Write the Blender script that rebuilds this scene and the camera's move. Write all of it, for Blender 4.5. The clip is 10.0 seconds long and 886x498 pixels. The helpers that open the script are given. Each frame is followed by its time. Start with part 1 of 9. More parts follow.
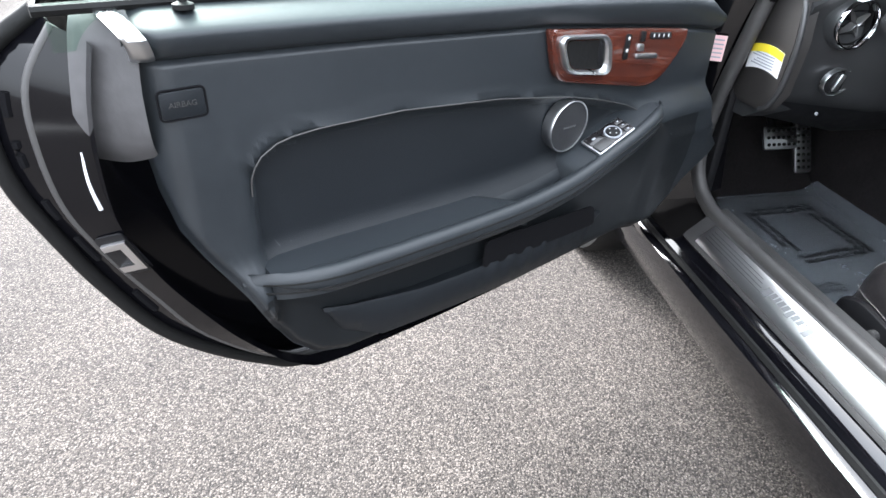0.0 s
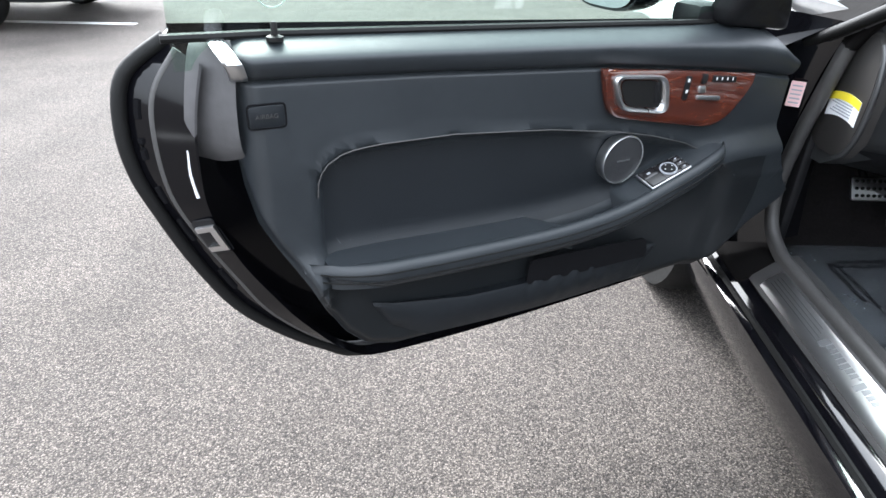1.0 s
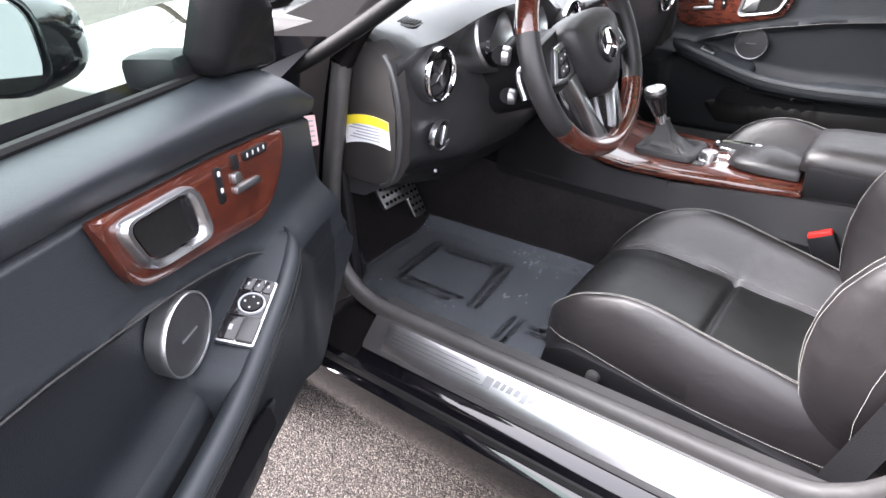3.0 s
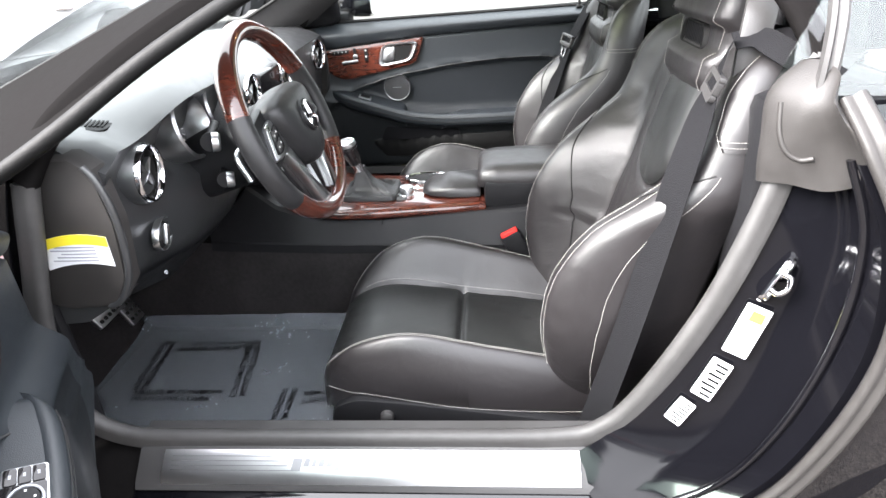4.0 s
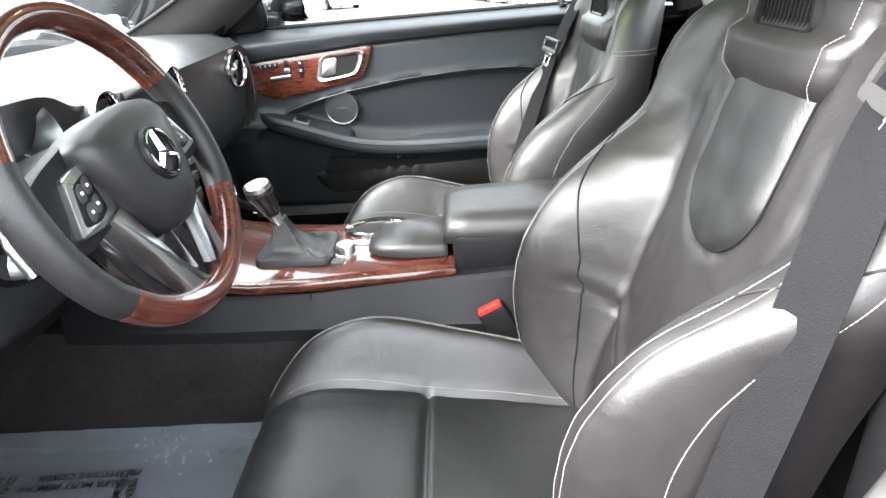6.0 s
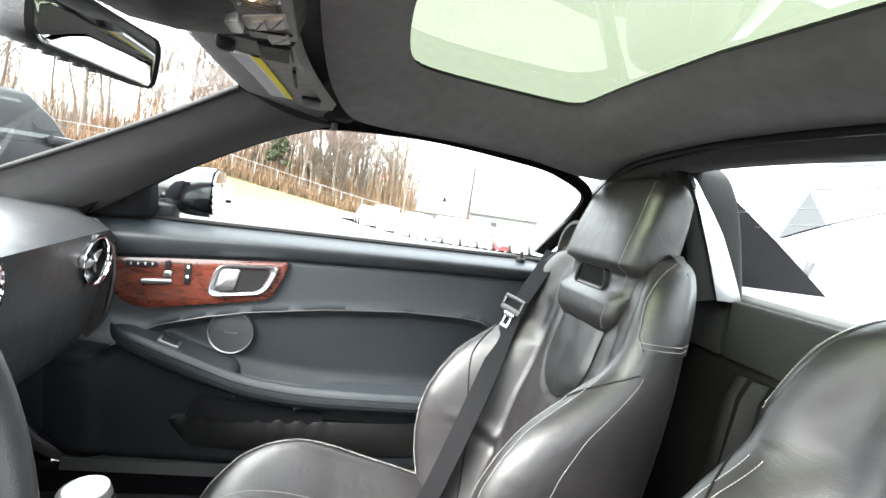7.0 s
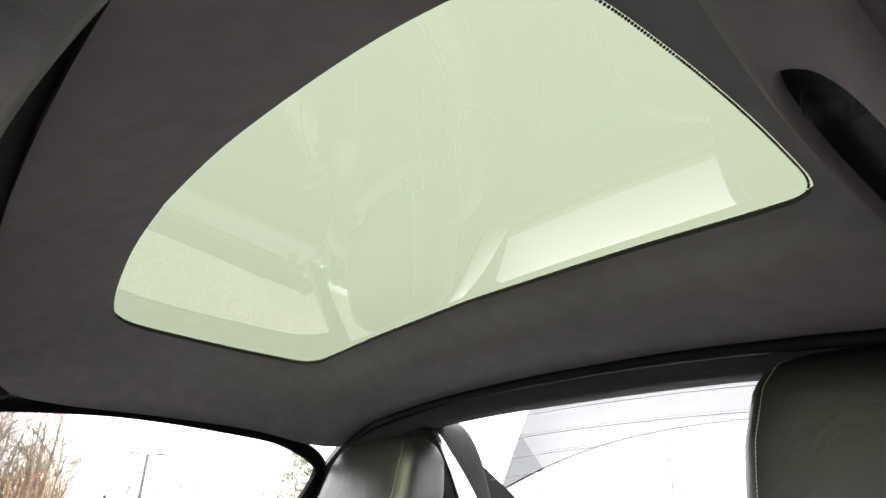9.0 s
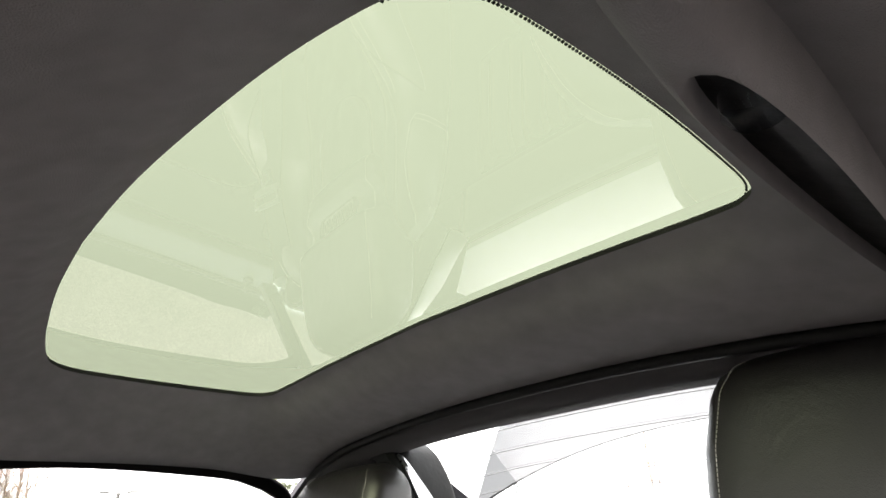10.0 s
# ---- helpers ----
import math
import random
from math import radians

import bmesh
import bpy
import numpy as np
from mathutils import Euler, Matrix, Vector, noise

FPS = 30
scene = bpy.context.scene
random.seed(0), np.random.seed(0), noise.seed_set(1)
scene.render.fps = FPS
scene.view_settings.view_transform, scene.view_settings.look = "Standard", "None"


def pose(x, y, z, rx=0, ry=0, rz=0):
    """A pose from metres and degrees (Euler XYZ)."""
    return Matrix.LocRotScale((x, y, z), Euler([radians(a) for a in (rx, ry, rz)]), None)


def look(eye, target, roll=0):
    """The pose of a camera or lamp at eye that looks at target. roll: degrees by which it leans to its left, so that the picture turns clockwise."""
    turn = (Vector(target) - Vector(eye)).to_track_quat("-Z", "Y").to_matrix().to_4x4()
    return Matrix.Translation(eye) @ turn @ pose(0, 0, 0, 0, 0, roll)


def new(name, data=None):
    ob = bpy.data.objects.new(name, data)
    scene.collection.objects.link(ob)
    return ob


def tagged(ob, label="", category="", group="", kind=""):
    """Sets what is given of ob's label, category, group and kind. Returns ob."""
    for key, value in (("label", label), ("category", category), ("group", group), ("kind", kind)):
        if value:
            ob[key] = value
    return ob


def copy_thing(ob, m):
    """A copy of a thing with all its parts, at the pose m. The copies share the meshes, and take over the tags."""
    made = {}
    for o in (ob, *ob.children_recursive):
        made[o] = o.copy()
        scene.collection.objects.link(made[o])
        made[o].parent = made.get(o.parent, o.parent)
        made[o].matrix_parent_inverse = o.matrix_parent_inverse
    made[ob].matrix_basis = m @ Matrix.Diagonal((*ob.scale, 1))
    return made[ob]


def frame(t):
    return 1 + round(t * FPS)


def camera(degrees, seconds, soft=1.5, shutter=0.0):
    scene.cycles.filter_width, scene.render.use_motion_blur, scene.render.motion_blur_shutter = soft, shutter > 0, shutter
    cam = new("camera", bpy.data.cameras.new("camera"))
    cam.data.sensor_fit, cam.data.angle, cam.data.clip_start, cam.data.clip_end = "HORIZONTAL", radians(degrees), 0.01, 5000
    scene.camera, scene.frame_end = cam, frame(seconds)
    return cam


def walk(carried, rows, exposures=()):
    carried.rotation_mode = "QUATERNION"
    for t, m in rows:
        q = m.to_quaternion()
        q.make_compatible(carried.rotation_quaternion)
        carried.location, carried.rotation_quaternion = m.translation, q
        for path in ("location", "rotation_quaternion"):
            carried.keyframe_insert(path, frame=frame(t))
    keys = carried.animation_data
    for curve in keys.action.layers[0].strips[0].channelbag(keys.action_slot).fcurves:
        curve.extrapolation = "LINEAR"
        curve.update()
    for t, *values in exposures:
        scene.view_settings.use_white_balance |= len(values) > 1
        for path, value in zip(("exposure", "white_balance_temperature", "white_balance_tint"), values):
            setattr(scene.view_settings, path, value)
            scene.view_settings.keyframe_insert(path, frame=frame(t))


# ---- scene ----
cam = camera(73.1, 10.0)

PATH = [
    (0, (-1.512, -0.068, 1.077), (-1.242, 1.594, -0.003), 1.2),
    (0.5, (-1.457, -0.114, 1.094), (-1.433, 1.598, 0.059), 1.0),
    (1, (-1.431, -0.165, 1.105), (-1.493, 1.562, 0.098), 0.9),
    (1.5, (-1.436, -0.183, 1.107), (-1.528, 1.56, 0.132), 0.8),
    (2, (-1.467, -0.168, 1.1), (-1.481, 1.586, 0.14), -0.3),
    (2.2, (-1.475, -0.12, 1.094), (-1.353, 1.628, 0.131), -1.3),
    (2.4, (-1.483, -0.019, 1.073), (-1.108, 1.692, 0.107), -1.4),
    (2.5, (-1.468, 0.045, 1.066), (-0.943, 1.711, 0.092), -2.1),
    (2.8, (-1.4, 0.246, 1.082), (-0.361, 1.634, 0.083), -2.8),
    (3, (-1.372, 0.342, 1.083), (-0.012, 1.425, 0.094), -2.3),
    (3.2, (-1.345, 0.387, 1.1), (0.189, 1.174, 0.087), -2.8),
    (4.3, (-1.448, 0.443, 1.138), (0.348, 0.532, 0.265), -3.9),
    (4.5, (-1.446, 0.441, 1.137), (0.356, 0.522, 0.274), -4.5),
    (5, (-1.39, 0.416, 1.133), (0.409, 0.504, 0.264), -5.3),
    (5.2, (-1.314, 0.4, 1.116), (0.48, 0.505, 0.239), -5.4),
    (6.3, (-0.884, 0.489, 1.034), (0.946, 0.488, 0.226), -1.9),
    (6.5, (-0.79, 0.533, 1.039), (1.091, 0.415, 0.37), 1.2),
    (7, (-0.62, 0.609, 1.035), (1.328, 0.185, 0.88), 8.6),
    (7.5, (-0.518, 0.662, 0.979), (1.338, -0.005, 1.31), 13.4),
    (8, (-0.487, 0.664, 0.984), (1.2, -0.216, 1.598), 11.7),
    (8.2, (-0.484, 0.664, 0.985), (1.125, -0.31, 1.665), 8.8),
    (8.5, (-0.482, 0.658, 1.004), (1.032, -0.416, 1.749), 6.0),
    (9, (-0.494, 0.632, 1.029), (0.932, -0.525, 1.821), 0.8),
    (9.5, (-0.497, 0.616, 1.039), (0.87, -0.596, 1.854), -2.6),
    (10, (-0.497, 0.605, 1.044), (0.848, -0.623, 1.87), -4.0),
]
walk(cam, [(t, look(eye, target, roll)) for t, eye, target, roll in PATH],
     [(0.0, 4.6, 6150, 10), (1.0, 4.3, 6100, 9), (2.0, 4.25, 5900, 8), (2.4, 4.3, 5800, 6), (2.8, 4.6, 6300, 16), (3.2, 4.8, 6500, 19), (4.3, 4.85, 6500, 11), (5.2, 4.9, 6550, 10), (6.5, 5.45, 6450, 10), (7.0, 5.4, 6450, 9), (7.6, 4.7, 6300, 8), (8.0, 4.6, 6300, 9), (9.0, 4.9, 6750, 16), (10.0, 4.95, 6900, 16)])

# ---- world and light ----
world = bpy.data.worlds.new("overcast_sky")
scene.world = world
world.use_nodes = True
wn = world.node_tree.nodes
wn.clear()
sky = wn.new("ShaderNodeTexSky")
sky.sky_type, sky.sun_disc = "NISHITA", False
sky.sun_elevation, sky.sun_rotation = radians(38), radians(-32)
sky.air_density, sky.dust_density, sky.ozone_density = 1.0, 4.0, 1.0
hsv = wn.new("ShaderNodeHueSaturation")
hsv.inputs["Saturation"].default_value = 0.22
bg = wn.new("ShaderNodeBackground")
cloud = wn.new("ShaderNodeMix")
cloud.data_type = "RGBA"
cloud.inputs["Factor"].default_value = 0.80
cloud.inputs[7].default_value = (1.30, 1.35, 1.42, 1)
# an overcast sky is dimmer towards the horizon
sky_tc = wn.new("ShaderNodeTexCoord")
sky_sep = wn.new("ShaderNodeSeparateXYZ")
sky_rise = wn.new("ShaderNodeMapRange")
sky_rise.inputs["From Min"].default_value, sky_rise.inputs["From Max"].default_value = 0.0, 1.0
sky_rise.inputs["To Min"].default_value, sky_rise.inputs["To Max"].default_value = 0.105, 0.19
world.node_tree.links.new(sky_tc.outputs["Generated"], sky_sep.inputs[0])
world.node_tree.links.new(sky_sep.outputs["Z"], sky_rise.inputs["Value"])
world.node_tree.links.new(sky_rise.outputs["Result"], bg.inputs["Strength"])
wout = wn.new("ShaderNodeOutputWorld")
world.node_tree.links.new(sky.outputs["Color"], hsv.inputs["Color"])
world.node_tree.links.new(hsv.outputs["Color"], cloud.inputs[6])
world.node_tree.links.new(cloud.outputs[2], bg.inputs["Color"])
world.node_tree.links.new(bg.outputs["Background"], wout.inputs["Surface"])
sun_data = bpy.data.lights.new("sun", "SUN")
sun_data.energy, sun_data.angle, sun_data.color = 0.7, radians(40), (1.0, 0.98, 0.95)
sun = new("sun", sun_data)
sun.matrix_world = look((-3.7, 5.9, 5.45), (0, 0, 0))


# ---- materials ----
def mk(name, base, rough=0.5, metal=0.0, vary=0.12, vscale=6.0, bump=0.0, bscale=200.0, coat=0.0, rvary=0.08, spec=0.5, kind="noise"):
    m = bpy.data.materials.new(name)
    m.use_nodes = True
    nt = m.node_tree
    N, L = nt.nodes, nt.links
    b = N["Principled BSDF"]
    b.inputs["Metallic"].default_value = metal
    b.inputs["Specular IOR Level"].default_value = spec
    b.inputs["Coat Weight"].default_value = coat
    b.inputs["Coat Roughness"].default_value = 0.03
    tc = N.new("ShaderNodeTexCoord")
    n1 = N.new("ShaderNodeTexNoise")
    n1.inputs["Scale"].default_value, n1.inputs["Detail"].default_value = vscale, 6.0
    n2 = N.new("ShaderNodeTexNoise")
    n2.inputs["Scale"].default_value, n2.inputs["Detail"].default_value = vscale * 9, 4.0
    L.new(tc.outputs["Object"], n1.inputs["Vector"])
    L.new(tc.outputs["Object"], n2.inputs["Vector"])
    add = N.new("ShaderNodeMath")
    add.operation = "ADD"
    L.new(n1.outputs["Fac"], add.inputs[0])
    L.new(n2.outputs["Fac"], add.inputs[1])
    mr = N.new("ShaderNodeMapRange")
    mr.inputs["From Min"].default_value, mr.inputs["From Max"].default_value = 0.6, 1.4
    mr.inputs["To Min"].default_value, mr.inputs["To Max"].default_value = 1.0 - vary, 1.0 + vary
    L.new(add.outputs[0], mr.inputs["Value"])
    mul = N.new("ShaderNodeMix")
    mul.data_type, mul.blend_type = "RGBA", "MULTIPLY"
    mul.inputs["Factor"].default_value = 1.0
    mul.inputs[6].default_value = (*base, 1)
    L.new(mr.outputs["Result"], mul.inputs[7])
    L.new(mul.outputs[2], b.inputs["Base Color"])
    rr = N.new("ShaderNodeMapRange")
    rr.inputs["From Min"].default_value, rr.inputs["From Max"].default_value = 0.6, 1.4
    rr.inputs["To Min"].default_value, rr.inputs["To Max"].default_value = max(0.02, rough - rvary), rough + rvary
    L.new(add.outputs[0], rr.inputs["Value"])
    L.new(rr.outputs["Result"], b.inputs["Roughness"])
    if bump:
        if kind == "grain":
            t = N.new("ShaderNodeTexVoronoi")
            t.inputs["Scale"].default_value = bscale
            src = t.outputs["Distance"]
        else:
            t = N.new("ShaderNodeTexNoise")
            t.inputs["Scale"].default_value, t.inputs["Detail"].default_value = bscale, 5.0
            src = t.outputs["Fac"]
        L.new(tc.outputs["Object"], t.inputs["Vector"])
        bp = N.new("ShaderNodeBump")
        bp.inputs["Strength"].default_value, bp.inputs["Distance"].default_value = bump, 0.002
        L.new(src, bp.inputs["Height"])
        L.new(bp.outputs["Normal"], b.inputs["Normal"])
    return m


def shade_of(m):
    return m.node_tree.nodes["Principled BSDF"]


LEATHER = mk("black_leather", (0.0122, 0.0108, 0.0116), 0.42, bump=0.12, bscale=950, kind="grain", vary=0.12, vscale=5, rvary=0.06, spec=0.72)
def wrinkled(m, scale, strength):
    """Adds soft creases under the fine grain."""
    N, L = m.node_tree.nodes, m.node_tree.links
    tc = N.new("ShaderNodeTexCoord")
    n = N.new("ShaderNodeTexNoise")
    n.inputs["Scale"].default_value, n.inputs["Detail"].default_value, n.inputs["Distortion"].default_value = scale, 7.0, 1.6
    bp = N.new("ShaderNodeBump")
    bp.inputs["Strength"].default_value, bp.inputs["Distance"].default_value = strength, 0.006
    L.new(tc.outputs["Object"], n.inputs["Vector"])
    L.new(n.outputs["Fac"], bp.inputs["Height"])
    last = [k for k in N if k.bl_idname == "ShaderNodeBump" and k != bp][0]
    L.new(bp.outputs["Normal"], last.inputs["Normal"])


wrinkled(LEATHER, 16, 0.20)
LEATHER_INSERT = mk("black_seat_insert_leather", (0.0098, 0.0102, 0.0104), 0.40, bump=0.16, bscale=800, kind="grain", vary=0.18, vscale=6, rvary=0.05, spec=0.68)
wrinkled(LEATHER_INSERT, 14, 0.16)
LEATHER_DOOR = mk("black_door_vinyl", (0.0175, 0.0208, 0.0242), 0.42, spec=0.42, bump=0.16, bscale=1000, kind="grain", vary=0.15)
LEATHER_PERF = mk("black_perforated_leather", (0.012, 0.012, 0.013), 0.45, bump=0.14, bscale=700, kind="grain", vary=0.2)
VINYL_INSERT = mk("black_smooth_insert", (0.0085, 0.0105, 0.013), 0.50, spec=0.28, bump=0.2, bscale=700, kind="grain")
END_CAP = mk("brown_grey_plastic", (0.030, 0.028, 0.027), 0.48, spec=0.35, bump=0.15, bscale=500, vary=0.15)
SEAL_BLACK = mk("dull_black_rubber", (0.0055, 0.0050, 0.0050), 0.8, spec=0.04, bump=0.2, bscale=120, vary=0.2)
SHELL = mk("black_shut_face_paint", (0.003, 0.003, 0.004), 0.09, spec=0.30, vary=0.05, rvary=0.0)
LID_PAINT = mk("clean_black_paint", (0.003, 0.003, 0.004), 0.05, spec=0.9, vary=0.0, rvary=0.0)
DOOR_LOWER = mk("shaded_lower_door_plastic", (0.0085, 0.0100, 0.0115), 0.5, spec=0.25, bump=0.12, bscale=900, kind="grain", vary=0.15)
DASH = mk("black_soft_dash", (0.025, 0.026, 0.0275), 0.36, spec=0.9, bump=0.03, bscale=1100, kind="grain", vary=0.06)
PLASTIC = mk("black_hard_plastic", (0.009, 0.009, 0.010), 0.45, bump=0.2, bscale=500, vary=0.15, spec=0.2)
PLASTIC_GREY = mk("charcoal_plastic", (0.036, 0.035, 0.035), 0.42, bump=0.15, bscale=400)
RUBBER = mk("grey_rubber_seal", (0.050, 0.0485, 0.048), 0.5, spec=0.4, bump=0.25, bscale=90, vary=0.2)
# rubber, and also the painted shade of hollows and gaps
RUBBER_AND_SHADE = mk("black_rubber_and_shade", (0.007, 0.007, 0.007), 0.6, spec=0.2, bump=0.3, bscale=120)
PAINT = mk("black_car_paint", (0.003, 0.003, 0.004), 0.10, coat=0.6, vary=0.3, vscale=20, rvary=0.04, spec=0.4)
BODY = mk("polished_black_paint", (0.004, 0.004, 0.005), 0.06, coat=1.0, vary=0.2, vscale=20, rvary=0.02)
CARPET = mk("black_carpet", (0.023, 0.021, 0.0215), 0.95, bump=1.0, bscale=900, vary=0.35, vscale=12, spec=0.1)
HEADLINER = mk("charcoal_headliner", (0.215, 0.210, 0.214), 0.9, bump=0.5, bscale=1200, vary=0.16, vscale=5, spec=0.2)
STEEL = mk("brushed_steel", (0.58, 0.58, 0.59), 0.30, metal=1.0, vary=0.05, vscale=8, rvary=0.03)
SATIN = mk("satin_silver", (0.55, 0.56, 0.57), 0.32, metal=1.0, vary=0.06)
CHROME = mk("chrome", (0.78, 0.78, 0.8), 0.08, metal=1.0, vary=0.03, rvary=0.03)
STITCH = mk("pale_thread", (0.34, 0.33, 0.31), 0.8, vary=0.2, vscale=200)
BELT = mk("black_webbing", (0.007, 0.007, 0.008), 0.8, bump=0.6, bscale=700, vary=0.2, vscale=40, spec=0.12)
RED = mk("red_plastic", (0.55, 0.02, 0.015), 0.4)
WHITE_LABEL = mk("white_paper_label", (0.75, 0.76, 0.78), 0.6, vary=0.05)
YELLOW = mk("yellow_ink", (0.75, 0.62, 0.03), 0.6, vary=0.05)
PINK = mk("pale_pink_label", (0.75, 0.50, 0.50), 0.6, vary=0.08, vscale=60)
INK = mk("dark_ink", (0.005, 0.005, 0.006), 0.8, spec=0.1)
GREY_INK = mk("grey_print", (0.32, 0.33, 0.36), 0.6)
PRINT_WHITE = mk("white_print", (0.6, 0.6, 0.6), 0.6)
SCREEN = mk("dark_display", (0.012, 0.011, 0.012), 0.1, vary=0.05)
GAUGE = mk("gauge_face", (0.02, 0.02, 0.022), 0.3)
MIRROR = mk("mirror_silver", (0.88, 0.9, 0.9), 0.01, metal=1.0, vary=0.01, rvary=0.005)


def wood_material():
    m = mk("burr_walnut", (0.15, 0.034, 0.016), 0.22, coat=1.0, vary=0.3, vscale=10, rvary=0.04)
    nt = m.node_tree
    N, L = nt.nodes, nt.links
    b = N["Principled BSDF"]
    tc = N.new("ShaderNodeTexCoord")
    mp = N.new("ShaderNodeMapping")
    mp.inputs["Scale"].default_value = (9, 9, 40)
    w = N.new("ShaderNodeTexNoise")
    w.inputs["Scale"].default_value, w.inputs["Detail"].default_value, w.inputs["Distortion"].default_value = 2.2, 8, 1.4
    ramp = N.new("ShaderNodeValToRGB")
    e = ramp.color_ramp.elements
    e[0].position, e[0].color = 0.25, (0.030, 0.010, 0.007, 1)
    e[1].position, e[1].color = 0.78, (0.118, 0.030, 0.0145, 1)
    mid = e.new(0.52)
    mid.color = (0.068, 0.0165, 0.0100, 1)
    L.new(tc.outputs["Object"], mp.inputs["Vector"])
    L.new(mp.outputs["Vector"], w.inputs["Vector"])
    L.new(w.outputs["Fac"], ramp.inputs["Fac"])
    L.new(ramp.outputs["Color"], b.inputs["Base Color"])
    return m


WOOD = wood_material()
# black panels, and the shade painted into hollows and slots
VOID = mk("black_panel_and_shade", (0.005, 0.005, 0.006), 0.9, spec=0.1)
HUB = mk("black_wheel_pad", (0.014, 0.014, 0.015), 0.46, bump=0.12, bscale=900, kind="grain")
BOOT = mk("black_boot_leather", (0.020, 0.020, 0.021), 0.5, bump=0.3, bscale=420, kind="grain")
PILLAR = mk("dark_pillar_fabric", (0.060, 0.058, 0.059), 0.85, bump=0.5, bscale=1200, vary=0.16, vscale=5, spec=0.2)


def glass_material(name, tint, ior=1.45, gloss=1.0):
    m = bpy.data.materials.new(name)
    m.use_nodes = True
    N, L = m.node_tree.nodes, m.node_tree.links
    N.clear()
    out = N.new("ShaderNodeOutputMaterial")
    tr = N.new("ShaderNodeBsdfTransparent")
    tr.inputs["Color"].default_value = (*tint, 1)
    gl = N.new("ShaderNodeBsdfGlossy")
    gl.inputs["Roughness"].default_value = 0.0
    gl.inputs["Color"].default_value = (gloss, gloss, gloss, 1)
    lw = N.new("ShaderNodeLayerWeight")
    lw.inputs["Blend"].default_value = 0.5
    pw = N.new("ShaderNodeMath")
    pw.operation, pw.inputs[1].default_value = "POWER", 5.0
    fr = N.new("ShaderNodeMath")
    fr.operation = "MULTIPLY_ADD"
    f0 = ((ior - 1) / (ior + 1)) ** 2 * 1.9
    fr.inputs[1].default_value, fr.inputs[2].default_value = 1 - f0, f0
    L.new(lw.outputs["Facing"], pw.inputs[0])
    L.new(pw.outputs[0], fr.inputs[0])
    mx = N.new("ShaderNodeMixShader")
    L.new(fr.outputs[0], mx.inputs[0])
    L.new(tr.outputs[0], mx.inputs[1])
    L.new(gl.outputs[0], mx.inputs[2])
    L.new(mx.outputs[0], out.inputs["Surface"])
    return m


GLASS_CLEAR = glass_material("clear_tinted_glass", (0.88, 0.93, 0.9))
GLASS_DOOR = glass_material("green_door_glass", (0.66, 0.82, 0.74))
GLASS_ROOF = glass_material("dark_green_roof_glass", (0.094, 0.108, 0.073))
GLASS_FILM = glass_material("clear_plastic_film", (0.80, 0.83, 0.86), 1.35)


def film_material():
    """Thin clear plastic: part clear, part glossy pale colour standing in for reflected sky."""
    m = mk("sky_sheen_film", (0.155, 0.170, 0.188), 0.22, vary=0.20, vscale=9, bump=0.35, bscale=22, spec=0.6)
    N, L = m.node_tree.nodes, m.node_tree.links
    tr = N.new("ShaderNodeBsdfTransparent")
    mx = N.new("ShaderNodeMixShader")
    mx.inputs[0].default_value = 0.62
    L.new(tr.outputs[0], mx.inputs[1])
    L.new(N["Principled BSDF"].outputs[0], mx.inputs[2])
    L.new(mx.outputs[0], N["Material Output"].inputs["Surface"])
    return m


MAT_FILM = film_material()


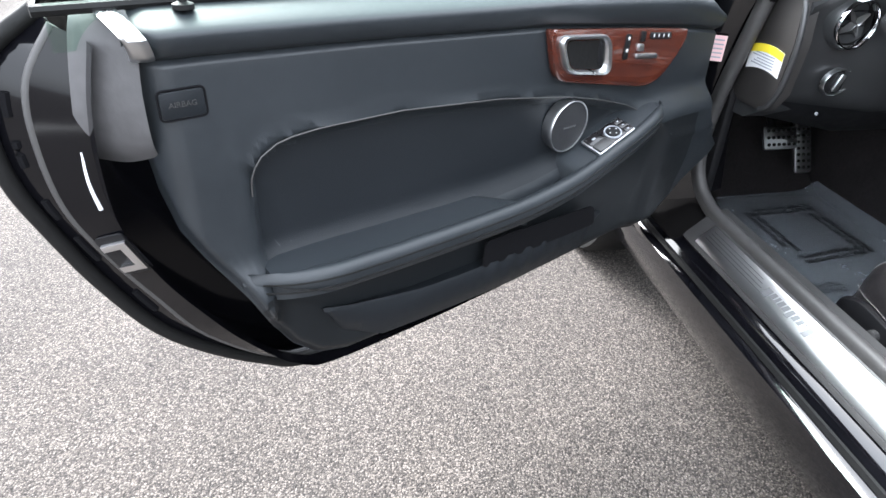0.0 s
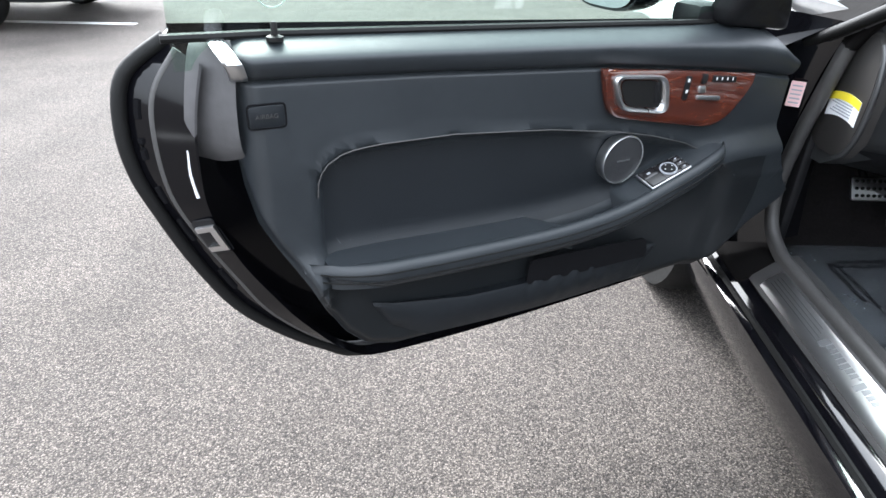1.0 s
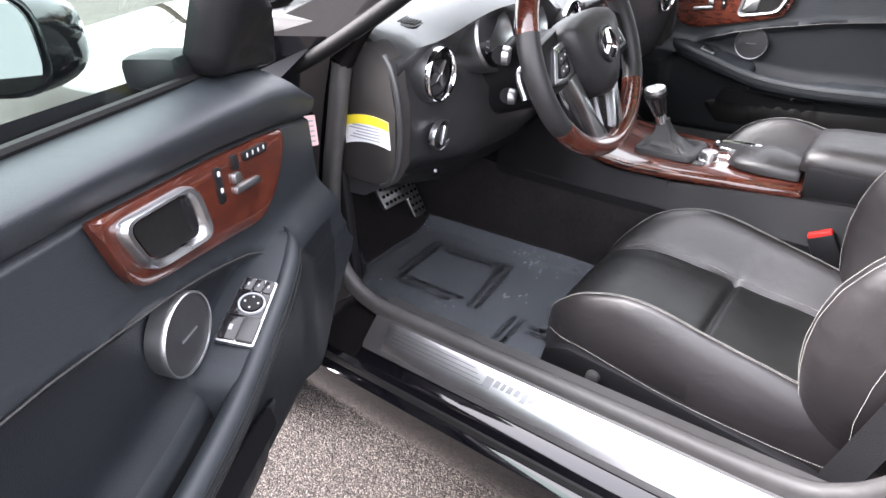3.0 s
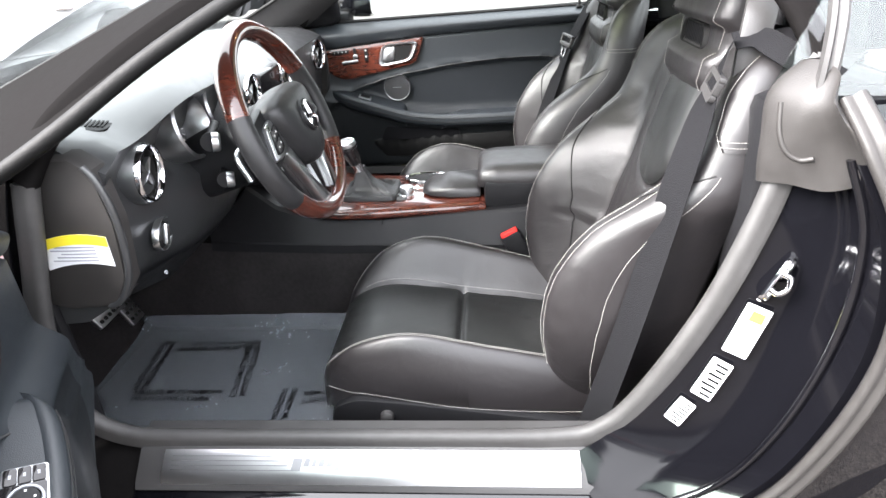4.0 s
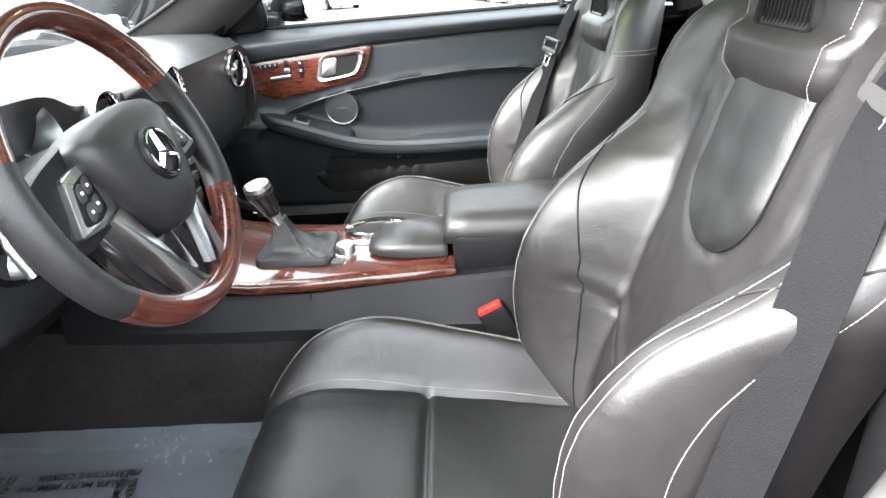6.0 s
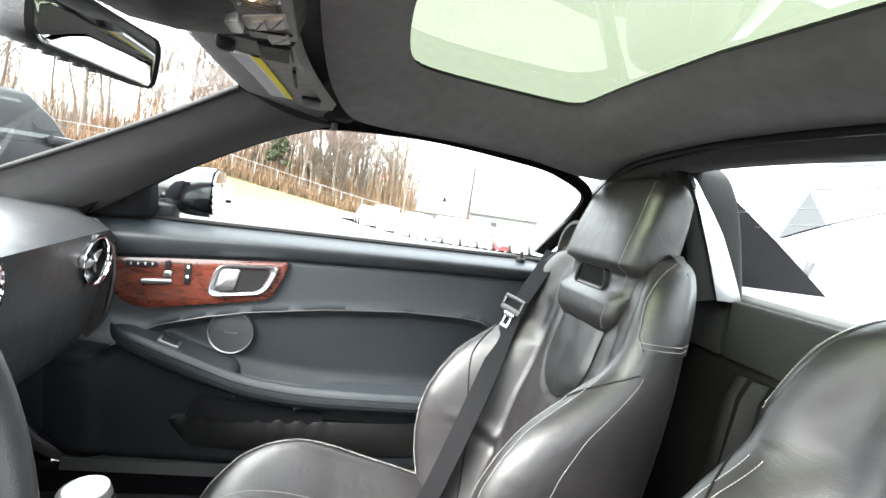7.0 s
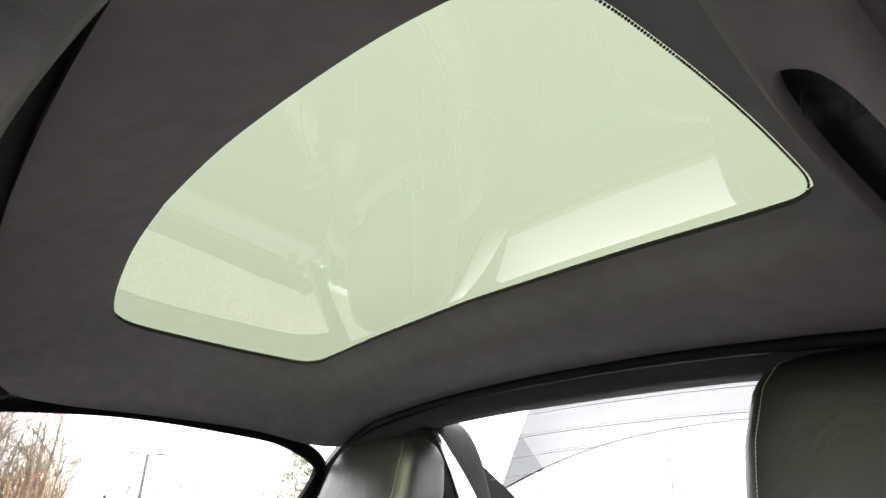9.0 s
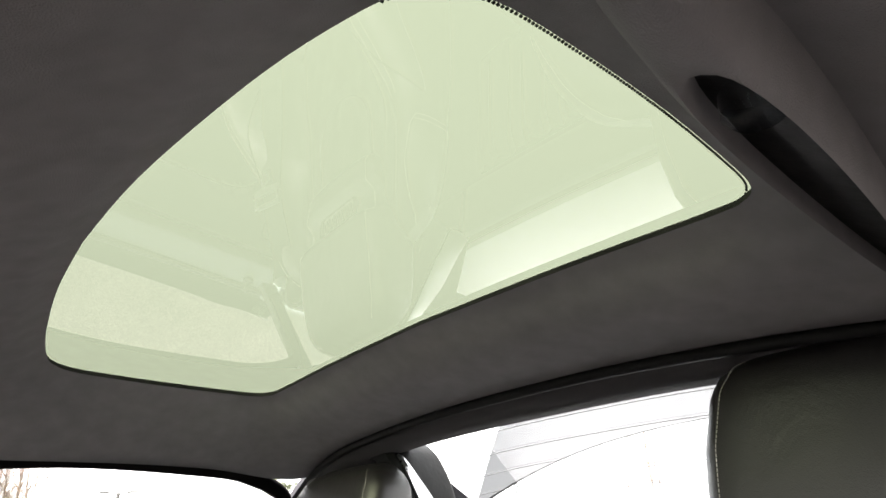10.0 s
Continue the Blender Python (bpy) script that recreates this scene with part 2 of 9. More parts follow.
def asphalt_material():
    m = mk("chip_asphalt", (0.2, 0.19, 0.18), 0.9, spec=0.25)
    nt = m.node_tree
    N, L = nt.nodes, nt.links
    b = N["Principled BSDF"]
    tc = N.new("ShaderNodeTexCoord")
    v = N.new("ShaderNodeTexVoronoi")
    v.inputs["Scale"].default_value, v.inputs["Randomness"].default_value = 265, 1.0
    v2 = N.new("ShaderNodeTexVoronoi")
    v2.inputs["Scale"].default_value = 260
    n = N.new("ShaderNodeTexNoise")
    n.inputs["Scale"].default_value, n.inputs["Detail"].default_value = 3.0, 6
    sep = N.new("ShaderNodeSeparateColor")
    ramp = N.new("ShaderNodeValToRGB")
    e = ramp.color_ramp.elements
    e[0].position, e[0].color = 0.0, (0.030, 0.027, 0.025, 1)
    e[1].position, e[1].color = 1.0, (0.182, 0.158, 0.141, 1)
    for p, c in ((0.35, (0.062, 0.054, 0.049)), (0.6, (0.094, 0.081, 0.071)), (0.82, (0.128, 0.113, 0.102))):
        k = e.new(p)
        k.color = (*c, 1)
    edge = N.new("ShaderNodeMapRange")
    edge.inputs["From Min"].default_value, edge.inputs["From Max"].default_value = 0.25, 0.75
    edge.inputs["To Min"].default_value, edge.inputs["To Max"].default_value = 1.05, 0.42
    big = N.new("ShaderNodeMapRange")
    big.inputs["From Min"].default_value, big.inputs["From Max"].default_value = 0.3, 0.7
    big.inputs["To Min"].default_value, big.inputs["To Max"].default_value = 0.82, 1.16
    m1 = N.new("ShaderNodeMix")
    m1.data_type, m1.blend_type = "RGBA", "MULTIPLY"
    m1.inputs["Factor"].default_value = 1
    m2 = N.new("ShaderNodeMix")
    m2.data_type, m2.blend_type = "RGBA", "MULTIPLY"
    m2.inputs["Factor"].default_value = 1
    for t in (v, v2, n):
        L.new(tc.outputs["Object"], t.inputs["Vector"])
    L.new(v.outputs["Color"], sep.inputs[0])
    L.new(sep.outputs[0], ramp.inputs["Fac"])
    L.new(v.outputs["Distance"], edge.inputs["Value"])
    L.new(n.outputs["Fac"], big.inputs["Value"])
    L.new(ramp.outputs["Color"], m1.inputs[6])
    L.new(edge.outputs["Result"], m1.inputs[7])
    L.new(m1.outputs[2], m2.inputs[6])
    L.new(big.outputs["Result"], m2.inputs[7])
    L.new(m2.outputs[2], b.inputs["Base Color"])
    bp = N.new("ShaderNodeBump")
    bp.inputs["Strength"].default_value, bp.inputs["Distance"].default_value = 0.9, 0.004
    bp.invert = True
    L.new(v.outputs["Distance"], bp.inputs["Height"])
    L.new(bp.outputs["Normal"], b.inputs["Normal"])
    return m


ASPHALT = asphalt_material()


# ---- building helpers ----
BASE = {}


def thing(name, base=(0, 0, 0), label="", category="", group="", kind=""):
    ob = new(name)
    ob.empty_display_size = 0.05
    ob.location = base
    BASE[ob.name] = Vector(base)
    return tagged(ob, label, category, group, kind)


def root_of(ob):
    while ob.parent:
        ob = ob.parent
    return ob


def finish(bm, smooth=True, angle=40):
    bmesh.ops.remove_doubles(bm, verts=bm.verts, dist=1e-6)
    bmesh.ops.recalc_face_normals(bm, faces=bm.faces)
    for f in bm.faces:
        f.smooth = smooth
    if smooth:
        lim = radians(angle)
        for e in bm.edges:
            if len(e.link_faces) == 2 and e.calc_face_angle(0.0) > lim:
                e.smooth = False


def part(name, bm, material, parent, label="", smooth=True, angle=40):
    finish(bm, smooth, angle)
    if parent is not None:
        b = BASE.get(root_of(parent).name)
        if b is not None and b.length > 0:
            bmesh.ops.translate(bm, verts=bm.verts, vec=-b)
    me = bpy.data.meshes.new(name)
    bm.to_mesh(me)
    bm.free()
    me.materials.append(material)
    ob = new(name, me)
    ob.parent = parent
    if label:
        ob["label"] = label
    return ob


def solo(name, bm, material, label, category, group="", kind="", smooth=True):
    ob = part(name, bm, material, None, "", smooth)
    return tagged(ob, label, category, group, kind)


def loft(bm, loops, closed=True, cap=True, wrap=False):
    rows = [[bm.verts.new(p) for p in loop] for loop in loops]
    n = len(rows[0])
    pairs = list(zip(rows, rows[1:])) + ([(rows[-1], rows[0])] if wrap else [])
    for a, b in pairs:
        for i in range(n if closed else n - 1):
            j = (i + 1) % n
            try:
                bm.faces.new((a[i], a[j], b[j], b[i]))
            except ValueError:
                pass
    if cap and closed and not wrap:
        bm.faces.new(rows[0])
        bm.faces.new(rows[-1])
    return rows


def smooth_path(pts, n=8, closed=False):
    pts = [Vector(p) for p in pts]
    out = []
    k = len(pts)
    for i in range(k if closed else k - 1):
        if closed:
            p0, p1, p2, p3 = (pts[(i + d) % k] for d in (-1, 0, 1, 2))
        else:
            p0, p1, p2, p3 = pts[max(i - 1, 0)], pts[i], pts[i + 1], pts[min(i + 2, k - 1)]
        for s in range(n):
            t = s / n
            out.append(0.5 * (2 * p1 + (p2 - p0) * t + (2 * p0 - 5 * p1 + 4 * p2 - p3) * t * t + (3 * p1 - p0 - 3 * p2 + p3) * t ** 3))
    if not closed:
        out.append(pts[-1])
    return out


def frames(path, up=(0, 0, 1), closed=False):
    out = []
    n = len(path)
    up = Vector(up)
    for i, p in enumerate(path):
        a = path[(i - 1) % n] if closed or i else path[i]
        b = path[(i + 1) % n] if closed or i < n - 1 else path[i]
        t = (b - a).normalized()
        s = t.cross(up)
        if s.length < 1e-4:
            s = t.cross(Vector((1, 0, 0)))
        s.normalize()
        out.append((p, s, s.cross(t).normalized()))
    return out


def tube(bm, pts, r, n=10, closed=False, up=(0, 0, 1), steps=8, profile=None, cap=True):
    path = smooth_path(pts, steps, closed) if steps else [Vector(p) for p in pts]
    loops = []
    m = len(path)
    for i, (p, s, u) in enumerate(frames(path, up, closed)):
        k = r(i / max(m - 1, 1)) if callable(r) else r
        if profile:
            loops.append([p + s * a * k + u * b * k for a, b in profile])
        else:
            loops.append([p + (s * math.cos(2 * math.pi * j / n) + u * math.sin(2 * math.pi * j / n)) * k for j in range(n)])
    loft(bm, loops, True, cap and not closed, closed)
    return path


def rbox(bm, lo, hi, r=0.006, seg=2, m=None):
    c = [(a + b) / 2 for a, b in zip(lo, hi)]
    s = [abs(b - a) for a, b in zip(lo, hi)]
    res = bmesh.ops.create_cube(bm, size=1.0)
    vs = res["verts"]
    bmesh.ops.scale(bm, vec=s, verts=vs)
    bmesh.ops.translate(bm, vec=c, verts=vs)
    if r > 0:
        r = min(r, min(s) * 0.49)
        es = list({e for v in vs for e in v.link_edges})
        g = bmesh.ops.bevel(bm, geom=es, offset=r, segments=seg, affect="EDGES", profile=0.5)
        vs = list({v for f in g["faces"] for v in f.verts} | {v for v in vs if v.is_valid})
    if m is not None:
        bmesh.ops.transform(bm, matrix=m, verts=[v for v in vs if v.is_valid])
    return vs


def plate(bm, outline, frame_m, thick, bevel=0.0, seg=2):
    """A flat piece with rounded edges: outline in the plane of frame_m, built up along its z."""
    n = len(outline)
    cx = sum(p[0] for p in outline) / n
    cy = sum(p[1] for p in outline) / n

    def ring(inset, z):
        out = []
        for i, p in enumerate(outline):
            a, b = Vector(outline[i - 1]), Vector(outline[(i + 1) % n])
            t = (b - a)
            q = Vector((-t.y, t.x)).normalized()
            if q.dot(Vector((cx - p[0], cy - p[1]))) < 0:
                q = -q
            out.append(frame_m @ Vector((p[0] + q.x * inset, p[1] + q.y * inset, z)))
        return out
    loops = [ring(0, 0)]
    if bevel:
        for k in range(seg + 1):
            a = math.pi / 2 * k / seg
            loops.append(ring(bevel * (1 - math.cos(a)), thick - bevel + bevel * math.sin(a)))
    else:
        loops.append(ring(0, thick))
    loft(bm, loops)


def rounded(pts, r=0.01, n=4):
    out = []
    k = len(pts)
    for i, p in enumerate(pts):
        p = Vector(p[:2])
        a, b = Vector(pts[i - 1][:2]), Vector(pts[(i + 1) % k][:2])
        da, db = (a - p), (b - p)
        d = min(r, da.length * 0.45, db.length * 0.45)
        q0, q2 = p + da.normalized() * d, p + db.normalized() * d
        for s in range(n + 1):
            t = s / n
            out.append(tuple((1 - t) ** 2 * q0 + 2 * t * (1 - t) * p + t * t * q2))
    return out


def ellipse(cx, cy, rx, ry, n=28):
    return [(cx + rx * math.cos(2 * math.pi * i / n), cy + ry * math.sin(2 * math.pi * i / n)) for i in range(n)]


def lathe(bm, profile, m, n=32, cap=True):
    """Profile of (radius, height) turned about the z of m."""
    loops = [[m @ Vector((r * math.cos(2 * math.pi * i / n), r * math.sin(2 * math.pi * i / n), h)) for i in range(n)] for r, h in profile]
    loft(bm, loops, True, cap)


def lerp(xs, ys, x):
    return float(np.interp(x, xs, ys))


def curve(xs, ys, x):
    """A smooth curve through a table of values."""
    x = min(max(x, xs[0]), xs[-1])
    i = max(0, min(len(xs) - 2, int(np.searchsorted(xs, x, side="right")) - 1))
    h = xs[i + 1] - xs[i]

    def slope(k):
        if k == 0:
            return (ys[1] - ys[0]) / (xs[1] - xs[0])
        if k == len(xs) - 1:
            return (ys[k] - ys[k - 1]) / (xs[k] - xs[k - 1])
        return (ys[k + 1] - ys[k - 1]) / (xs[k + 1] - xs[k - 1])
    t = (x - xs[i]) / h
    return ((2 * t ** 3 - 3 * t * t + 1) * ys[i] + (t ** 3 - 2 * t * t + t) * h * slope(i) + (3 * t * t - 2 * t ** 3) * ys[i + 1] + (t ** 3 - t * t) * h * slope(i + 1))


def sstep(a, b, x):
    t = min(1.0, max(0.0, (x - a) / (b - a)))
    return t * t * (3 - 2 * t)


def axes(origin, x, y):
    x, y = Vector(x).normalized(), Vector(y)
    z = x.cross(y).normalized()
    y = z.cross(x).normalized()
    return Matrix(((x.x, y.x, z.x, origin[0]), (x.y, y.y, z.y, origin[1]), (x.z, y.z, z.z, origin[2]), (0, 0, 0, 1)))


def stitches(bm, path, length=0.0029, gap=0.0012, r=0.00042, offset=(0, 0, 0)):
    """Short threads laid end to end along a path."""
    pts = [Vector(p) + Vector(offset) for p in path]
    seg = [(b - a).length for a, b in zip(pts, pts[1:])]
    total = sum(seg)
    pos = 0.0

    def at(d):
        for (a, b), s in zip(zip(pts, pts[1:]), seg):
            if d <= s:
                return a.lerp(b, d / max(s, 1e-9))
            d -= s
        return pts[-1]
    while pos + length < total:
        a, b = at(pos), at(pos + length)
        t = (b - a)
        if t.length > 1e-6:
            t.normalize()
            s = t.cross(Vector((0.3, 0.2, 0.93))).normalized() * r
            u = s.cross(t).normalized() * r
            loft(bm, [[p + s, p + u, p - s, p - u] for p in (a, b)])
        pos += length + gap


# ---- ground and setting ----
def ground():
    bm = bmesh.new()
    s = 400
    for q in ((-s, -s), (9.0, -s), (9.0, s), (-s, s)):
        bm.verts.new((q[0], q[1], 0))
    bm.faces.new(bm.verts)
    solo("ground", bm, ASPHALT, "worn grey chip-sealed asphalt of the parking lot", "ground", kind="structure", smooth=False)


ground()
LINE = mk("worn_white_line", (0.62, 0.62, 0.6), 0.8, vary=0.3, vscale=30)
for (x0, y0, x1, y1) in ((-8.6, 5.92, -4.75, 6.02), (-3.4, -7, -3.3, -2.2)):
    bm = bmesh.new()
    rbox(bm, (x0, y0, 0.0), (x1, y1, 0.004), 0.001, 1)
    solo("parking_line", bm, LINE, "worn white painted line on the asphalt", "road marking", kind="structure")


ENGRAVE = mk("etched_steel", (0.24, 0.24, 0.25), 0.5, metal=1.0, vary=0.1)

# ---- car body ----
car = thing("roadster", (0, 0, 0), "black two-seat roadster with glass roof, driver's door open", "car")


def strip(name, prof, y0, y1, material, label="", side=-1, parent=None):
    """A long extrusion along the car; prof in (distance from the middle, height)."""
    bm = bmesh.new()
    loft(bm, [[(side * a, y, z) for a, z in prof] for y in np.linspace(y0, y1, 6)])
    return part(name, bm, material, parent or car, label, angle=30)


for side in (-1, 1):
    strip("rocker_panel", [(0.655, 0.39), (0.70, 0.382), (0.745, 0.347), (0.757, 0.338), (0.775, 0.334), (0.782, 0.322), (0.780, 0.312),
                           (0.792, 0.309), (0.803, 0.300), (0.805, 0.275), (0.800, 0.245), (0.783, 0.19), (0.76, 0.16), (0.655, 0.16)],
          -0.1, 1.36, PAINT, "glossy black painted sill", side)
    strip("rocker_trim", [(0.7805, 0.323), (0.786, 0.321), (0.790, 0.312), (0.7805, 0.311)], 0.0, 1.34, RUBBER_AND_SHADE, "", side)
    strip("sill_cover", [(0.655, 0.39), (0.660, 0.414), (0.684, 0.412), (0.697, 0.402), (0.7075, 0.3945), (0.7485, 0.3585), (0.754, 0.348), (0.746, 0.3395), (0.66, 0.386)],
          0.27, 1.045, PLASTIC_GREY, "dark grey plastic sill cover", side)
    strip("sill_front_cover", [(0.655, 0.393), (0.70, 0.3865), (0.747, 0.3505), (0.760, 0.3415), (0.776, 0.3375), (0.776, 0.333), (0.757, 0.336), (0.745, 0.345), (0.70, 0.380), (0.655, 0.388)],
          1.05, 1.36, SEAL_BLACK, "black plastic cover at the front of the sill", side)
    # brushed plate with its rolled edge
    bm = bmesh.new()
    prof = [(0.709, 0.3955), (0.716, 0.392), (0.738, 0.374), (0.745, 0.367), (0.7495, 0.3585), (0.748, 0.353), (0.745, 0.351), (0.7445, 0.3535), (0.7465, 0.3585), (0.742, 0.3655), (0.709, 0.393)]
    loft(bm, [[(side * a, y, z) for a, z in prof] for y in np.linspace(0.305, 1.0, 10)])
    sp = part("sill_plate", bm, STEEL, car, "brushed steel sill plate with engraved lettering", angle=30)
    if side < 0:
        m = axes((-0.7135, 0, 0.3945), (0, -1, 0), (-0.78, 0, -0.62))
        for k in range(4):
            for y0, y1 in ((0.985, 0.80), (0.52, 0.33)):
                bm = bmesh.new()
                w = 0.006 + 0.0075 * k
                plate(bm, [(-y0, w), (-y1 + 0.008 * k, w), (-y1 + 0.008 * k, w + 0.0014), (-y0, w + 0.0014)], m, 0.0016)
                part("engraved_line", bm, ENGRAVE, sp)
        x = -0.775
        for k, (w, h) in enumerate([(0.016, 0.02), (0.010, 0.013), (0.007, 0.013), (0.010, 0.013), (0.010, 0.013), (0.010, 0.018), (0.010, 0.013), (0.009, 0.013), (0.006, 0.004), (0.013, 0.02), (0.010, 0.013), (0.010, 0.013), (0.009, 0.013)]):
            bm = bmesh.new()
            plate(bm, [(x, 0.010), (x + w, 0.010), (x + w - 0.003, 0.010 + h), (x - 0.003, 0.010 + h)][::1], m, 0.0016)
            part("engraved_bar", bm, ENGRAVE, sp)
            x += w + 0.004
        for y in (1.037, 0.32):
            bm = bmesh.new()
            lathe(bm, [(0.004, -0.002), (0.004, 0.002), (0.002, 0.0026)], Matrix.Translation((-0.685, y, 0.412)), 12)
            part("trim_clip", bm, RUBBER_AND_SHADE, car)


# weather seals round the door openings
SEAL = [(0.635, 0.028, 0.985), (0.672, 0.060, 0.90), (0.688, 0.085, 0.80), (0.69, 0.133, 0.652), (0.69, 0.205, 0.505), (0.69, 0.262, 0.433), (0.688, 0.34, 0.406),
        (0.688, 0.6, 0.402), (0.688, 0.95, 0.402), (0.69, 1.07, 0.412), (0.692, 1.135, 0.46), (0.694, 1.150, 0.55), (0.692, 1.135, 0.66), (0.688, 1.11, 0.76), (0.68, 1.085, 0.87),
        (0.655, 1.02, 0.955), (0.60, 0.86, 1.06), (0.545, 0.68, 1.135), (0.535, 0.45, 1.158), (0.543, 0.22, 1.146), (0.565, 0.10, 1.10), (0.60, 0.05, 1.04)]
SEAL_PROFILE = [(-0.95, -0.75), (-0.45, -0.95), (0.1, -0.85), (0.5, -1.0), (1.0, -0.6), (1.05, 0.0), (0.8, 0.45), (0.3, 0.62), (0.05, 0.5), (-0.25, 0.72), (-0.75, 0.6), (-1.0, 0.1)]
for side in (-1, 1):
    bm = bmesh.new()
    line = SEAL[:15] if side < 0 else SEAL[1:15]
    tube(bm, [(side * p[0], p[1], p[2]) for p in line], 0.0165 if side < 0 else 0.012, steps=8, up=(side * 1.0, 0, 0.05), profile=[(a, b * side) for a, b in SEAL_PROFILE])
    part("door_seal", bm, RUBBER, car, "grey rubber door seal", angle=60)
    bm = bmesh.new()
    line = SEAL[14:] + [SEAL[0]] if side < 0 else SEAL[14:-2] + [(0.553, 0.13, 1.131), (0.572, 0.06, 1.098), (0.604, 0.062, 1.045), (0.636, 0.098, 0.975)]
    tube(bm, [(side * p[0], p[1], p[2]) for p in line], 0.0165 if side < 0 else 0.012, steps=8, up=(side * 1.0, 0, 0.05), profile=[(a, b * side) for a, b in SEAL_PROFILE])
    part("roof_seal", bm, SEAL_BLACK, car, "black rubber seal along pillar and roof", angle=60)

# door jambs: the painted pillar behind each seat
JAMB_IN = [(0.66, 0.075, 0.90), (0.69, 0.085, 0.80), (0.695, 0.13, 0.655), (0.70, 0.20, 0.51), (0.705, 0.26, 0.43), (0.71, 0.32, 0.385)]
JAMB_MID = [(0.70, 0.035, 0.90), (0.715, 0.02, 0.80), (0.715, 0.045, 0.66), (0.725, 0.10, 0.51), (0.735, 0.18, 0.41), (0.745, 0.30, 0.36)]
JAMB_STEP = [(0.735, 0.022, 0.895), (0.745, 0.000, 0.79), (0.745, 0.018, 0.66), (0.75, 0.07, 0.50), (0.755, 0.155, 0.39), (0.757, 0.29, 0.345)]
JAMB_OUT = [(0.79, 0.045, 0.90), (0.808, 0.010, 0.82), (0.815, -0.008, 0.68), (0.812, 0.022, 0.53), (0.805, 0.085, 0.41), (0.797, 0.22, 0.31)]
JAMB_EDGE = [(0.752, 0.045, 0.965), (0.800, 0.030, 0.915), (0.828, -0.008, 0.82), (0.834, -0.024, 0.68), (0.830, 0.008, 0.53), (0.820, 0.070, 0.40), (0.806, 0.19, 0.295)]
for side in (-1, 1):
    rows = []
    for line in (JAMB_IN, JAMB_MID, JAMB_STEP, JAMB_OUT):
        rows.append(smooth_path([(side * p[0], p[1], p[2]) for p in line], 6))
    back = [p + Vector((side * 0.02, -0.12, 0)) for p in rows[-1]]
    inner = [Vector((side * 0.62, p.y - 0.10, p.z)) for p in rows[0]]
    bm = bmesh.new()
    loft(bm, [inner] + rows + [back], closed=False)
    part("door_jamb", bm, SHELL, car, "glossy black painted door jamb")
    bm = bmesh.new()
    tube(bm, [(side * p[0], p[1], p[2]) for p in JAMB_EDGE[(0 if side < 0 else 2):]] + [(side * 0.80, 0.34, 0.245)], 1.0, steps=7, up=(side, 0.25, 0), profile=[(-0.013, -0.008), (-0.014, 0.0), (-0.011, 0.006), (-0.005, 0.007), (-0.001, 0.003), (0.003, 0.004), (0.008, 0.009), (0.013, 0.007), (0.015, 0.0), (0.012, -0.008)])
    part("jamb_edge", bm, END_CAP, car, "dull grey rubber edge of the quarter panel", angle=80)
    # a raised bead pressed into the jamb
    bm = bmesh.new()
    tube(bm, [(side * (a[0] * 0.5 + b[0] * 0.5 + 0.003), (a[1] + b[1]) / 2 + 0.004, (a[2] + b[2]) / 2) for a, b in zip(JAMB_STEP, JAMB_OUT)], 0.006, steps=7, up=(1, 0, 0))
    part("jamb_bead", bm, PAINT, car)


# rear quarter panels with wheel arch, tyre and lamp side
def quarter(side):
    bm = bmesh.new()
    loops = []
    for k in range(28):
        t = k / 27
        y = lerp([0, 0.5, 1], [0.02, -0.75, -1.45], t)
        w = lerp([0, 0.35, 0.7, 1], [0.838, 0.875, 0.87, 0.74], t)
        zt = lerp([0, 0.4, 1], [0.925, 0.935, 0.88], t)
        zb = 0.30 if t < 0.16 else 0.32 + 0.36 * math.sqrt(max(0, 1 - ((y + 0.62) / 0.38) ** 2)) if abs(y + 0.62) < 0.38 else 0.25
        sec = []
        for s in np.linspace(0, 1, 14):
            z = zb + (zt - zb) * s
            bulge = w - 0.06 * max(0, (s - 0.72) / 0.28) ** 2 - 0.035 * (1 - s) ** 2
            sec.append((side * bulge, y if k else lerp([0.16, 0.30, 0.40, 0.53, 0.68, 0.82, 0.93], [0.26, 0.205, 0.082, 0.014, -0.028, -0.026, 0.016], z), z))
        sec.append((side * (w - 0.10), y, zt + 0.012))
        sec.append((side * (w - 0.26), y, zt + 0.012))
        loops.append(sec)
    loft(bm, loops, closed=False)
    part("quarter_panel", bm, BODY, car, "glossy black rear quarter panel")
    bm = bmesh.new()
    rbox(bm, (side * 0.74, -0.66, 0.885), (side * 0.42, 0.0, 0.93), 0.02)
    part("deck_side", bm, BODY, car)
    bm = bmesh.new()
    m = axes((side * 0.70, -0.62, 0.32), (0, 1, 0), (0, 0, 1))
    lathe(bm, [(0.21, -0.10), (0.31, -0.105), (0.323, -0.08), (0.325, 0.08), (0.31, 0.105), (0.21, 0.10)], m, 44)
    wheel = part("wheel", bm, RUBBER_AND_SHADE, car, "black tyre on a silver rim")
    bm = bmesh.new()
    for i in range(60):
        a = 2 * math.pi * i / 60
        mm = m @ Matrix.Rotation(a, 4, "Z")
        rbox(bm, (0.316, -0.004, -0.075), (0.327, 0.004, 0.075), 0.001, 1, mm)
    part("tread", bm, RUBBER_AND_SHADE, wheel)
    bm = bmesh.new()
    lathe(bm, [(0.02, 0.09 * side), (0.21, 0.07 * side), (0.215, 0.10 * side), (0.20, 0.10 * side), (0.19, 0.05 * side)], m, 36)
    part("rim", bm, SATIN, wheel)


for side in (-1, 1):
    quarter(side)

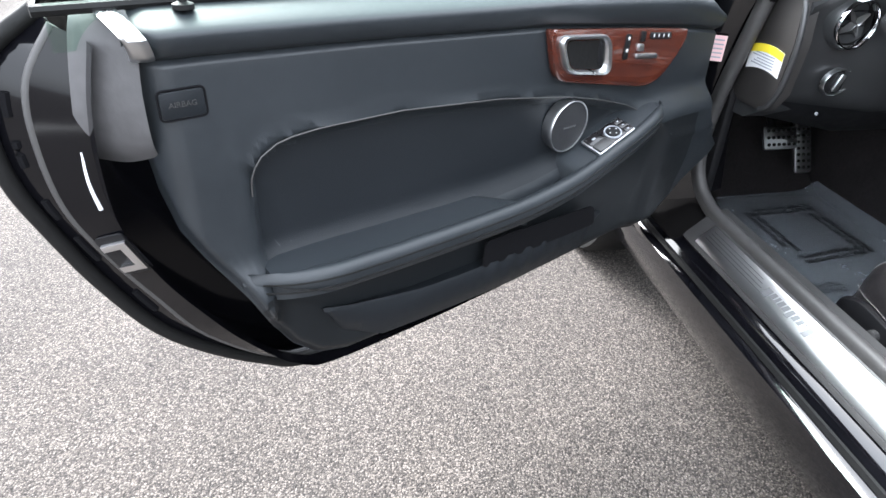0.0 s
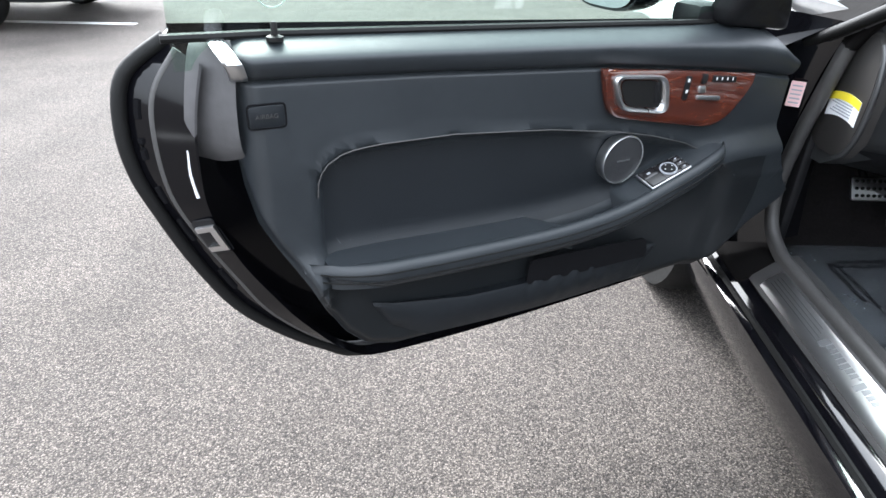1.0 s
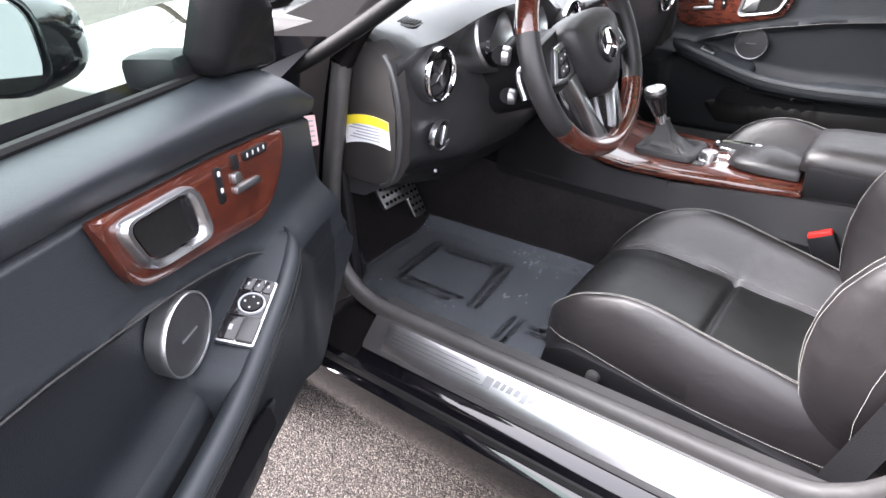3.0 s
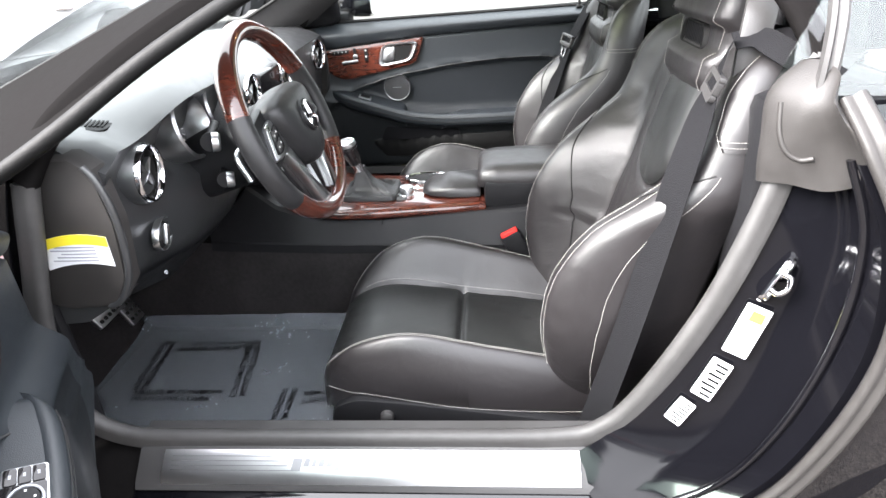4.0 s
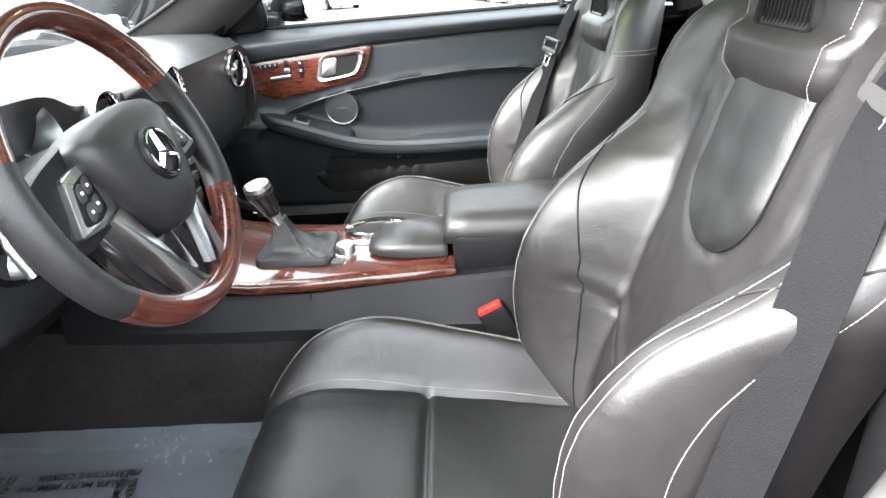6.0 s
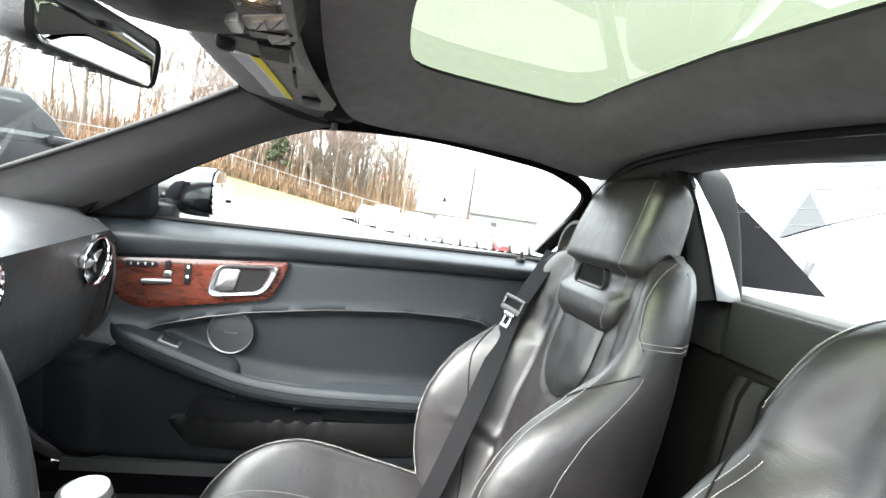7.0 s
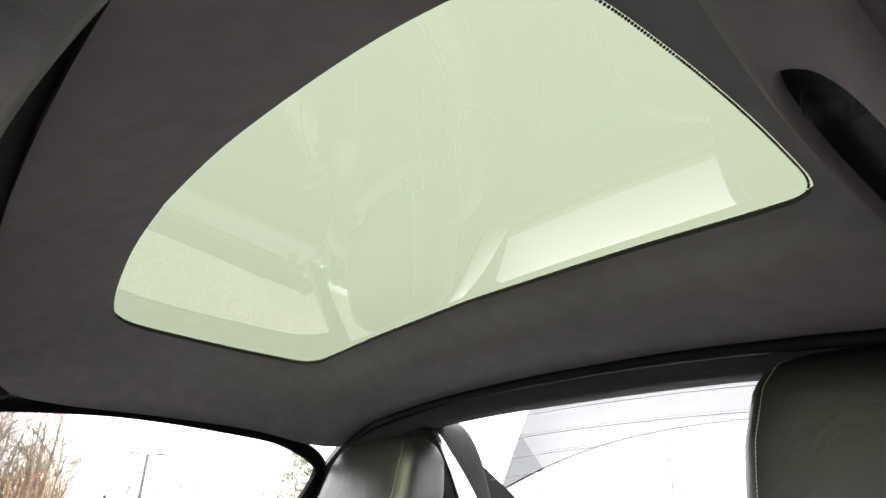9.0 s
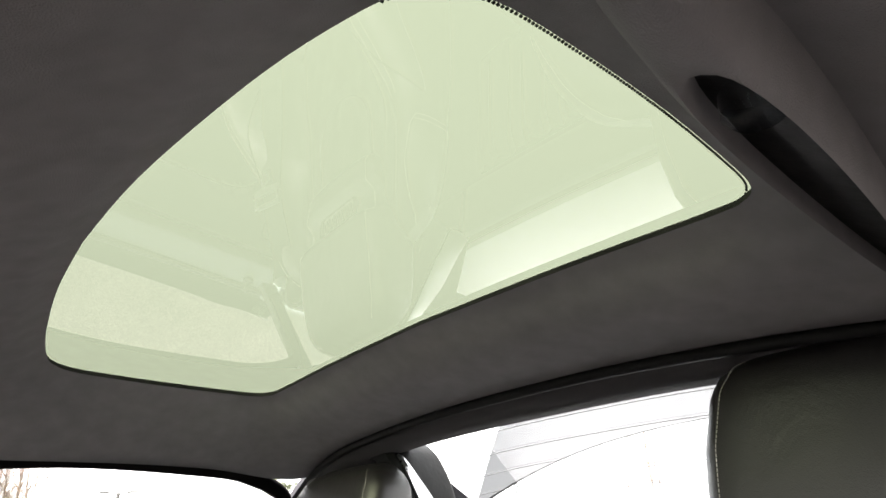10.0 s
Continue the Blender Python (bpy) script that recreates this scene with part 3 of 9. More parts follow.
# cowl, bonnet and front wings
bm = bmesh.new()
loops = []
for k in range(20):
    t = k / 19
    y = 1.12 + 1.62 * t
    w = lerp([0, 0.4, 0.8, 1], [0.84, 0.87, 0.85, 0.62], t)
    zt = lerp([0, 0.12, 0.5, 0.85, 1], [0.90, 0.915, 0.87, 0.76, 0.56], t)
    arch = 0.30 if abs(y - 1.62) > 0.37 else 0.32 + 0.35 * math.sqrt(1 - ((y - 1.62) / 0.37) ** 2)
    half = [(w - 0.03, arch), (w, arch + 0.06), (w, zt - 0.12), (w - 0.03, zt - 0.05), (w - 0.12, zt - 0.005), (w - 0.165, zt + 0.003), (w * 0.6, zt + 0.028), (w * 0.3, zt + 0.04)]
    # the bonnet itself begins at the foot of the windscreen
    yi = max(y, 1.45 + 0.0004 * k)
    ys = [y] * 5 + [yi] * 3
    loops.append([(-a, q, z) for (a, z), q in zip(half, ys)] + [(0, yi, zt + 0.043)] + [(a, q, z) for (a, z), q in zip(half[::-1], ys[::-1])])
loft(bm, loops, closed=False)
part("bonnet", bm, BODY, car, "glossy black bonnet and front wings")
for side in (-1, 1):
    bm = bmesh.new()
    m = axes((side * 0.71, 1.62, 0.32), (0, 1, 0), (0, 0, 1))
    lathe(bm, [(0.21, -0.10), (0.31, -0.105), (0.323, -0.08), (0.325, 0.08), (0.31, 0.105), (0.21, 0.10)], m, 40)
    part("wheel", bm, RUBBER_AND_SHADE, car, "black front tyre")
    # hinge pillar behind the open door
    bm = bmesh.new()
    pts = [(0.69, 1.13, 0.40), (0.70, 1.165, 0.60), (0.695, 1.13, 0.80), (0.68, 1.09, 0.91)]
    outs = [(0.78, 1.20, 0.36), (0.805, 1.22, 0.60), (0.81, 1.20, 0.80), (0.76, 1.15, 0.92)]
    a = smooth_path([(side * p[0], p[1], p[2]) for p in pts], 5)
    b = smooth_path([(side * p[0], p[1], p[2]) for p in outs], 5)
    c = [p + Vector((side * 0.03, 0.05, 0)) for p in b]
    e = [Vector((side * 0.60, p.y + 0.04, p.z)) for p in a]
    loft(bm, [e, a, b, c], closed=False)
    part("hinge_pillar", bm, PAINT, car, "glossy black front door pillar")

# A pillars with black trim, windscreen frame and glass
A_IN = [(0.652, 1.44, 0.845), (0.627, 1.33, 0.897), (0.585, 1.18, 0.961), (0.525, 1.00, 1.044), (0.462, 0.85, 1.115), (0.411, 0.752, 1.164)]
A_OUT = [(0.735, 1.20, 0.83), (0.70, 1.10, 0.883), (0.675, 1.01, 0.935), (0.625, 0.875, 1.022), (0.565, 0.72, 1.103), (0.522, 0.60, 1.147)]
for side in (-1, 1):
    i1 = smooth_path([(side * p[0], p[1], p[2]) for p in A_IN], 6)
    o1 = smooth_path([(side * p[0], p[1], p[2]) for p in A_OUT], 6)
    loops = []
    for a, b in zip(i1, o1):
        mid = (a + b) / 2
        up = Vector((side * 0.5, 0.35, 0.62)).normalized()
        loops.append([a + up * 0.004, a * 0.7 + b * 0.3 - up * 0.014, mid - up * 0.02, a * 0.25 + b * 0.75 - up * 0.016, b - up * 0.004, b + up * 0.014, mid + up * 0.010, a + up * 0.007])
    bm = bmesh.new()
    loft(bm, loops)
    part("windscreen_pillar", bm, PILLAR, car, "charcoal trimmed windscreen pillar", angle=50)
    bm = bmesh.new()
    up = Vector((side * 0.5, 0.35, 0.62)).normalized()
    loft(bm, [[b - up * 0.002 + Vector((side * 0.003, 0, 0)), b + up * 0.018, (a + b) / 2 + up * 0.014, a + up * 0.011, a + up * 0.008, (a + b) / 2 + up * 0.011, b + up * 0.0145] for a, b in zip(i1, o1)])
    part("pillar_cover", bm, SEAL_BLACK, car, "black outer cover of the windscreen pillar", angle=50)
    bm = bmesh.new()
    tube(bm, [p + Vector((0, 0.004, 0.006)) for p in i1], 0.005, steps=0)
    part("windscreen_seal", bm, RUBBER_AND_SHADE, car)
    bm = bmesh.new()
    tube(bm, [p + Vector((side * 0.012, -0.004, 0.010)) for p in o1], 0.012, steps=0)
    part("pillar_seal", bm, RUBBER_AND_SHADE, car)

bm = bmesh.new()
loops = []
for t in np.linspace(0, 1, 9):
    y, z = 1.40 - 0.66 * t, 0.918 + 0.275 * t + 0.03 * math.sin(math.pi * t)
    w = 0.66 - 0.235 * t
    loops.append([(w * s, y - 0.11 * (1 - t) * s * s + 0.05 * (1 - s * s), z) for s in np.linspace(-1, 1, 15)])
loft(bm, loops, closed=False)
ws = part("windscreen", bm, GLASS_CLEAR, car, "clear curved windscreen")
ws.visible_shadow = False


# open boot: the lid stands up behind the rear window on two struts over a lined well
LID_RUN = Vector((0, -0.56, 0.83))
LID_OUT = Vector((0, 0.83, 0.56))


def lid_point(s, t, inner=0.0):
    """A point of the raised lid, s across and t from its front edge to its rear edge."""
    e = abs(s)
    p = Vector((0.68 * s * (1 - 0.10 * t ** 2), -0.74 + 0.22 * s * s, 1.215 - 0.145 * e ** 3))
    p += LID_RUN * (0.74 * t + 0.16 * e ** 3 * t * (1 - t))
    p += LID_OUT * (0.045 * math.sin(math.pi * min(t, 0.9) / 0.9) - 0.05 * e ** 6 * t + 0.030 * sstep(0.90, 1.0, t) - inner)
    return p


bm = bmesh.new()
outer = [[lid_point(s, t) for s in np.linspace(-1, 1, 33)] for t in np.linspace(0, 1, 17)]
inner = [[lid_point(s * 0.99, 0.008 + 0.984 * t, 0.012) for s in np.linspace(-1, 1, 33)] for t in np.linspace(0, 1, 17)]
loft(bm, outer, closed=False)
lid = part("boot_lid", bm, LID_PAINT, car, "glossy black boot lid standing open")
bm = bmesh.new()
loft(bm, inner, closed=False)
part("lid_lining", bm, CARPET, lid, "black cloth lining of the lid")
bm = bmesh.new()
rim_o = outer[0] + [r[-1] for r in outer[1:]] + outer[-1][-2::-1] + [r[0] for r in outer[-2:0:-1]]
rim_i = inner[0] + [r[-1] for r in inner[1:]] + inner[-1][-2::-1] + [r[0] for r in inner[-2:0:-1]]
loft(bm, [rim_o, rim_i], True, False)
part("lid_edge", bm, RUBBER_AND_SHADE, lid, "black edge seal of the lid")
for side in (-1, 1):
    a, b = lid_point(0.885 * side, 0.02, 0.02), Vector((side * 0.635, -0.56, 0.93))
    bm = bmesh.new()
    tube(bm, [a, a.lerp(b, 0.55)], 0.0055, 10, steps=1)
    part("strut_rod", bm, SATIN, lid)
    bm = bmesh.new()
    tube(bm, [a.lerp(b, 0.5), b], 0.010, 12, steps=1)
    part("strut_cylinder", bm, PLASTIC, lid)
bm = bmesh.new()
loft(bm, [[(sx * w, sy_, z) for sx, sy_ in ((-1, y0), (1, y0), (1, y1), (-1, y1))] for w, y0, y1, z in ((0.62, -0.68, -1.43, 0.91), (0.60, -0.69, -1.42, 0.88), (0.58, -0.70, -1.40, 0.50), (0.50, -0.74, -1.36, 0.47))], True, False)
part("boot_well", bm, CARPET, car, "black carpeted boot well")
bm = bmesh.new()
rbox(bm, (-0.60, -1.42, 0.455), (0.60, -0.68, 0.475), 0.004)
part("boot_floor", bm, CARPET, car, "black carpeted boot floor")
bm = bmesh.new()
loft(bm, [[(lerp([-1, 1], [-w, w], s), y - 0.05 * (1 - s * s), z) for s in np.linspace(-1, 1, 13)] for w, y, z in ((0.70, -1.44, 0.895), (0.735, -1.47, 0.86), (0.742, -1.475, 0.70), (0.74, -1.49, 0.52), (0.735, -1.47, 0.36), (0.71, -1.42, 0.25))], closed=False)
part("tail_panel", bm, BODY, car, "glossy black tail panel")

# roof: headliner ring, black outer skin and the glass panel
def ring(pts_right, n=4):
    """A closed loop from its right half, front to back, mirrored."""
    right = smooth_path(pts_right, n)
    left = [Vector((-p.x, p.y, p.z)) for p in right[::-1]]
    out = right + left
    clean = []
    for p in out:
        if not clean or (p - clean[-1]).length > 1e-5:
            clean.append(p)
    if (clean[0] - clean[-1]).length < 1e-5:
        clean.pop()
    return clean


def glass_z(x, y):
    """Height of the gently domed roof glass."""
    return 1.247 + 0.05 * (y - 0.2) - 0.08 * x * x


GLASS_EDGE = [(x, y, glass_z(x, y)) for x, y in ((0.0, 0.532), (0.12, 0.527), (0.25, 0.512), (0.325, 0.497), (0.358, 0.483), (0.376, 0.456), (0.382, 0.40), (0.384, 0.33), (0.382, 0.26), (0.378, 0.217), (0.365, 0.198), (0.335, 0.192), (0.20, 0.193), (0.0, 0.196))]


def edge_out(d, drop):
    """The glass edge moved outwards and down."""
    out = []
    n = len(GLASS_EDGE)
    for i, p in enumerate(GLASS_EDGE):
        a, b = GLASS_EDGE[max(i - 1, 0)], GLASS_EDGE[min(i + 1, n - 1)]
        t = Vector((b[0] - a[0], b[1] - a[1])).normalized()
        q = Vector((-t.y, t.x)) if i not in (0, n - 1) else Vector((0, 1 if i == 0 else -1))
        out.append((p[0] + q.x * d if p[0] else 0.0, p[1] + q.y * d, p[2] - drop))
    return out


R1 = edge_out(0.0, 0.003)
R1B = edge_out(0.010, 0.008)
R1C = edge_out(0.024, 0.019)
R2 = [(0.0, 0.580, 1.238), (0.12, 0.575, 1.236), (0.26, 0.560, 1.230), (0.35, 0.542, 1.224), (0.395, 0.522, 1.220), (0.420, 0.480, 1.216), (0.429, 0.41, 1.212),
      (0.430, 0.33, 1.207), (0.428, 0.25, 1.201), (0.422, 0.188, 1.197), (0.400, 0.158, 1.195), (0.345, 0.147, 1.197), (0.20, 0.143, 1.203), (0.0, 0.142, 1.205)]
R3 = [(0.0, 0.618, 1.216), (0.13, 0.615, 1.214), (0.28, 0.605, 1.204), (0.375, 0.590, 1.192), (0.440, 0.562, 1.180), (0.470, 0.505, 1.174), (0.484, 0.42, 1.170),
      (0.489, 0.33, 1.165), (0.492, 0.23, 1.159), (0.490, 0.14, 1.154), (0.465, 0.095, 1.155), (0.39, 0.082, 1.170), (0.20, 0.078, 1.182), (0.0, 0.080, 1.186)]
R4 = [(0.0, 0.634, 1.216), (0.14, 0.631, 1.214), (0.29, 0.622, 1.202), (0.395, 0.606, 1.184), (0.480, 0.572, 1.160), (0.508, 0.51, 1.154), (0.520, 0.42, 1.153),
      (0.525, 0.33, 1.151), (0.529, 0.21, 1.144), (0.527, 0.10, 1.128), (0.495, 0.045, 1.130), (0.40, 0.038, 1.158), (0.20, 0.046, 1.174), (0.0, 0.050, 1.178)]
R5 = [(0.0, 0.636, 1.240), (0.14, 0.633, 1.238), (0.29, 0.624, 1.230), (0.40, 0.609, 1.210), (0.500, 0.578, 1.176), (0.530, 0.51, 1.168), (0.543, 0.42, 1.167),
      (0.548, 0.33, 1.165), (0.553, 0.20, 1.158), (0.550, 0.09, 1.143), (0.520, 0.030, 1.145), (0.41, 0.022, 1.173), (0.20, 0.028, 1.188), (0.0, 0.030, 1.192)]
R6 = [(p[0] * 0.95, p[1], min(p[2] + 0.035, 1.247)) for p in R5]
R7 = edge_out(0.014, -0.0045)
bm = bmesh.new()
loft(bm, [ring(r, 5) for r in (R1, R1B, R1C, R2, R3, R4, R5)], True, False)
part("headliner", bm, HEADLINER, car, "charcoal fabric headliner round the roof glass", angle=65)
bm = bmesh.new()
loft(bm, [ring(r, 5) for r in (R5, R6, R7)], True, False)
part("roof_skin", bm, PAINT, car, "glossy black roof frame")
bm = bmesh.new()
loft(bm, [ring(edge_out(0.014, -0.004), 5), ring(edge_out(0.003, -0.003), 5), ring(edge_out(0.003, 0.004), 5)], True, False)
part("glass_gasket", bm, RUBBER_AND_SHADE, car, "black rubber gasket round the roof glass")
bm = bmesh.new()
edge = ring(GLASS_EDGE, 5)
loops = []
for k in (1.03, 1.0, 0.9, 0.78, 0.64, 0.48, 0.30, 0.10):
    loops.append([Vector((p.x * k, 0.36 + (p.y - 0.36) * k, glass_z(p.x * k, 0.36 + (p.y - 0.36) * k))) for p in edge])
loft(bm, loops, True, False)
bm.faces.new([v for v in bm.verts][-len(edge):])
part("roof_glass", bm, GLASS_ROOF, car, "green tinted glass roof panel", angle=80)
mid = Vector((0, 0.36, 1.255))
# dotted black border of the glass along its sides and back
bm = bmesh.new()
for p, q in zip(edge, edge[1:] + edge[:1]):
    if p.x < -0.345 or (p.x < -0.2 and p.y < 0.25):
        k = max(1, int((q - p).length / 0.0022))
        for i in range(k):
            a = p.lerp(q, i / k).lerp(mid, 0.006) - Vector((0, 0, 0.0012))
            rbox(bm, a - Vector((0.0007, 0.0007, 0.0004)), a + Vector((0.0007, 0.0007, 0.0004)), 0)
tagged(part("glass_border_dots", bm, RUBBER_AND_SHADE, car), kind="stuff")
# joint of the folding roof, and the beam behind it
for pts, r, nm in (([(0.51, 0.045, 1.125), (0.40, 0.052, 1.155), (0.2, 0.06, 1.172), (0, 0.063, 1.176), (-0.2, 0.06, 1.172), (-0.40, 0.052, 1.155), (-0.51, 0.045, 1.125)], 0.006, "roof_joint"),):
    bm = bmesh.new()
    tube(bm, pts, r, steps=6)
    part(nm, bm, RUBBER_AND_SHADE, car)
# the beam's shade is put into a darker fabric colour than the headliner's
bm = bmesh.new()
loops = []
for s in np.linspace(-1, 1, 21):
    x = 0.50 * s
    z = 1.166 - 0.040 * abs(s) ** 3
    loops.append([(x, 0.045, z + 0.004), (x, 0.030, z - 0.010), (x, 0.000, z - 0.012), (x, -0.024, z - 0.002), (x, -0.03, z + 0.012), (x, 0.0, z + 0.03), (x, 0.05, z + 0.03)])
loft(bm, loops)
part("roof_beam", bm, PILLAR, car, "charcoal trimmed rear roof beam, its shade put into a darker colour", angle=60)

# windscreen header rail
bm = bmesh.new()
loops = []
for s in np.linspace(-1, 1, 25):
    x = 0.515 * s
    yf = 0.80 - 0.075 * abs(s) ** 2.2
    yr = 0.662 - 0.06 * abs(s) ** 2.5
    z = 1.205 - 0.050 * abs(s) ** 2.4
    loops.append([(x, yr, z + 0.006), (x, yr + 0.012, z - 0.006), (x, (yr + yf) / 2, z - 0.010), (x, yf - 0.01, z - 0.010), (x, yf + 0.004, z - 0.004), (x, yf + 0.004, z + 0.010), (x, (yr + yf) / 2, z + 0.045), (x, yr, z + 0.045)])
loft(bm, loops)
part("windscreen_header", bm, HEADLINER, car, "charcoal windscreen header", angle=50)
for side in (-1, 1):
    bm = bmesh.new()
    m = axes((side * 0.515, 0.60, 1.138), (1, 0, 0), (0, 1, 0))
    lathe(bm, [(0.007, 0.01), (0.007, -0.002), (0.004, -0.004)], m, 14)
    part("pillar_screw_cap", bm, PLASTIC_GREY, car)
# black filler painting the shadow gap between header and headliner
bm = bmesh.new()
loops = []
for x in np.linspace(-0.50, 0.50, 41):
    a = abs(x)
    s = a / 0.515
    y4, z4 = lerp([0, 0.14, 0.29, 0.41, 0.5], [0.634, 0.631, 0.622, 0.602, 0.560], a), lerp([0, 0.14, 0.29, 0.41, 0.5], [1.216, 1.214, 1.202, 1.181, 1.156], a)
    yr, zh = 0.662 - 0.06 * s ** 2.5, 1.205 - 0.050 * s ** 2.4
    loops.append([(x, y4 - 0.004, z4 + 0.012), (x, yr + 0.008, zh + 0.010), (x, yr + 0.008, zh + 0.034), (x, y4 - 0.008, z4 + 0.034)])
loft(bm, loops)
part("header_gap_shade", bm, RUBBER_AND_SHADE, car, "black strip painting the shadow gap before the headliner")
for side in (-1, 1):
    bm = bmesh.new()
    rbox(bm, (side * 0.485, 0.565, 1.152), (side * 0.54, 0.650, 1.188), 0.012)
    part("header_corner", bm, RUBBER_AND_SHADE, car, "black rubber corner block")
# moulded grab recess over the driver's side
def pod(k, z, w=0.0145, ln=0.165):
    return [(-0.436 - 0.05 * ((b * k)) + a * k * (1 + 0.25 * b * k / ln), 0.285 + b * k, z + 0.02 * (a * k / w) * 0.5) for a, b in [(w * math.copysign(abs(math.cos(q)) ** 0.7, math.cos(q)), ln * math.copysign(abs(math.sin(q)) ** 0.9, math.sin(q))) for q in np.linspace(0, 2 * math.pi, 48, endpoint=False)]]
bm = bmesh.new()
loft(bm, [pod(1.5, 1.215), pod(1.28, 1.176), pod(1.12, 1.163), pod(1.03, 1.160), pod(0.97, 1.163), pod(0.90, 1.176), pod(0.80, 1.182)], True, False)
hk = part("grab_recess", bm, HEADLINER, car, "charcoal moulded lip round a dark recess", angle=70)
# the shade inside the recess is painted on as a black floor
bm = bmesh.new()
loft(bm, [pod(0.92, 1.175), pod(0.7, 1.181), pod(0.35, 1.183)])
part("recess_shade_floor", bm, RUBBER_AND_SHADE, hk, "floor of the recess, its shade painted black")
m = Matrix.Translation((-0.446, 0.408, 1.174))
bm = bmesh.new()
lathe(bm, [(0.011, 0), (0.012, -0.008), (0.009, -0.012), (0.0, -0.012)], m, 20, False)
part("clear_cap", bm, GLASS_FILM, hk)

# rear window, its pillars and heating wires
bm = bmesh.new()


def rear_glass(s, t):
    y = -0.035 - 0.62 * t
    z = 1.178 - 0.205 * t - 0.02 * t * t
    w = 0.43 + 0.16 * t
    return Vector((w * s, y - 0.03 * (1 - s * s) * (1 - t) * 0 + 0.05 * s * s * t, z - 0.03 * abs(s) ** 2.5))


loft(bm, [[rear_glass(s, t) for s in np.linspace(-1, 1, 21)] for t in np.linspace(0, 1, 10)], closed=False)
rw = part("rear_window", bm, GLASS_CLEAR, car, "clear heated rear window")
rw.visible_shadow = False
for k in range(9):
    bm = bmesh.new()
    tube(bm, [rear_glass(s, 0.06 + 0.10 * k) - Vector((0, 0, 0.002)) for s in np.linspace(-0.92, 0.92, 17)], 0.0006, 4, steps=0)
    part("heating_wire", bm, PLASTIC_GREY, rw)
for side in (-1, 1):
    bm = bmesh.new()
    loops = []
    for t in np.linspace(0, 1, 9):
        g = rear_glass(side, t)
        out = Vector((side * lerp([0, 1], [0.535, 0.74], t), g.y + lerp([0, 1], [0.05, 0.02], t), lerp([0, 0.35, 1], [1.125, 1.05, 0.945], t)))
        loops.append([g + Vector((-side * 0.02, 0, -0.006)), g.lerp(out, 0.5) + Vector((0, 0, -0.012)), out, out + Vector((side * 0.012, 0, 0.014)), g.lerp(out, 0.5) + Vector((0, 0, 0.03)), g + Vector((0, 0, 0.014))])
    loft(bm, loops)
    part("rear_pillar", bm, PAINT, car, "glossy black rear roof pillar", angle=50)
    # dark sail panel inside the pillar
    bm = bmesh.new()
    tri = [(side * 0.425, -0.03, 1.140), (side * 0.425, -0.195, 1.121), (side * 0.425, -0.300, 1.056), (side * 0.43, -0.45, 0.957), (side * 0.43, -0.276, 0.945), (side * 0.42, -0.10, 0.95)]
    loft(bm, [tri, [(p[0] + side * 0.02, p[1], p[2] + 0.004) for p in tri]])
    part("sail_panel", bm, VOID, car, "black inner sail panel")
    # post between door glass and quarter glass
    bm = bmesh.new()
    loft(bm, [[(side * 0.560, 0.012, 1.145), (side * 0.565, -0.028, 1.148), (side * 0.580, -0.026, 1.148), (side * 0.576, 0.014, 1.145)],
              [(side * 0.640, 0.126, 0.955), (side * 0.640, 0.096, 0.95), (side * 0.655, 0.096, 0.95), (side * 0.655, 0.126, 0.955)]])
    if side > 0:
        part("quarter_post", bm, PLASTIC, car, "black post before the quarter glass")
    else:
        bm.free()
    bm = bmesh.new()
    q = [(0.60, 0.005, 1.10), (0.652, 0.092, 0.945), (0.70, -0.20, 0.945), (0.60, -0.05, 1.085)]
    loft(bm, [[(side * a, b, c) for a, b, c in q], [(side * (a + 0.003), b, c) for a, b, c in q]])
    qg = part("quarter_glass", bm, GLASS_CLEAR, car)
    qg.visible_shadow = False

SHELF = mk("pale_grey_shelf", (0.26, 0.26, 0.27), 0.5, vary=0.1)
# bulkhead behind the seats: shelf, mesh panel, carpet
bm = bmesh.new()
rbox(bm, (-0.60, -0.62, 0.935), (0.60, -0.125, 0.957), 0.012)
part("rear_shelf", bm, SHELF, car, "pale grey rear shelf")
bm = bmesh.new()
rbox(bm, (-0.66, -0.16, 0.20), (0.66, -0.105, 0.940), 0.012)
part("bulkhead", bm, CARPET, car, "black carpeted bulkhead")
MESH = mk("black_mesh_fabric", (0.03, 0.03, 0.031), 0.8, bump=1.0, bscale=900, kind="grain")
for x0, x1 in ((-0.245, 0.265), (0.275, 0.62), (-0.62, -0.255)):
    bm = bmesh.new()
    rbox(bm, (x0, -0.112, 0.845), (x1, -0.094, 0.944), 0.006)
    part("bulkhead_panel", bm, MESH, car, "black woven bulkhead panel")
bm = bmesh.new()
loops = []
for x in np.linspace(-0.23, 0.23, 47):
    d = 0.006 * math.sin(x * 160) + 0.004 * math.sin(x * 71 + 1)
    loops.append([(x, -0.09 + d, 0.83), (x, -0.075 + d, 0.80), (x, -0.055 + d * 2, 0.62), (x, -0.09, 0.55), (x, -0.104, 0.62), (x, -0.104, 0.83)])
loft(bm, loops)
part("map_net", bm, RUBBER_AND_SHADE, car, "gathered black cloth pocket")

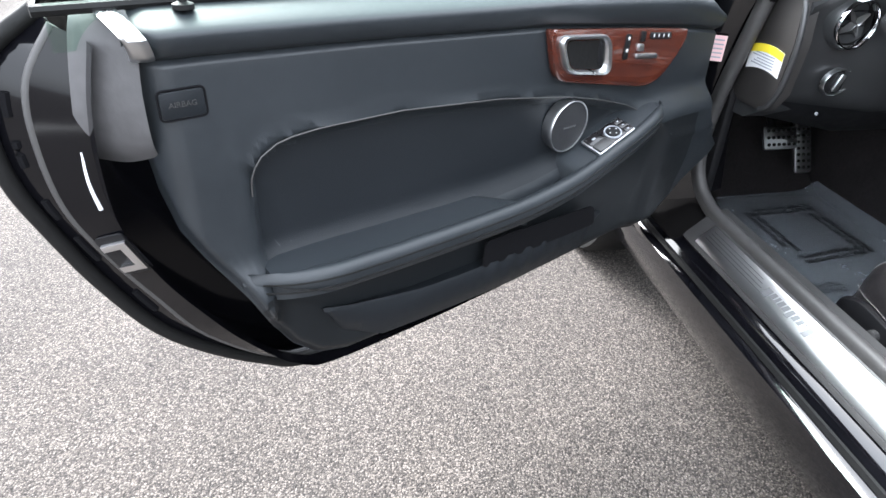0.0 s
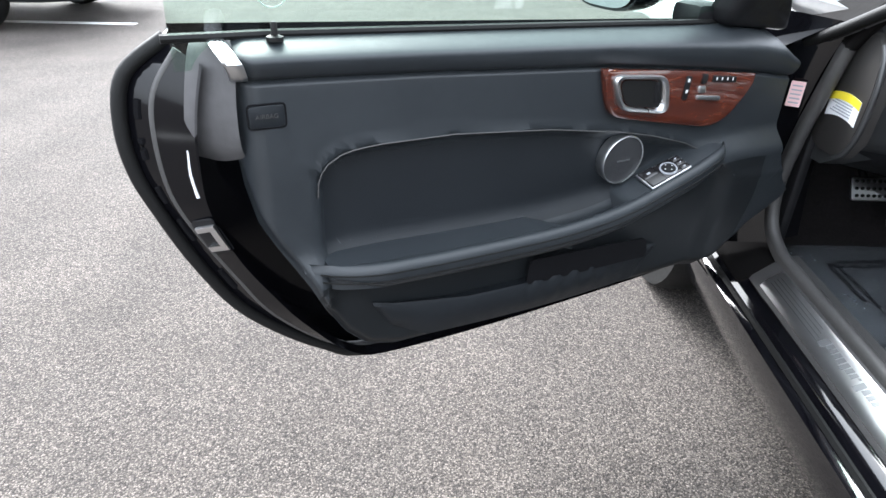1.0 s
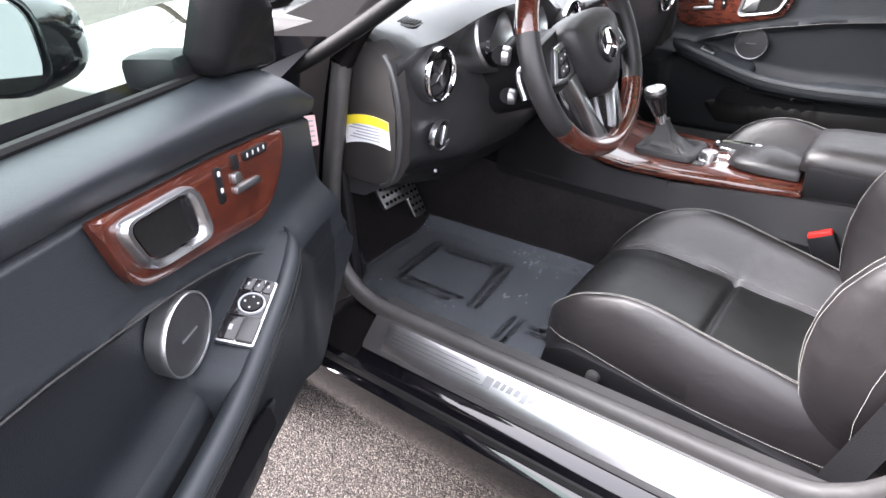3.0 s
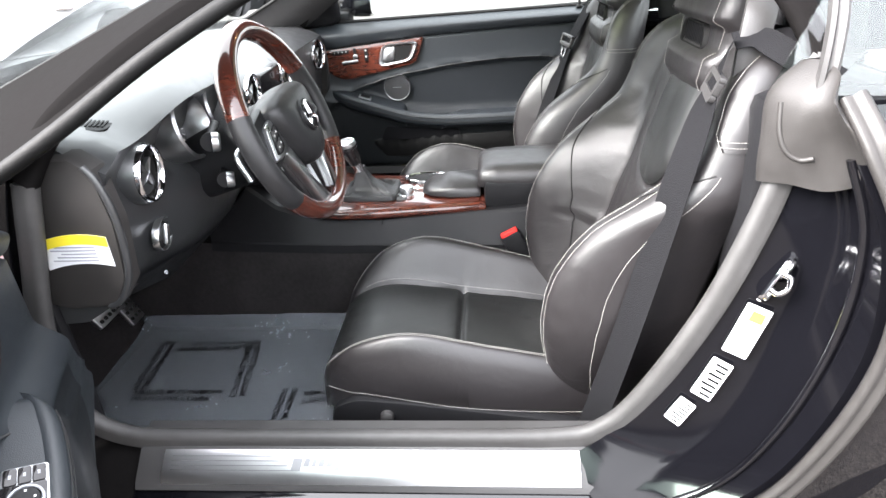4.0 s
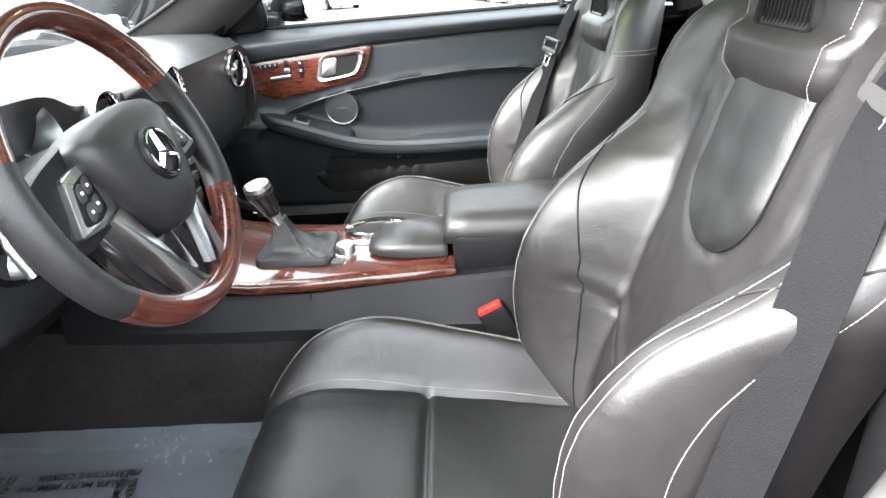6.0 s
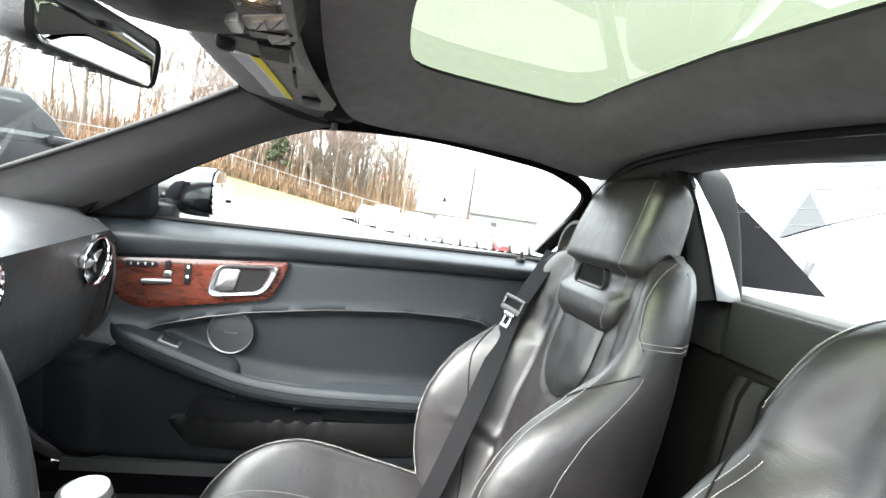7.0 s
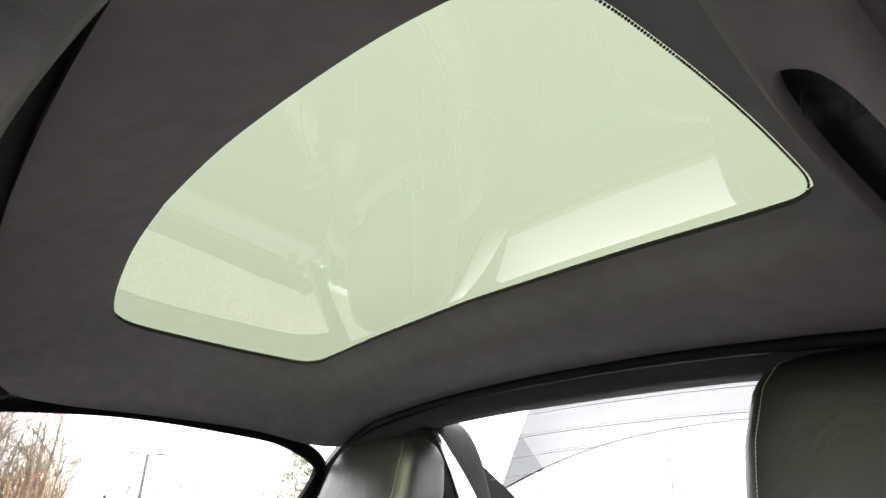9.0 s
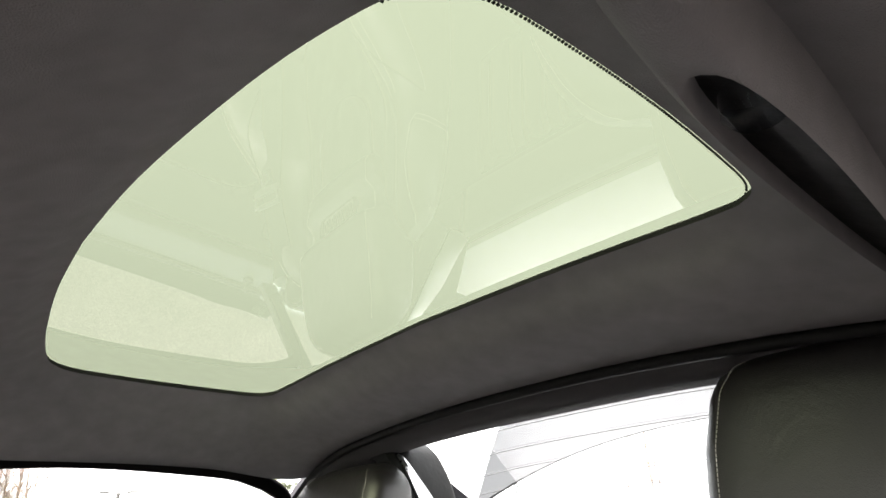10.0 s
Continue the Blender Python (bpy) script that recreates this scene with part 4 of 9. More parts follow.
# roll hoops, leaning forward
for side in (-1, 1):
    path = [(0.283, -0.065, 0.94), (0.284, -0.055, 0.99), (0.287, -0.042, 1.05), (0.294, -0.030, 1.10), (0.312, -0.022, 1.138), (0.340, -0.020, 1.154), (0.375, -0.020, 1.158), (0.41, -0.022, 1.154), (0.44, -0.028, 1.130), (0.455, -0.045, 1.07), (0.46, -0.065, 0.94)]
    bm = bmesh.new()
    tube(bm, [(side * a, b, c) for a, b, c in path], 1.0, steps=6, up=(0, 1, 0), profile=[(-0.016, -0.050), (-0.012, -0.056), (0.010, -0.056), (0.016, -0.046), (0.016, 0.040), (0.010, 0.048), (-0.012, 0.048), (-0.016, 0.042)])
    hp = part("roll_hoop", bm, RUBBER_AND_SHADE, car, "black roll hoop with a silver inner strip")
    bm = bmesh.new()
    loops = []
    line = smooth_path([(a, b, c) for a, b, c in path[:6]], 6)
    for k, p in enumerate(line):
        t = k / (len(line) - 1)
        w, yc, x = lerp([0.94, 1.05, 1.11, 1.16], [0.024, 0.018, 0.009, 0.004], p.z), p.y + lerp([0.94, 1.05, 1.11, 1.16], [-0.024, 0.004, 0.022, 0.030], p.z), p.x - 0.018
        loops.append([(side * (x - 0.003), yc - w, p.z), (side * (x - 0.006), yc, p.z), (side * (x - 0.003), yc + w, p.z), (side * (x + 0.008), yc + w, p.z), (side * (x + 0.008), yc - w, p.z)])
    loft(bm, loops)
    part("hoop_strip", bm, SATIN, hp, "satin silver strip")

# cabin floor, tunnel and side walls
bm = bmesh.new()
loops = []
for y, z in ((-0.12, 0.27), (0.3, 0.27), (0.75, 0.268), (1.15, 0.262), (1.33, 0.268), (1.42, 0.33), (1.52, 0.50), (1.56, 0.75)):
    loops.append([(-0.665, y, z + 0.12), (-0.64, y, z + 0.02), (-0.60, y, z), (-0.18, y, z), (-0.12, y, z + 0.03), (-0.10, y, max(z, 0.44)), (0.10, y, max(z, 0.44)), (0.12, y, z + 0.03), (0.18, y, z), (0.60, y, z), (0.64, y, z + 0.02), (0.665, y, z + 0.12)])
loft(bm, loops, closed=False)
part("cabin_floor", bm, CARPET, car, "black carpeted cabin floor")
for side in (-1, 1):
    bm = bmesh.new()
    rbox(bm, (side * 0.645, 1.135, 0.27), (side * 0.670, 1.5, 0.80), 0.01)
    part("kick_panel", bm, PLASTIC, car, "black plastic kick panel")
    bm = bmesh.new()
    rbox(bm, (side * 0.60, -0.10, 0.27), (side * 0.672, 0.10, 0.945), 0.02)
    part("inner_quarter_trim", bm, PLASTIC, car, "black inner quarter trim")
bm = bmesh.new()
rbox(bm, (-0.66, 1.50, 0.30), (0.66, 1.54, 0.92), 0.005)
part("firewall", bm, CARPET, car)

# pale pink sticker on the driver's front pillar
bm = bmesh.new()
m = axes((-0.726, 1.143, 0.757), (0.85, -0.5, 0), (0, 0, 1))
plate(bm, rounded([(-0.014, -0.027), (0.014, -0.027), (0.014, 0.027), (-0.014, 0.027)], 0.002, 2), m, 0.001)
pk = part("pillar_sticker", bm, PINK, car, "pale pink sticker on the front pillar")
for k in range(5):
    bm = bmesh.new()
    plate(bm, [(-0.010, -0.020 + 0.009 * k), (0.010, -0.020 + 0.009 * k), (0.010, -0.017 + 0.009 * k), (-0.010, -0.017 + 0.009 * k)], m, 0.0014)
    part("print_line", bm, GREY_INK, pk)

# striker, labels and the rubber hood on the driver's jamb
bm = bmesh.new()
m = axes((-0.714, 0.066, 0.716), (0.05, -0.46, 0.88), (-0.8, 0.55, 0.2)) @ Matrix.Scale(1.05, 4)
plate(bm, rounded([(-0.034, -0.016), (0.034, -0.016), (0.034, 0.016), (-0.034, 0.016)], 0.015, 5), m, 0.006, 0.002)
st = part("striker", bm, CHROME, car, "chrome door striker with two bolts")
for dx in (-0.020, 0.022):
    bm = bmesh.new()
    lathe(bm, [(0.010, 0.005), (0.010, 0.009), (0.007, 0.011), (0.0045, 0.0085), (0.0, 0.0085)], m @ Matrix.Translation((dx, 0, 0)), 18, False)
    part("bolt", bm, STEEL, st)
bm = bmesh.new()
tube(bm, [m @ Vector(p) for p in ((-0.012, 0.010, 0.004), (-0.012, 0.010, 0.016), (0.0, 0.010, 0.021), (0.012, 0.010, 0.016), (0.012, 0.010, 0.004))], 0.004, steps=5)
part("striker_loop", bm, CHROME, st)


def jamb_label(name, z0, z1, w, f, material, label):
    """A sticker on the jamb, running along it between two heights."""
    a = smooth_path([(-(p[0] * (1 - f) + q[0] * f), p[1] * (1 - f) + q[1] * f, p[2] * (1 - f) + q[2] * f) for p, q in zip(JAMB_IN, JAMB_MID)], 12)

    def at(z):
        return min(a, key=lambda p: abs(p.z - z))
    p, q = at(z0), at(z1)
    x = (q - p)
    m = axes(p + Vector((-0.006, 0.009, 0)), x, (0.35, 0.85, 0.3))
    bm = bmesh.new()
    plate(bm, rounded([(0, -w / 2), (x.length, -w / 2), (x.length, w / 2), (0, w / 2)], 0.002, 2), m, 0.0012)
    lb = part(name, bm, material, car, label)
    return lb, m, x.length


lb, m, ln = jamb_label("tyre_label", 0.588, 0.672, 0.034, 0.72, WHITE_LABEL, "white tyre pressure sticker with a yellow square")
bm = bmesh.new()
plate(bm, [(ln * 0.70, -0.012), (ln * 0.9, -0.012), (ln * 0.9, 0.006), (ln * 0.70, 0.006)], m, 0.0018)
part("yellow_square", bm, YELLOW, lb)
for z0, z1, w, f in ((0.517, 0.582, 0.030, 0.66), (0.474, 0.511, 0.026, 0.58)):
    lb, m, ln = jamb_label("jamb_label", z0, z1, w, f, WHITE_LABEL, "white data sticker with dark print")
    for k in range(7):
        bm = bmesh.new()
        u = ln * (0.06 + 0.13 * k)
        plate(bm, [(u, -w * 0.4), (u + ln * 0.06, -w * 0.4), (u + ln * 0.06, w * (0.1 + 0.28 * ((k * 37) % 5) / 5)), (u, w * (0.1 + 0.28 * ((k * 37) % 5) / 5))], m, 0.0017)
        part("print_bar", bm, INK, lb)

HOOD_A = [(-0.665, 0.062, 0.990), (-0.668, 0.095, 0.953), (-0.675, 0.100, 0.890), (-0.685, 0.098, 0.846)]
HOOD_B = [(-0.700, 0.060, 0.995), (-0.715, 0.088, 0.953), (-0.718, 0.086, 0.905), (-0.716, 0.076, 0.850)]
HOOD_C = [(-0.735, 0.055, 0.985), (-0.745, 0.060, 0.950), (-0.742, 0.045, 0.90), (-0.738, 0.036, 0.848)]
HOOD_D = [(-0.765, 0.070, 0.962), (-0.782, 0.052, 0.931), (-0.784, 0.030, 0.895), (-0.775, 0.022, 0.872)]
for side in (-1,):
    bm = bmesh.new()
    back = [(p[0] + 0.045, p[1] - 0.035, p[2] - 0.004) for p in HOOD_D]
    first = [(p[0] + 0.03, p[1] - 0.09, p[2]) for p in HOOD_A]
    rows = [smooth_path([(-side * p[0], p[1], p[2]) for p in r], 6) for r in (first, HOOD_A, HOOD_B, HOOD_C, HOOD_D, back)]
    grid = [smooth_path([r[k] for r in rows], 5) for k in range(len(rows[0]))]
    for k, line in enumerate(grid):
        for i, p in enumerate(line[5:-5]):
            p.y += 0.0035 * math.sin(0.55 * i + 0.30 * k) * math.sin(0.21 * k + 0.4)
    loft(bm, grid, closed=False)
    part("pillar_boot", bm, END_CAP, car, "moulded grey rubber cover at the top of the jamb", angle=80)
    bm = bmesh.new()
    tube(bm, [(-0.700, 0.095, 0.948), (-0.708, 0.094, 0.915), (-0.716, 0.086, 0.893), (-0.724, 0.072, 0.884), (-0.732, 0.060, 0.888)], 0.0032, steps=6)
    part("boot_fold", bm, END_CAP, car)
    bm = bmesh.new()
    tube(bm, [(side * 0.722, 0.062, 0.945), (side * 0.712, 0.056, 1.01), (side * 0.690, 0.050, 1.06), (side * 0.64, 0.04, 1.10), (side * 0.58, 0.03, 1.13)], 1.0, steps=5, up=(side, 0, 0.3), profile=[(-0.010, -0.005), (-0.010, 0.004), (-0.005, 0.006), (-0.001, 0.001), (0.0025, 0.002), (0.006, 0.006), (0.010, 0.004), (0.010, -0.005)])
    part("glass_seal", bm, RUBBER, car, "grey rubber glass seal")


# ---- doors ----
GRILLE = mk("grey_speaker_mesh", (0.022, 0.023, 0.026), 0.55, bump=0.8, bscale=1400, kind="grain", metal=0.3)
CORNER = mk("dull_grey_moulding", (0.075, 0.073, 0.075), 0.6, spec=0.3, bump=0.2, bscale=120, vary=0.2)
U_TOP, Z_TOP = [0.0, 0.05, 0.14, 0.47, 0.76, 1.0, 1.075], [0.865, 0.897, 0.911, 0.919, 0.925, 0.930, 0.930]
U_SEAM, Z_SEAM = [0.0, 0.12, 0.472, 0.80, 1.0, 1.075], [0.815, 0.828, 0.860, 0.875, 0.881, 0.882]
U_INS, Z_INS = [0.13, 0.15, 0.19, 0.243, 0.33, 0.416, 0.573, 0.755, 0.88, 0.925, 0.952, 0.966, 0.975], [0.62, 0.642, 0.670, 0.697, 0.722, 0.741, 0.764, 0.779, 0.779, 0.775, 0.766, 0.750, 0.70]
U_ARM, Z_ARM = [0.10, 0.17, 0.22, 0.30, 0.36, 0.41, 0.47, 0.57, 0.78, 0.92, 1.01, 1.03], [0.700, 0.694, 0.684, 0.660, 0.640, 0.625, 0.614, 0.606, 0.607, 0.610, 0.606, 0.604]
U_BOT, Z_BOT = [0.0, 0.02, 0.05, 0.10, 0.16, 0.5, 0.85, 0.90, 0.94, 0.97, 1.0, 1.03, 1.059, 1.072, 1.075], [0.545, 0.50, 0.45, 0.408, 0.398, 0.392, 0.395, 0.41, 0.45, 0.505, 0.572, 0.62, 0.680, 0.775, 0.85]


def trim_depth(u, z):
    """How far the trim stands in from the door's reference plane."""
    zt, zs = lerp(U_TOP, Z_TOP, u), lerp(U_SEAM, Z_SEAM, u)
    n = 0.0
    # padded top: bulges in, then rolls back to the glass
    if z > zs:
        k = (z - zs) / max(zt - zs, 1e-4)
        n += 0.014 * math.sin(math.pi * min(1, k * 0.9)) - 0.05 * max(0, k - 0.55) ** 1.6 / 0.45 ** 1.6
    n -= 0.007 * math.exp(-((z - zs) / 0.0035) ** 2)
    # insert set back below its curved seam
    zi = lerp(U_INS, Z_INS, u)
    inside = sstep(0.0, 0.016, zi - z) * sstep(0.980, 0.955, u) * sstep(0.135, 0.165, u)
    n -= (0.016 + 0.008 * sstep(0.5, 0.9, u)) * inside
    n += 0.004 * math.exp(-((z - zi - 0.004) / 0.006) ** 2) * sstep(0.978, 0.958, u)
    # lower panel comes in under the arm rest
    za = lerp(U_ARM, Z_ARM, u)
    n += 0.030 * sstep(0.02, -0.03, z - za) * sstep(1.06, 0.98, u)
    # front edge bends in, rear edge bends away
    n += 0.022 * sstep(0.30, 0.0, u) * sstep(0.45, 0.6, z)
    n -= 0.030 * sstep(1.035, 1.07, u) ** 2
    n -= 0.025 * sstep(0.03, 0.0, z - lerp(U_BOT, Z_BOT, u))
    return n


def make_door(name, m, s, label):
    d = new(name)
    d.matrix_world = m
    tagged(d, label, "car door")

    def V(u, n, z):
        return Vector((u, s * n, z))

    def FM(u, z, n=None, tilt=0.0):
        """A frame lying on the trim: x back along the door, y up, z into the cabin."""
        n = trim_depth(u, z) if n is None else n
        if s > 0:
            return axes(V(u, n, z), (-1, 0, 0), (0, -math.sin(tilt), math.cos(tilt)))
        return axes(V(u, n, z), (1, 0, 0), (0, math.sin(tilt), math.cos(tilt)))
    fx = -1 if s > 0 else 1

    # shell: outer skin, shut faces
    shut = [(0.0, 0.60), (0.05, 0.48), (0.12, 0.40), (0.5, 0.375), (0.84, 0.375), (0.93, 0.40), (1.005, 0.482), (1.05, 0.55), (1.09, 0.622), (1.118, 0.70), (1.122, 0.77), (1.115, 0.84), (1.10, 0.90)]
    mid = [(-0.01, 0.60), (0.03, 0.46), (0.12, 0.37), (0.5, 0.35), (0.85, 0.35), (0.945, 0.385), (1.04, 0.475), (1.09, 0.56), (1.135, 0.65), (1.16, 0.72), (1.165, 0.80), (1.155, 0.86), (1.12, 0.91)]
    outer = [(-0.02, 0.60), (0.02, 0.44), (0.12, 0.34), (0.5, 0.32), (0.846, 0.314), (0.957, 0.361), (1.076, 0.468), (1.138, 0.575), (1.18, 0.682), (1.199, 0.747), (1.202, 0.813), (1.185, 0.878), (1.127, 0.921)]

    def run(pts, n):
        return [V(p.x, n, p.y) for p in smooth_path([(a, b, 0) for a, b in pts], 5)]
    loops = [run(shut, -0.02), run(shut, -0.050), run(mid, -0.075), run(mid, -0.085), run(outer, -0.118), run(outer, -0.130), run([(a - 0.004 * (a > 0.5), b + 0.004) for a, b in outer], -0.138)]
    bm = bmesh.new()
    loft(bm, loops, closed=False)
    # skin across the outside
    skin = loops[-1]
    top = [V(u, -0.135 if 0.05 < u < 1.13 else -0.13, lerp([0, 1.16], [0.90, 0.935], u)) for u in np.linspace(skin[0].x, skin[-1].x, len(skin))]
    rows = []
    for k in np.linspace(0, 1, 8):
        rows.append([a.lerp(b, k) + V(0, -0.022 * math.sin(math.pi * k), 0) for a, b in zip(skin, top)])
    loft(bm, rows, closed=False)
    belt = [V(p.x, -0.03, lerp(U_TOP, Z_TOP, min(p.x, 1.07)) - 0.004) for p in top]
    shell = part("door_shell", bm, SHELL, d, "glossy black door shell", angle=35)
    # rear upper corner of the shell, grey and dull
    bm = bmesh.new()
    grid = [[V(1.062, -0.026, 0.775), V(1.090, -0.045, 0.768), V(1.120, -0.068, 0.772), V(1.146, -0.090, 0.785)],
            [V(1.068, -0.012, 0.80), V(1.10, -0.034, 0.795), V(1.130, -0.060, 0.80), V(1.160, -0.082, 0.81)],
            [V(1.068, -0.008, 0.85), V(1.10, -0.030, 0.845), V(1.125, -0.055, 0.85), V(1.158, -0.085, 0.86)],
            [V(1.062, -0.012, 0.905), V(1.09, -0.035, 0.905), V(1.112, -0.06, 0.908), V(1.135, -0.095, 0.912)],
            [V(1.062, -0.03, 0.928), V(1.085, -0.05, 0.926), V(1.10, -0.08, 0.928), V(1.12, -0.115, 0.93)]]
    grid = [smooth_path(r[:3], 5) for r in grid]
    cols = [smooth_path([r[k] for r in grid], 5) for k in range(len(grid[0]))]
    loft(bm, cols, closed=False)
    part("shell_corner", bm, CORNER, d, "dull grey upper corner of the door end")
    # rubber seal along the shell's edge
    bm = bmesh.new()
    tube(bm, [V(a * 1.002, -0.112, b) for a, b in outer[2:]], 0.010, steps=5, up=(0, 1, 0))
    part("shell_seal", bm, RUBBER_AND_SHADE, d, "black rubber seal on the door's edge")
    bm = bmesh.new()
    tube(bm, [V(a, -0.082, b) for a, b in mid[2:]], 0.006, steps=5, up=(0, 1, 0))
    part("shell_seal", bm, RUBBER, d)
    # pressed slots in the door end
    for k in range(5):
        bm = bmesh.new()
        t = 0.56 + 0.075 * k
        i = int(t * (len(loops[3]) - 1))
        p, q = loops[3][i].lerp(loops[4][i], 0.5), loops[3][i + 2].lerp(loops[4][i + 2], 0.5)
        tube(bm, [p + V(-0.001, 0, 0.001), p.lerp(q, 0.5) + V(-0.0004, 0, 0.0004), q + V(-0.001, 0, 0.001)], 0.0050, 8, steps=2)
        part("pressed_slot", bm, VOID, shell)
    # latch
    i = min(range(len(loops[1])), key=lambda k: abs(loops[1][k].z - 0.64) + (loops[1][k].x < 0.8))
    p = loops[1][i].lerp(loops[2][i], 0.45)
    tdir = (loops[1][i + 2] - loops[1][i - 2]).normalized()
    ndir = (loops[2][i] - loops[1][i]).normalized()
    outw = tdir.cross(ndir) if tdir.cross(ndir).x > 0 else ndir.cross(tdir)
    lm = axes(p + outw * 0.001, tdir, ndir)
    if lm.to_3x3().col[2].dot(outw) < 0:
        lm = axes(p + outw * 0.001, -tdir, ndir)
    bm = bmesh.new()
    plate(bm, rounded([(-0.032, -0.020), (0.032, -0.020), (0.032, 0.020), (-0.032, 0.020)], 0.008), lm, 0.003, 0.001)
    lt = part("latch", bm, PLASTIC, shell, "latch with a bright metal claw")
    bm = bmesh.new()
    plate(bm, [(-0.024, -0.018), (0.022, -0.018), (0.022, 0.015), (0.014, 0.015), (0.014, -0.008), (-0.015, -0.008), (-0.015, 0.015), (-0.024, 0.015)], lm, 0.008, 0.001)
    part("latch_claw", bm, STEEL, lt)
    # bright strip low on the shut face
    bm = bmesh.new()
    tube(bm, [V(1.128, -0.056, 0.715), V(1.132, -0.058, 0.75), V(1.130, -0.058, 0.785)], 0.0030, 8, steps=3, up=(1, 0, 0))
    part("bright_strip", bm, WHITE_LABEL, shell)

    # trim panel
    bm = bmesh.new()
    us = sorted(set(list(np.linspace(0.0, 1.075, 110)) + [0.948, 0.958, 0.966]))
    loops = []
    for u in us:
        zt, zb, zs = lerp(U_TOP, Z_TOP, u), lerp(U_BOT, Z_BOT, u), lerp(U_SEAM, Z_SEAM, u)
        zs = min(max(zs, zb + 0.003), zt - 0.002)
        zz = list(np.linspace(zb, zs - 0.008, 44)) + list(np.linspace(zs - 0.0065, zs + 0.0065, 7)) + list(np.linspace(zs + 0.008, zt, 14))
        zz = sorted(max(zb, min(zt, z)) for z in zz)
        loops.append([V(u + lerp([0.50, 0.545, 0.565, 0.60, 0.66, 0.80, 0.88, 0.93], [-0.01, -0.045, -0.058, -0.020, 0.012, 0.018, 0.022, 0.04], z) * sstep(0.12, 0.0, u), trim_depth(u, z), z) for z in zz])
    loft(bm, loops, closed=False)
    part("trim_panel", bm, LEATHER_DOOR, d, "black grained door trim with a stitched seam", angle=60)
    # hard lower panel under the arm rest, coloured darker for the shade low down
    bm = bmesh.new()
    loops = []
    for u in np.linspace(0.06, 0.985, 80):
        za, zb = lerp(U_ARM, Z_ARM, u) - 0.034, lerp(U_BOT, Z_BOT, u) + 0.004
        loops.append([V(u, trim_depth(u, z) + 0.0015, z) for z in np.linspace(min(zb, za - 0.002), za, 26)])
    loft(bm, loops, closed=False)
    part("lower_panel", bm, DOOR_LOWER, d, "hard black lower door panel, shade put into its colour", angle=60)
    # smooth inset
    bm = bmesh.new()
    loops = []
    for u in np.linspace(0.165, 0.962, 60):
        zi, za = lerp(U_INS, Z_INS, u) - 0.016, lerp(U_ARM, Z_ARM, u) - 0.01
        zi = max(zi, za + 0.002)
        loops.append([V(u, trim_depth(u, z) + 0.0012, z) for z in np.linspace(za, zi, 16)])
    loft(bm, loops, closed=False)
    part("insert_panel", bm, VINYL_INSERT, d, "smooth black insert panel")
    # welt along the top of the inset
    bm = bmesh.new()
    pts = [V(u, trim_depth(u, lerp(U_INS, Z_INS, u) + 0.004) + 0.0012, lerp(U_INS, Z_INS, u) + 0.002) for u in np.linspace(0.17, 0.958, 40)]
    pts += [V(0.967, trim_depth(0.967, 0.748) + 0.001, 0.748), V(0.972, trim_depth(0.972, 0.735) + 0.001, 0.733), V(0.974, trim_depth(0.974, 0.715) + 0.001, 0.712)]
    tube(bm, pts, 0.0012, 6, steps=0)
    part("insert_welt", bm, PLASTIC_GREY, d)
    # arm rest: a rail along the edge, a raised bridge for the switches and a flat ledge, with an open pull well between
    NU, NN = [0.155, 0.17, 0.20, 0.26, 0.32, 0.88, 0.95, 1.005], [0.020, 0.040, 0.056, 0.066, 0.068, 0.066, 0.048, trim_depth(1.005, 0.60) + 0.002]
    bm = bmesh.new()
    loops = []
    for u in np.linspace(0.155, 1.005, 70):
        z, n1 = curve(U_ARM, Z_ARM, u), curve(NU, NN, u)
        h = lerp([0.155, 0.19, 0.25, 0.90, 1.005], [0.020, 0.040, 0.044, 0.038, 0.010], u)
        wr = lerp([0.155, 0.2, 0.92, 1.005], [0.012, 0.026, 0.026, 0.008], u)
        loops.append([V(u, n1 - wr, z - 0.020), V(u, n1 - wr, z - 0.004), V(u, n1 - wr + 0.004, z), V(u, n1 - wr * 0.55, z + 0.003), V(u, n1 - 0.007, z + 0.001), V(u, n1 - 0.002, z - 0.005), V(u, n1, z - 0.012), V(u, n1 - 0.001, z - h * 0.75), V(u, n1 - 0.010, z - h), V(u, n1 - wr, z - h)])
    loft(bm, loops)
    arm = part("arm_rest", bm, LEATHER_DOOR, d, "black padded arm rest rail with a double seam", angle=70)
    for u0, u1, slant, rise, nm, lb_ in ((0.160, 0.415, 0.0, 0.012, "switch_bridge", "raised padded bridge carrying the window switches"), (0.535, 0.972, 0.07, 0.001, "arm_ledge", "flat padded ledge of the arm rest")):
        bm = bmesh.new()
        loops = []
        for k, t in enumerate(np.linspace(0, 1, 26)):
            row = []
            for q in (0.0, 0.25, 0.5, 0.75, 1.0):
                u = u0 + (u1 - u0) * t + slant * (1 - q) * (1 - t)
                n = -0.024 + (curve(NU, NN, u) - 0.014 + 0.024) * q
                e = min(t * (u1 - u0), (1 - t) * (u1 - u0))
                roll = 0.010 * max(0.0, 1 - e / 0.012) ** 2 if nm == "switch_bridge" or t < 0.5 else 0.0
                row.append(V(u, n, curve(U_ARM, Z_ARM, u) + rise * (1 - q) - roll))
            loops.append(row + [p - Vector((0, 0, 0.042)) for p in row[::-1]])
        loft(bm, loops)
        part(nm, bm, LEATHER_DOOR, d, lb_, angle=50)
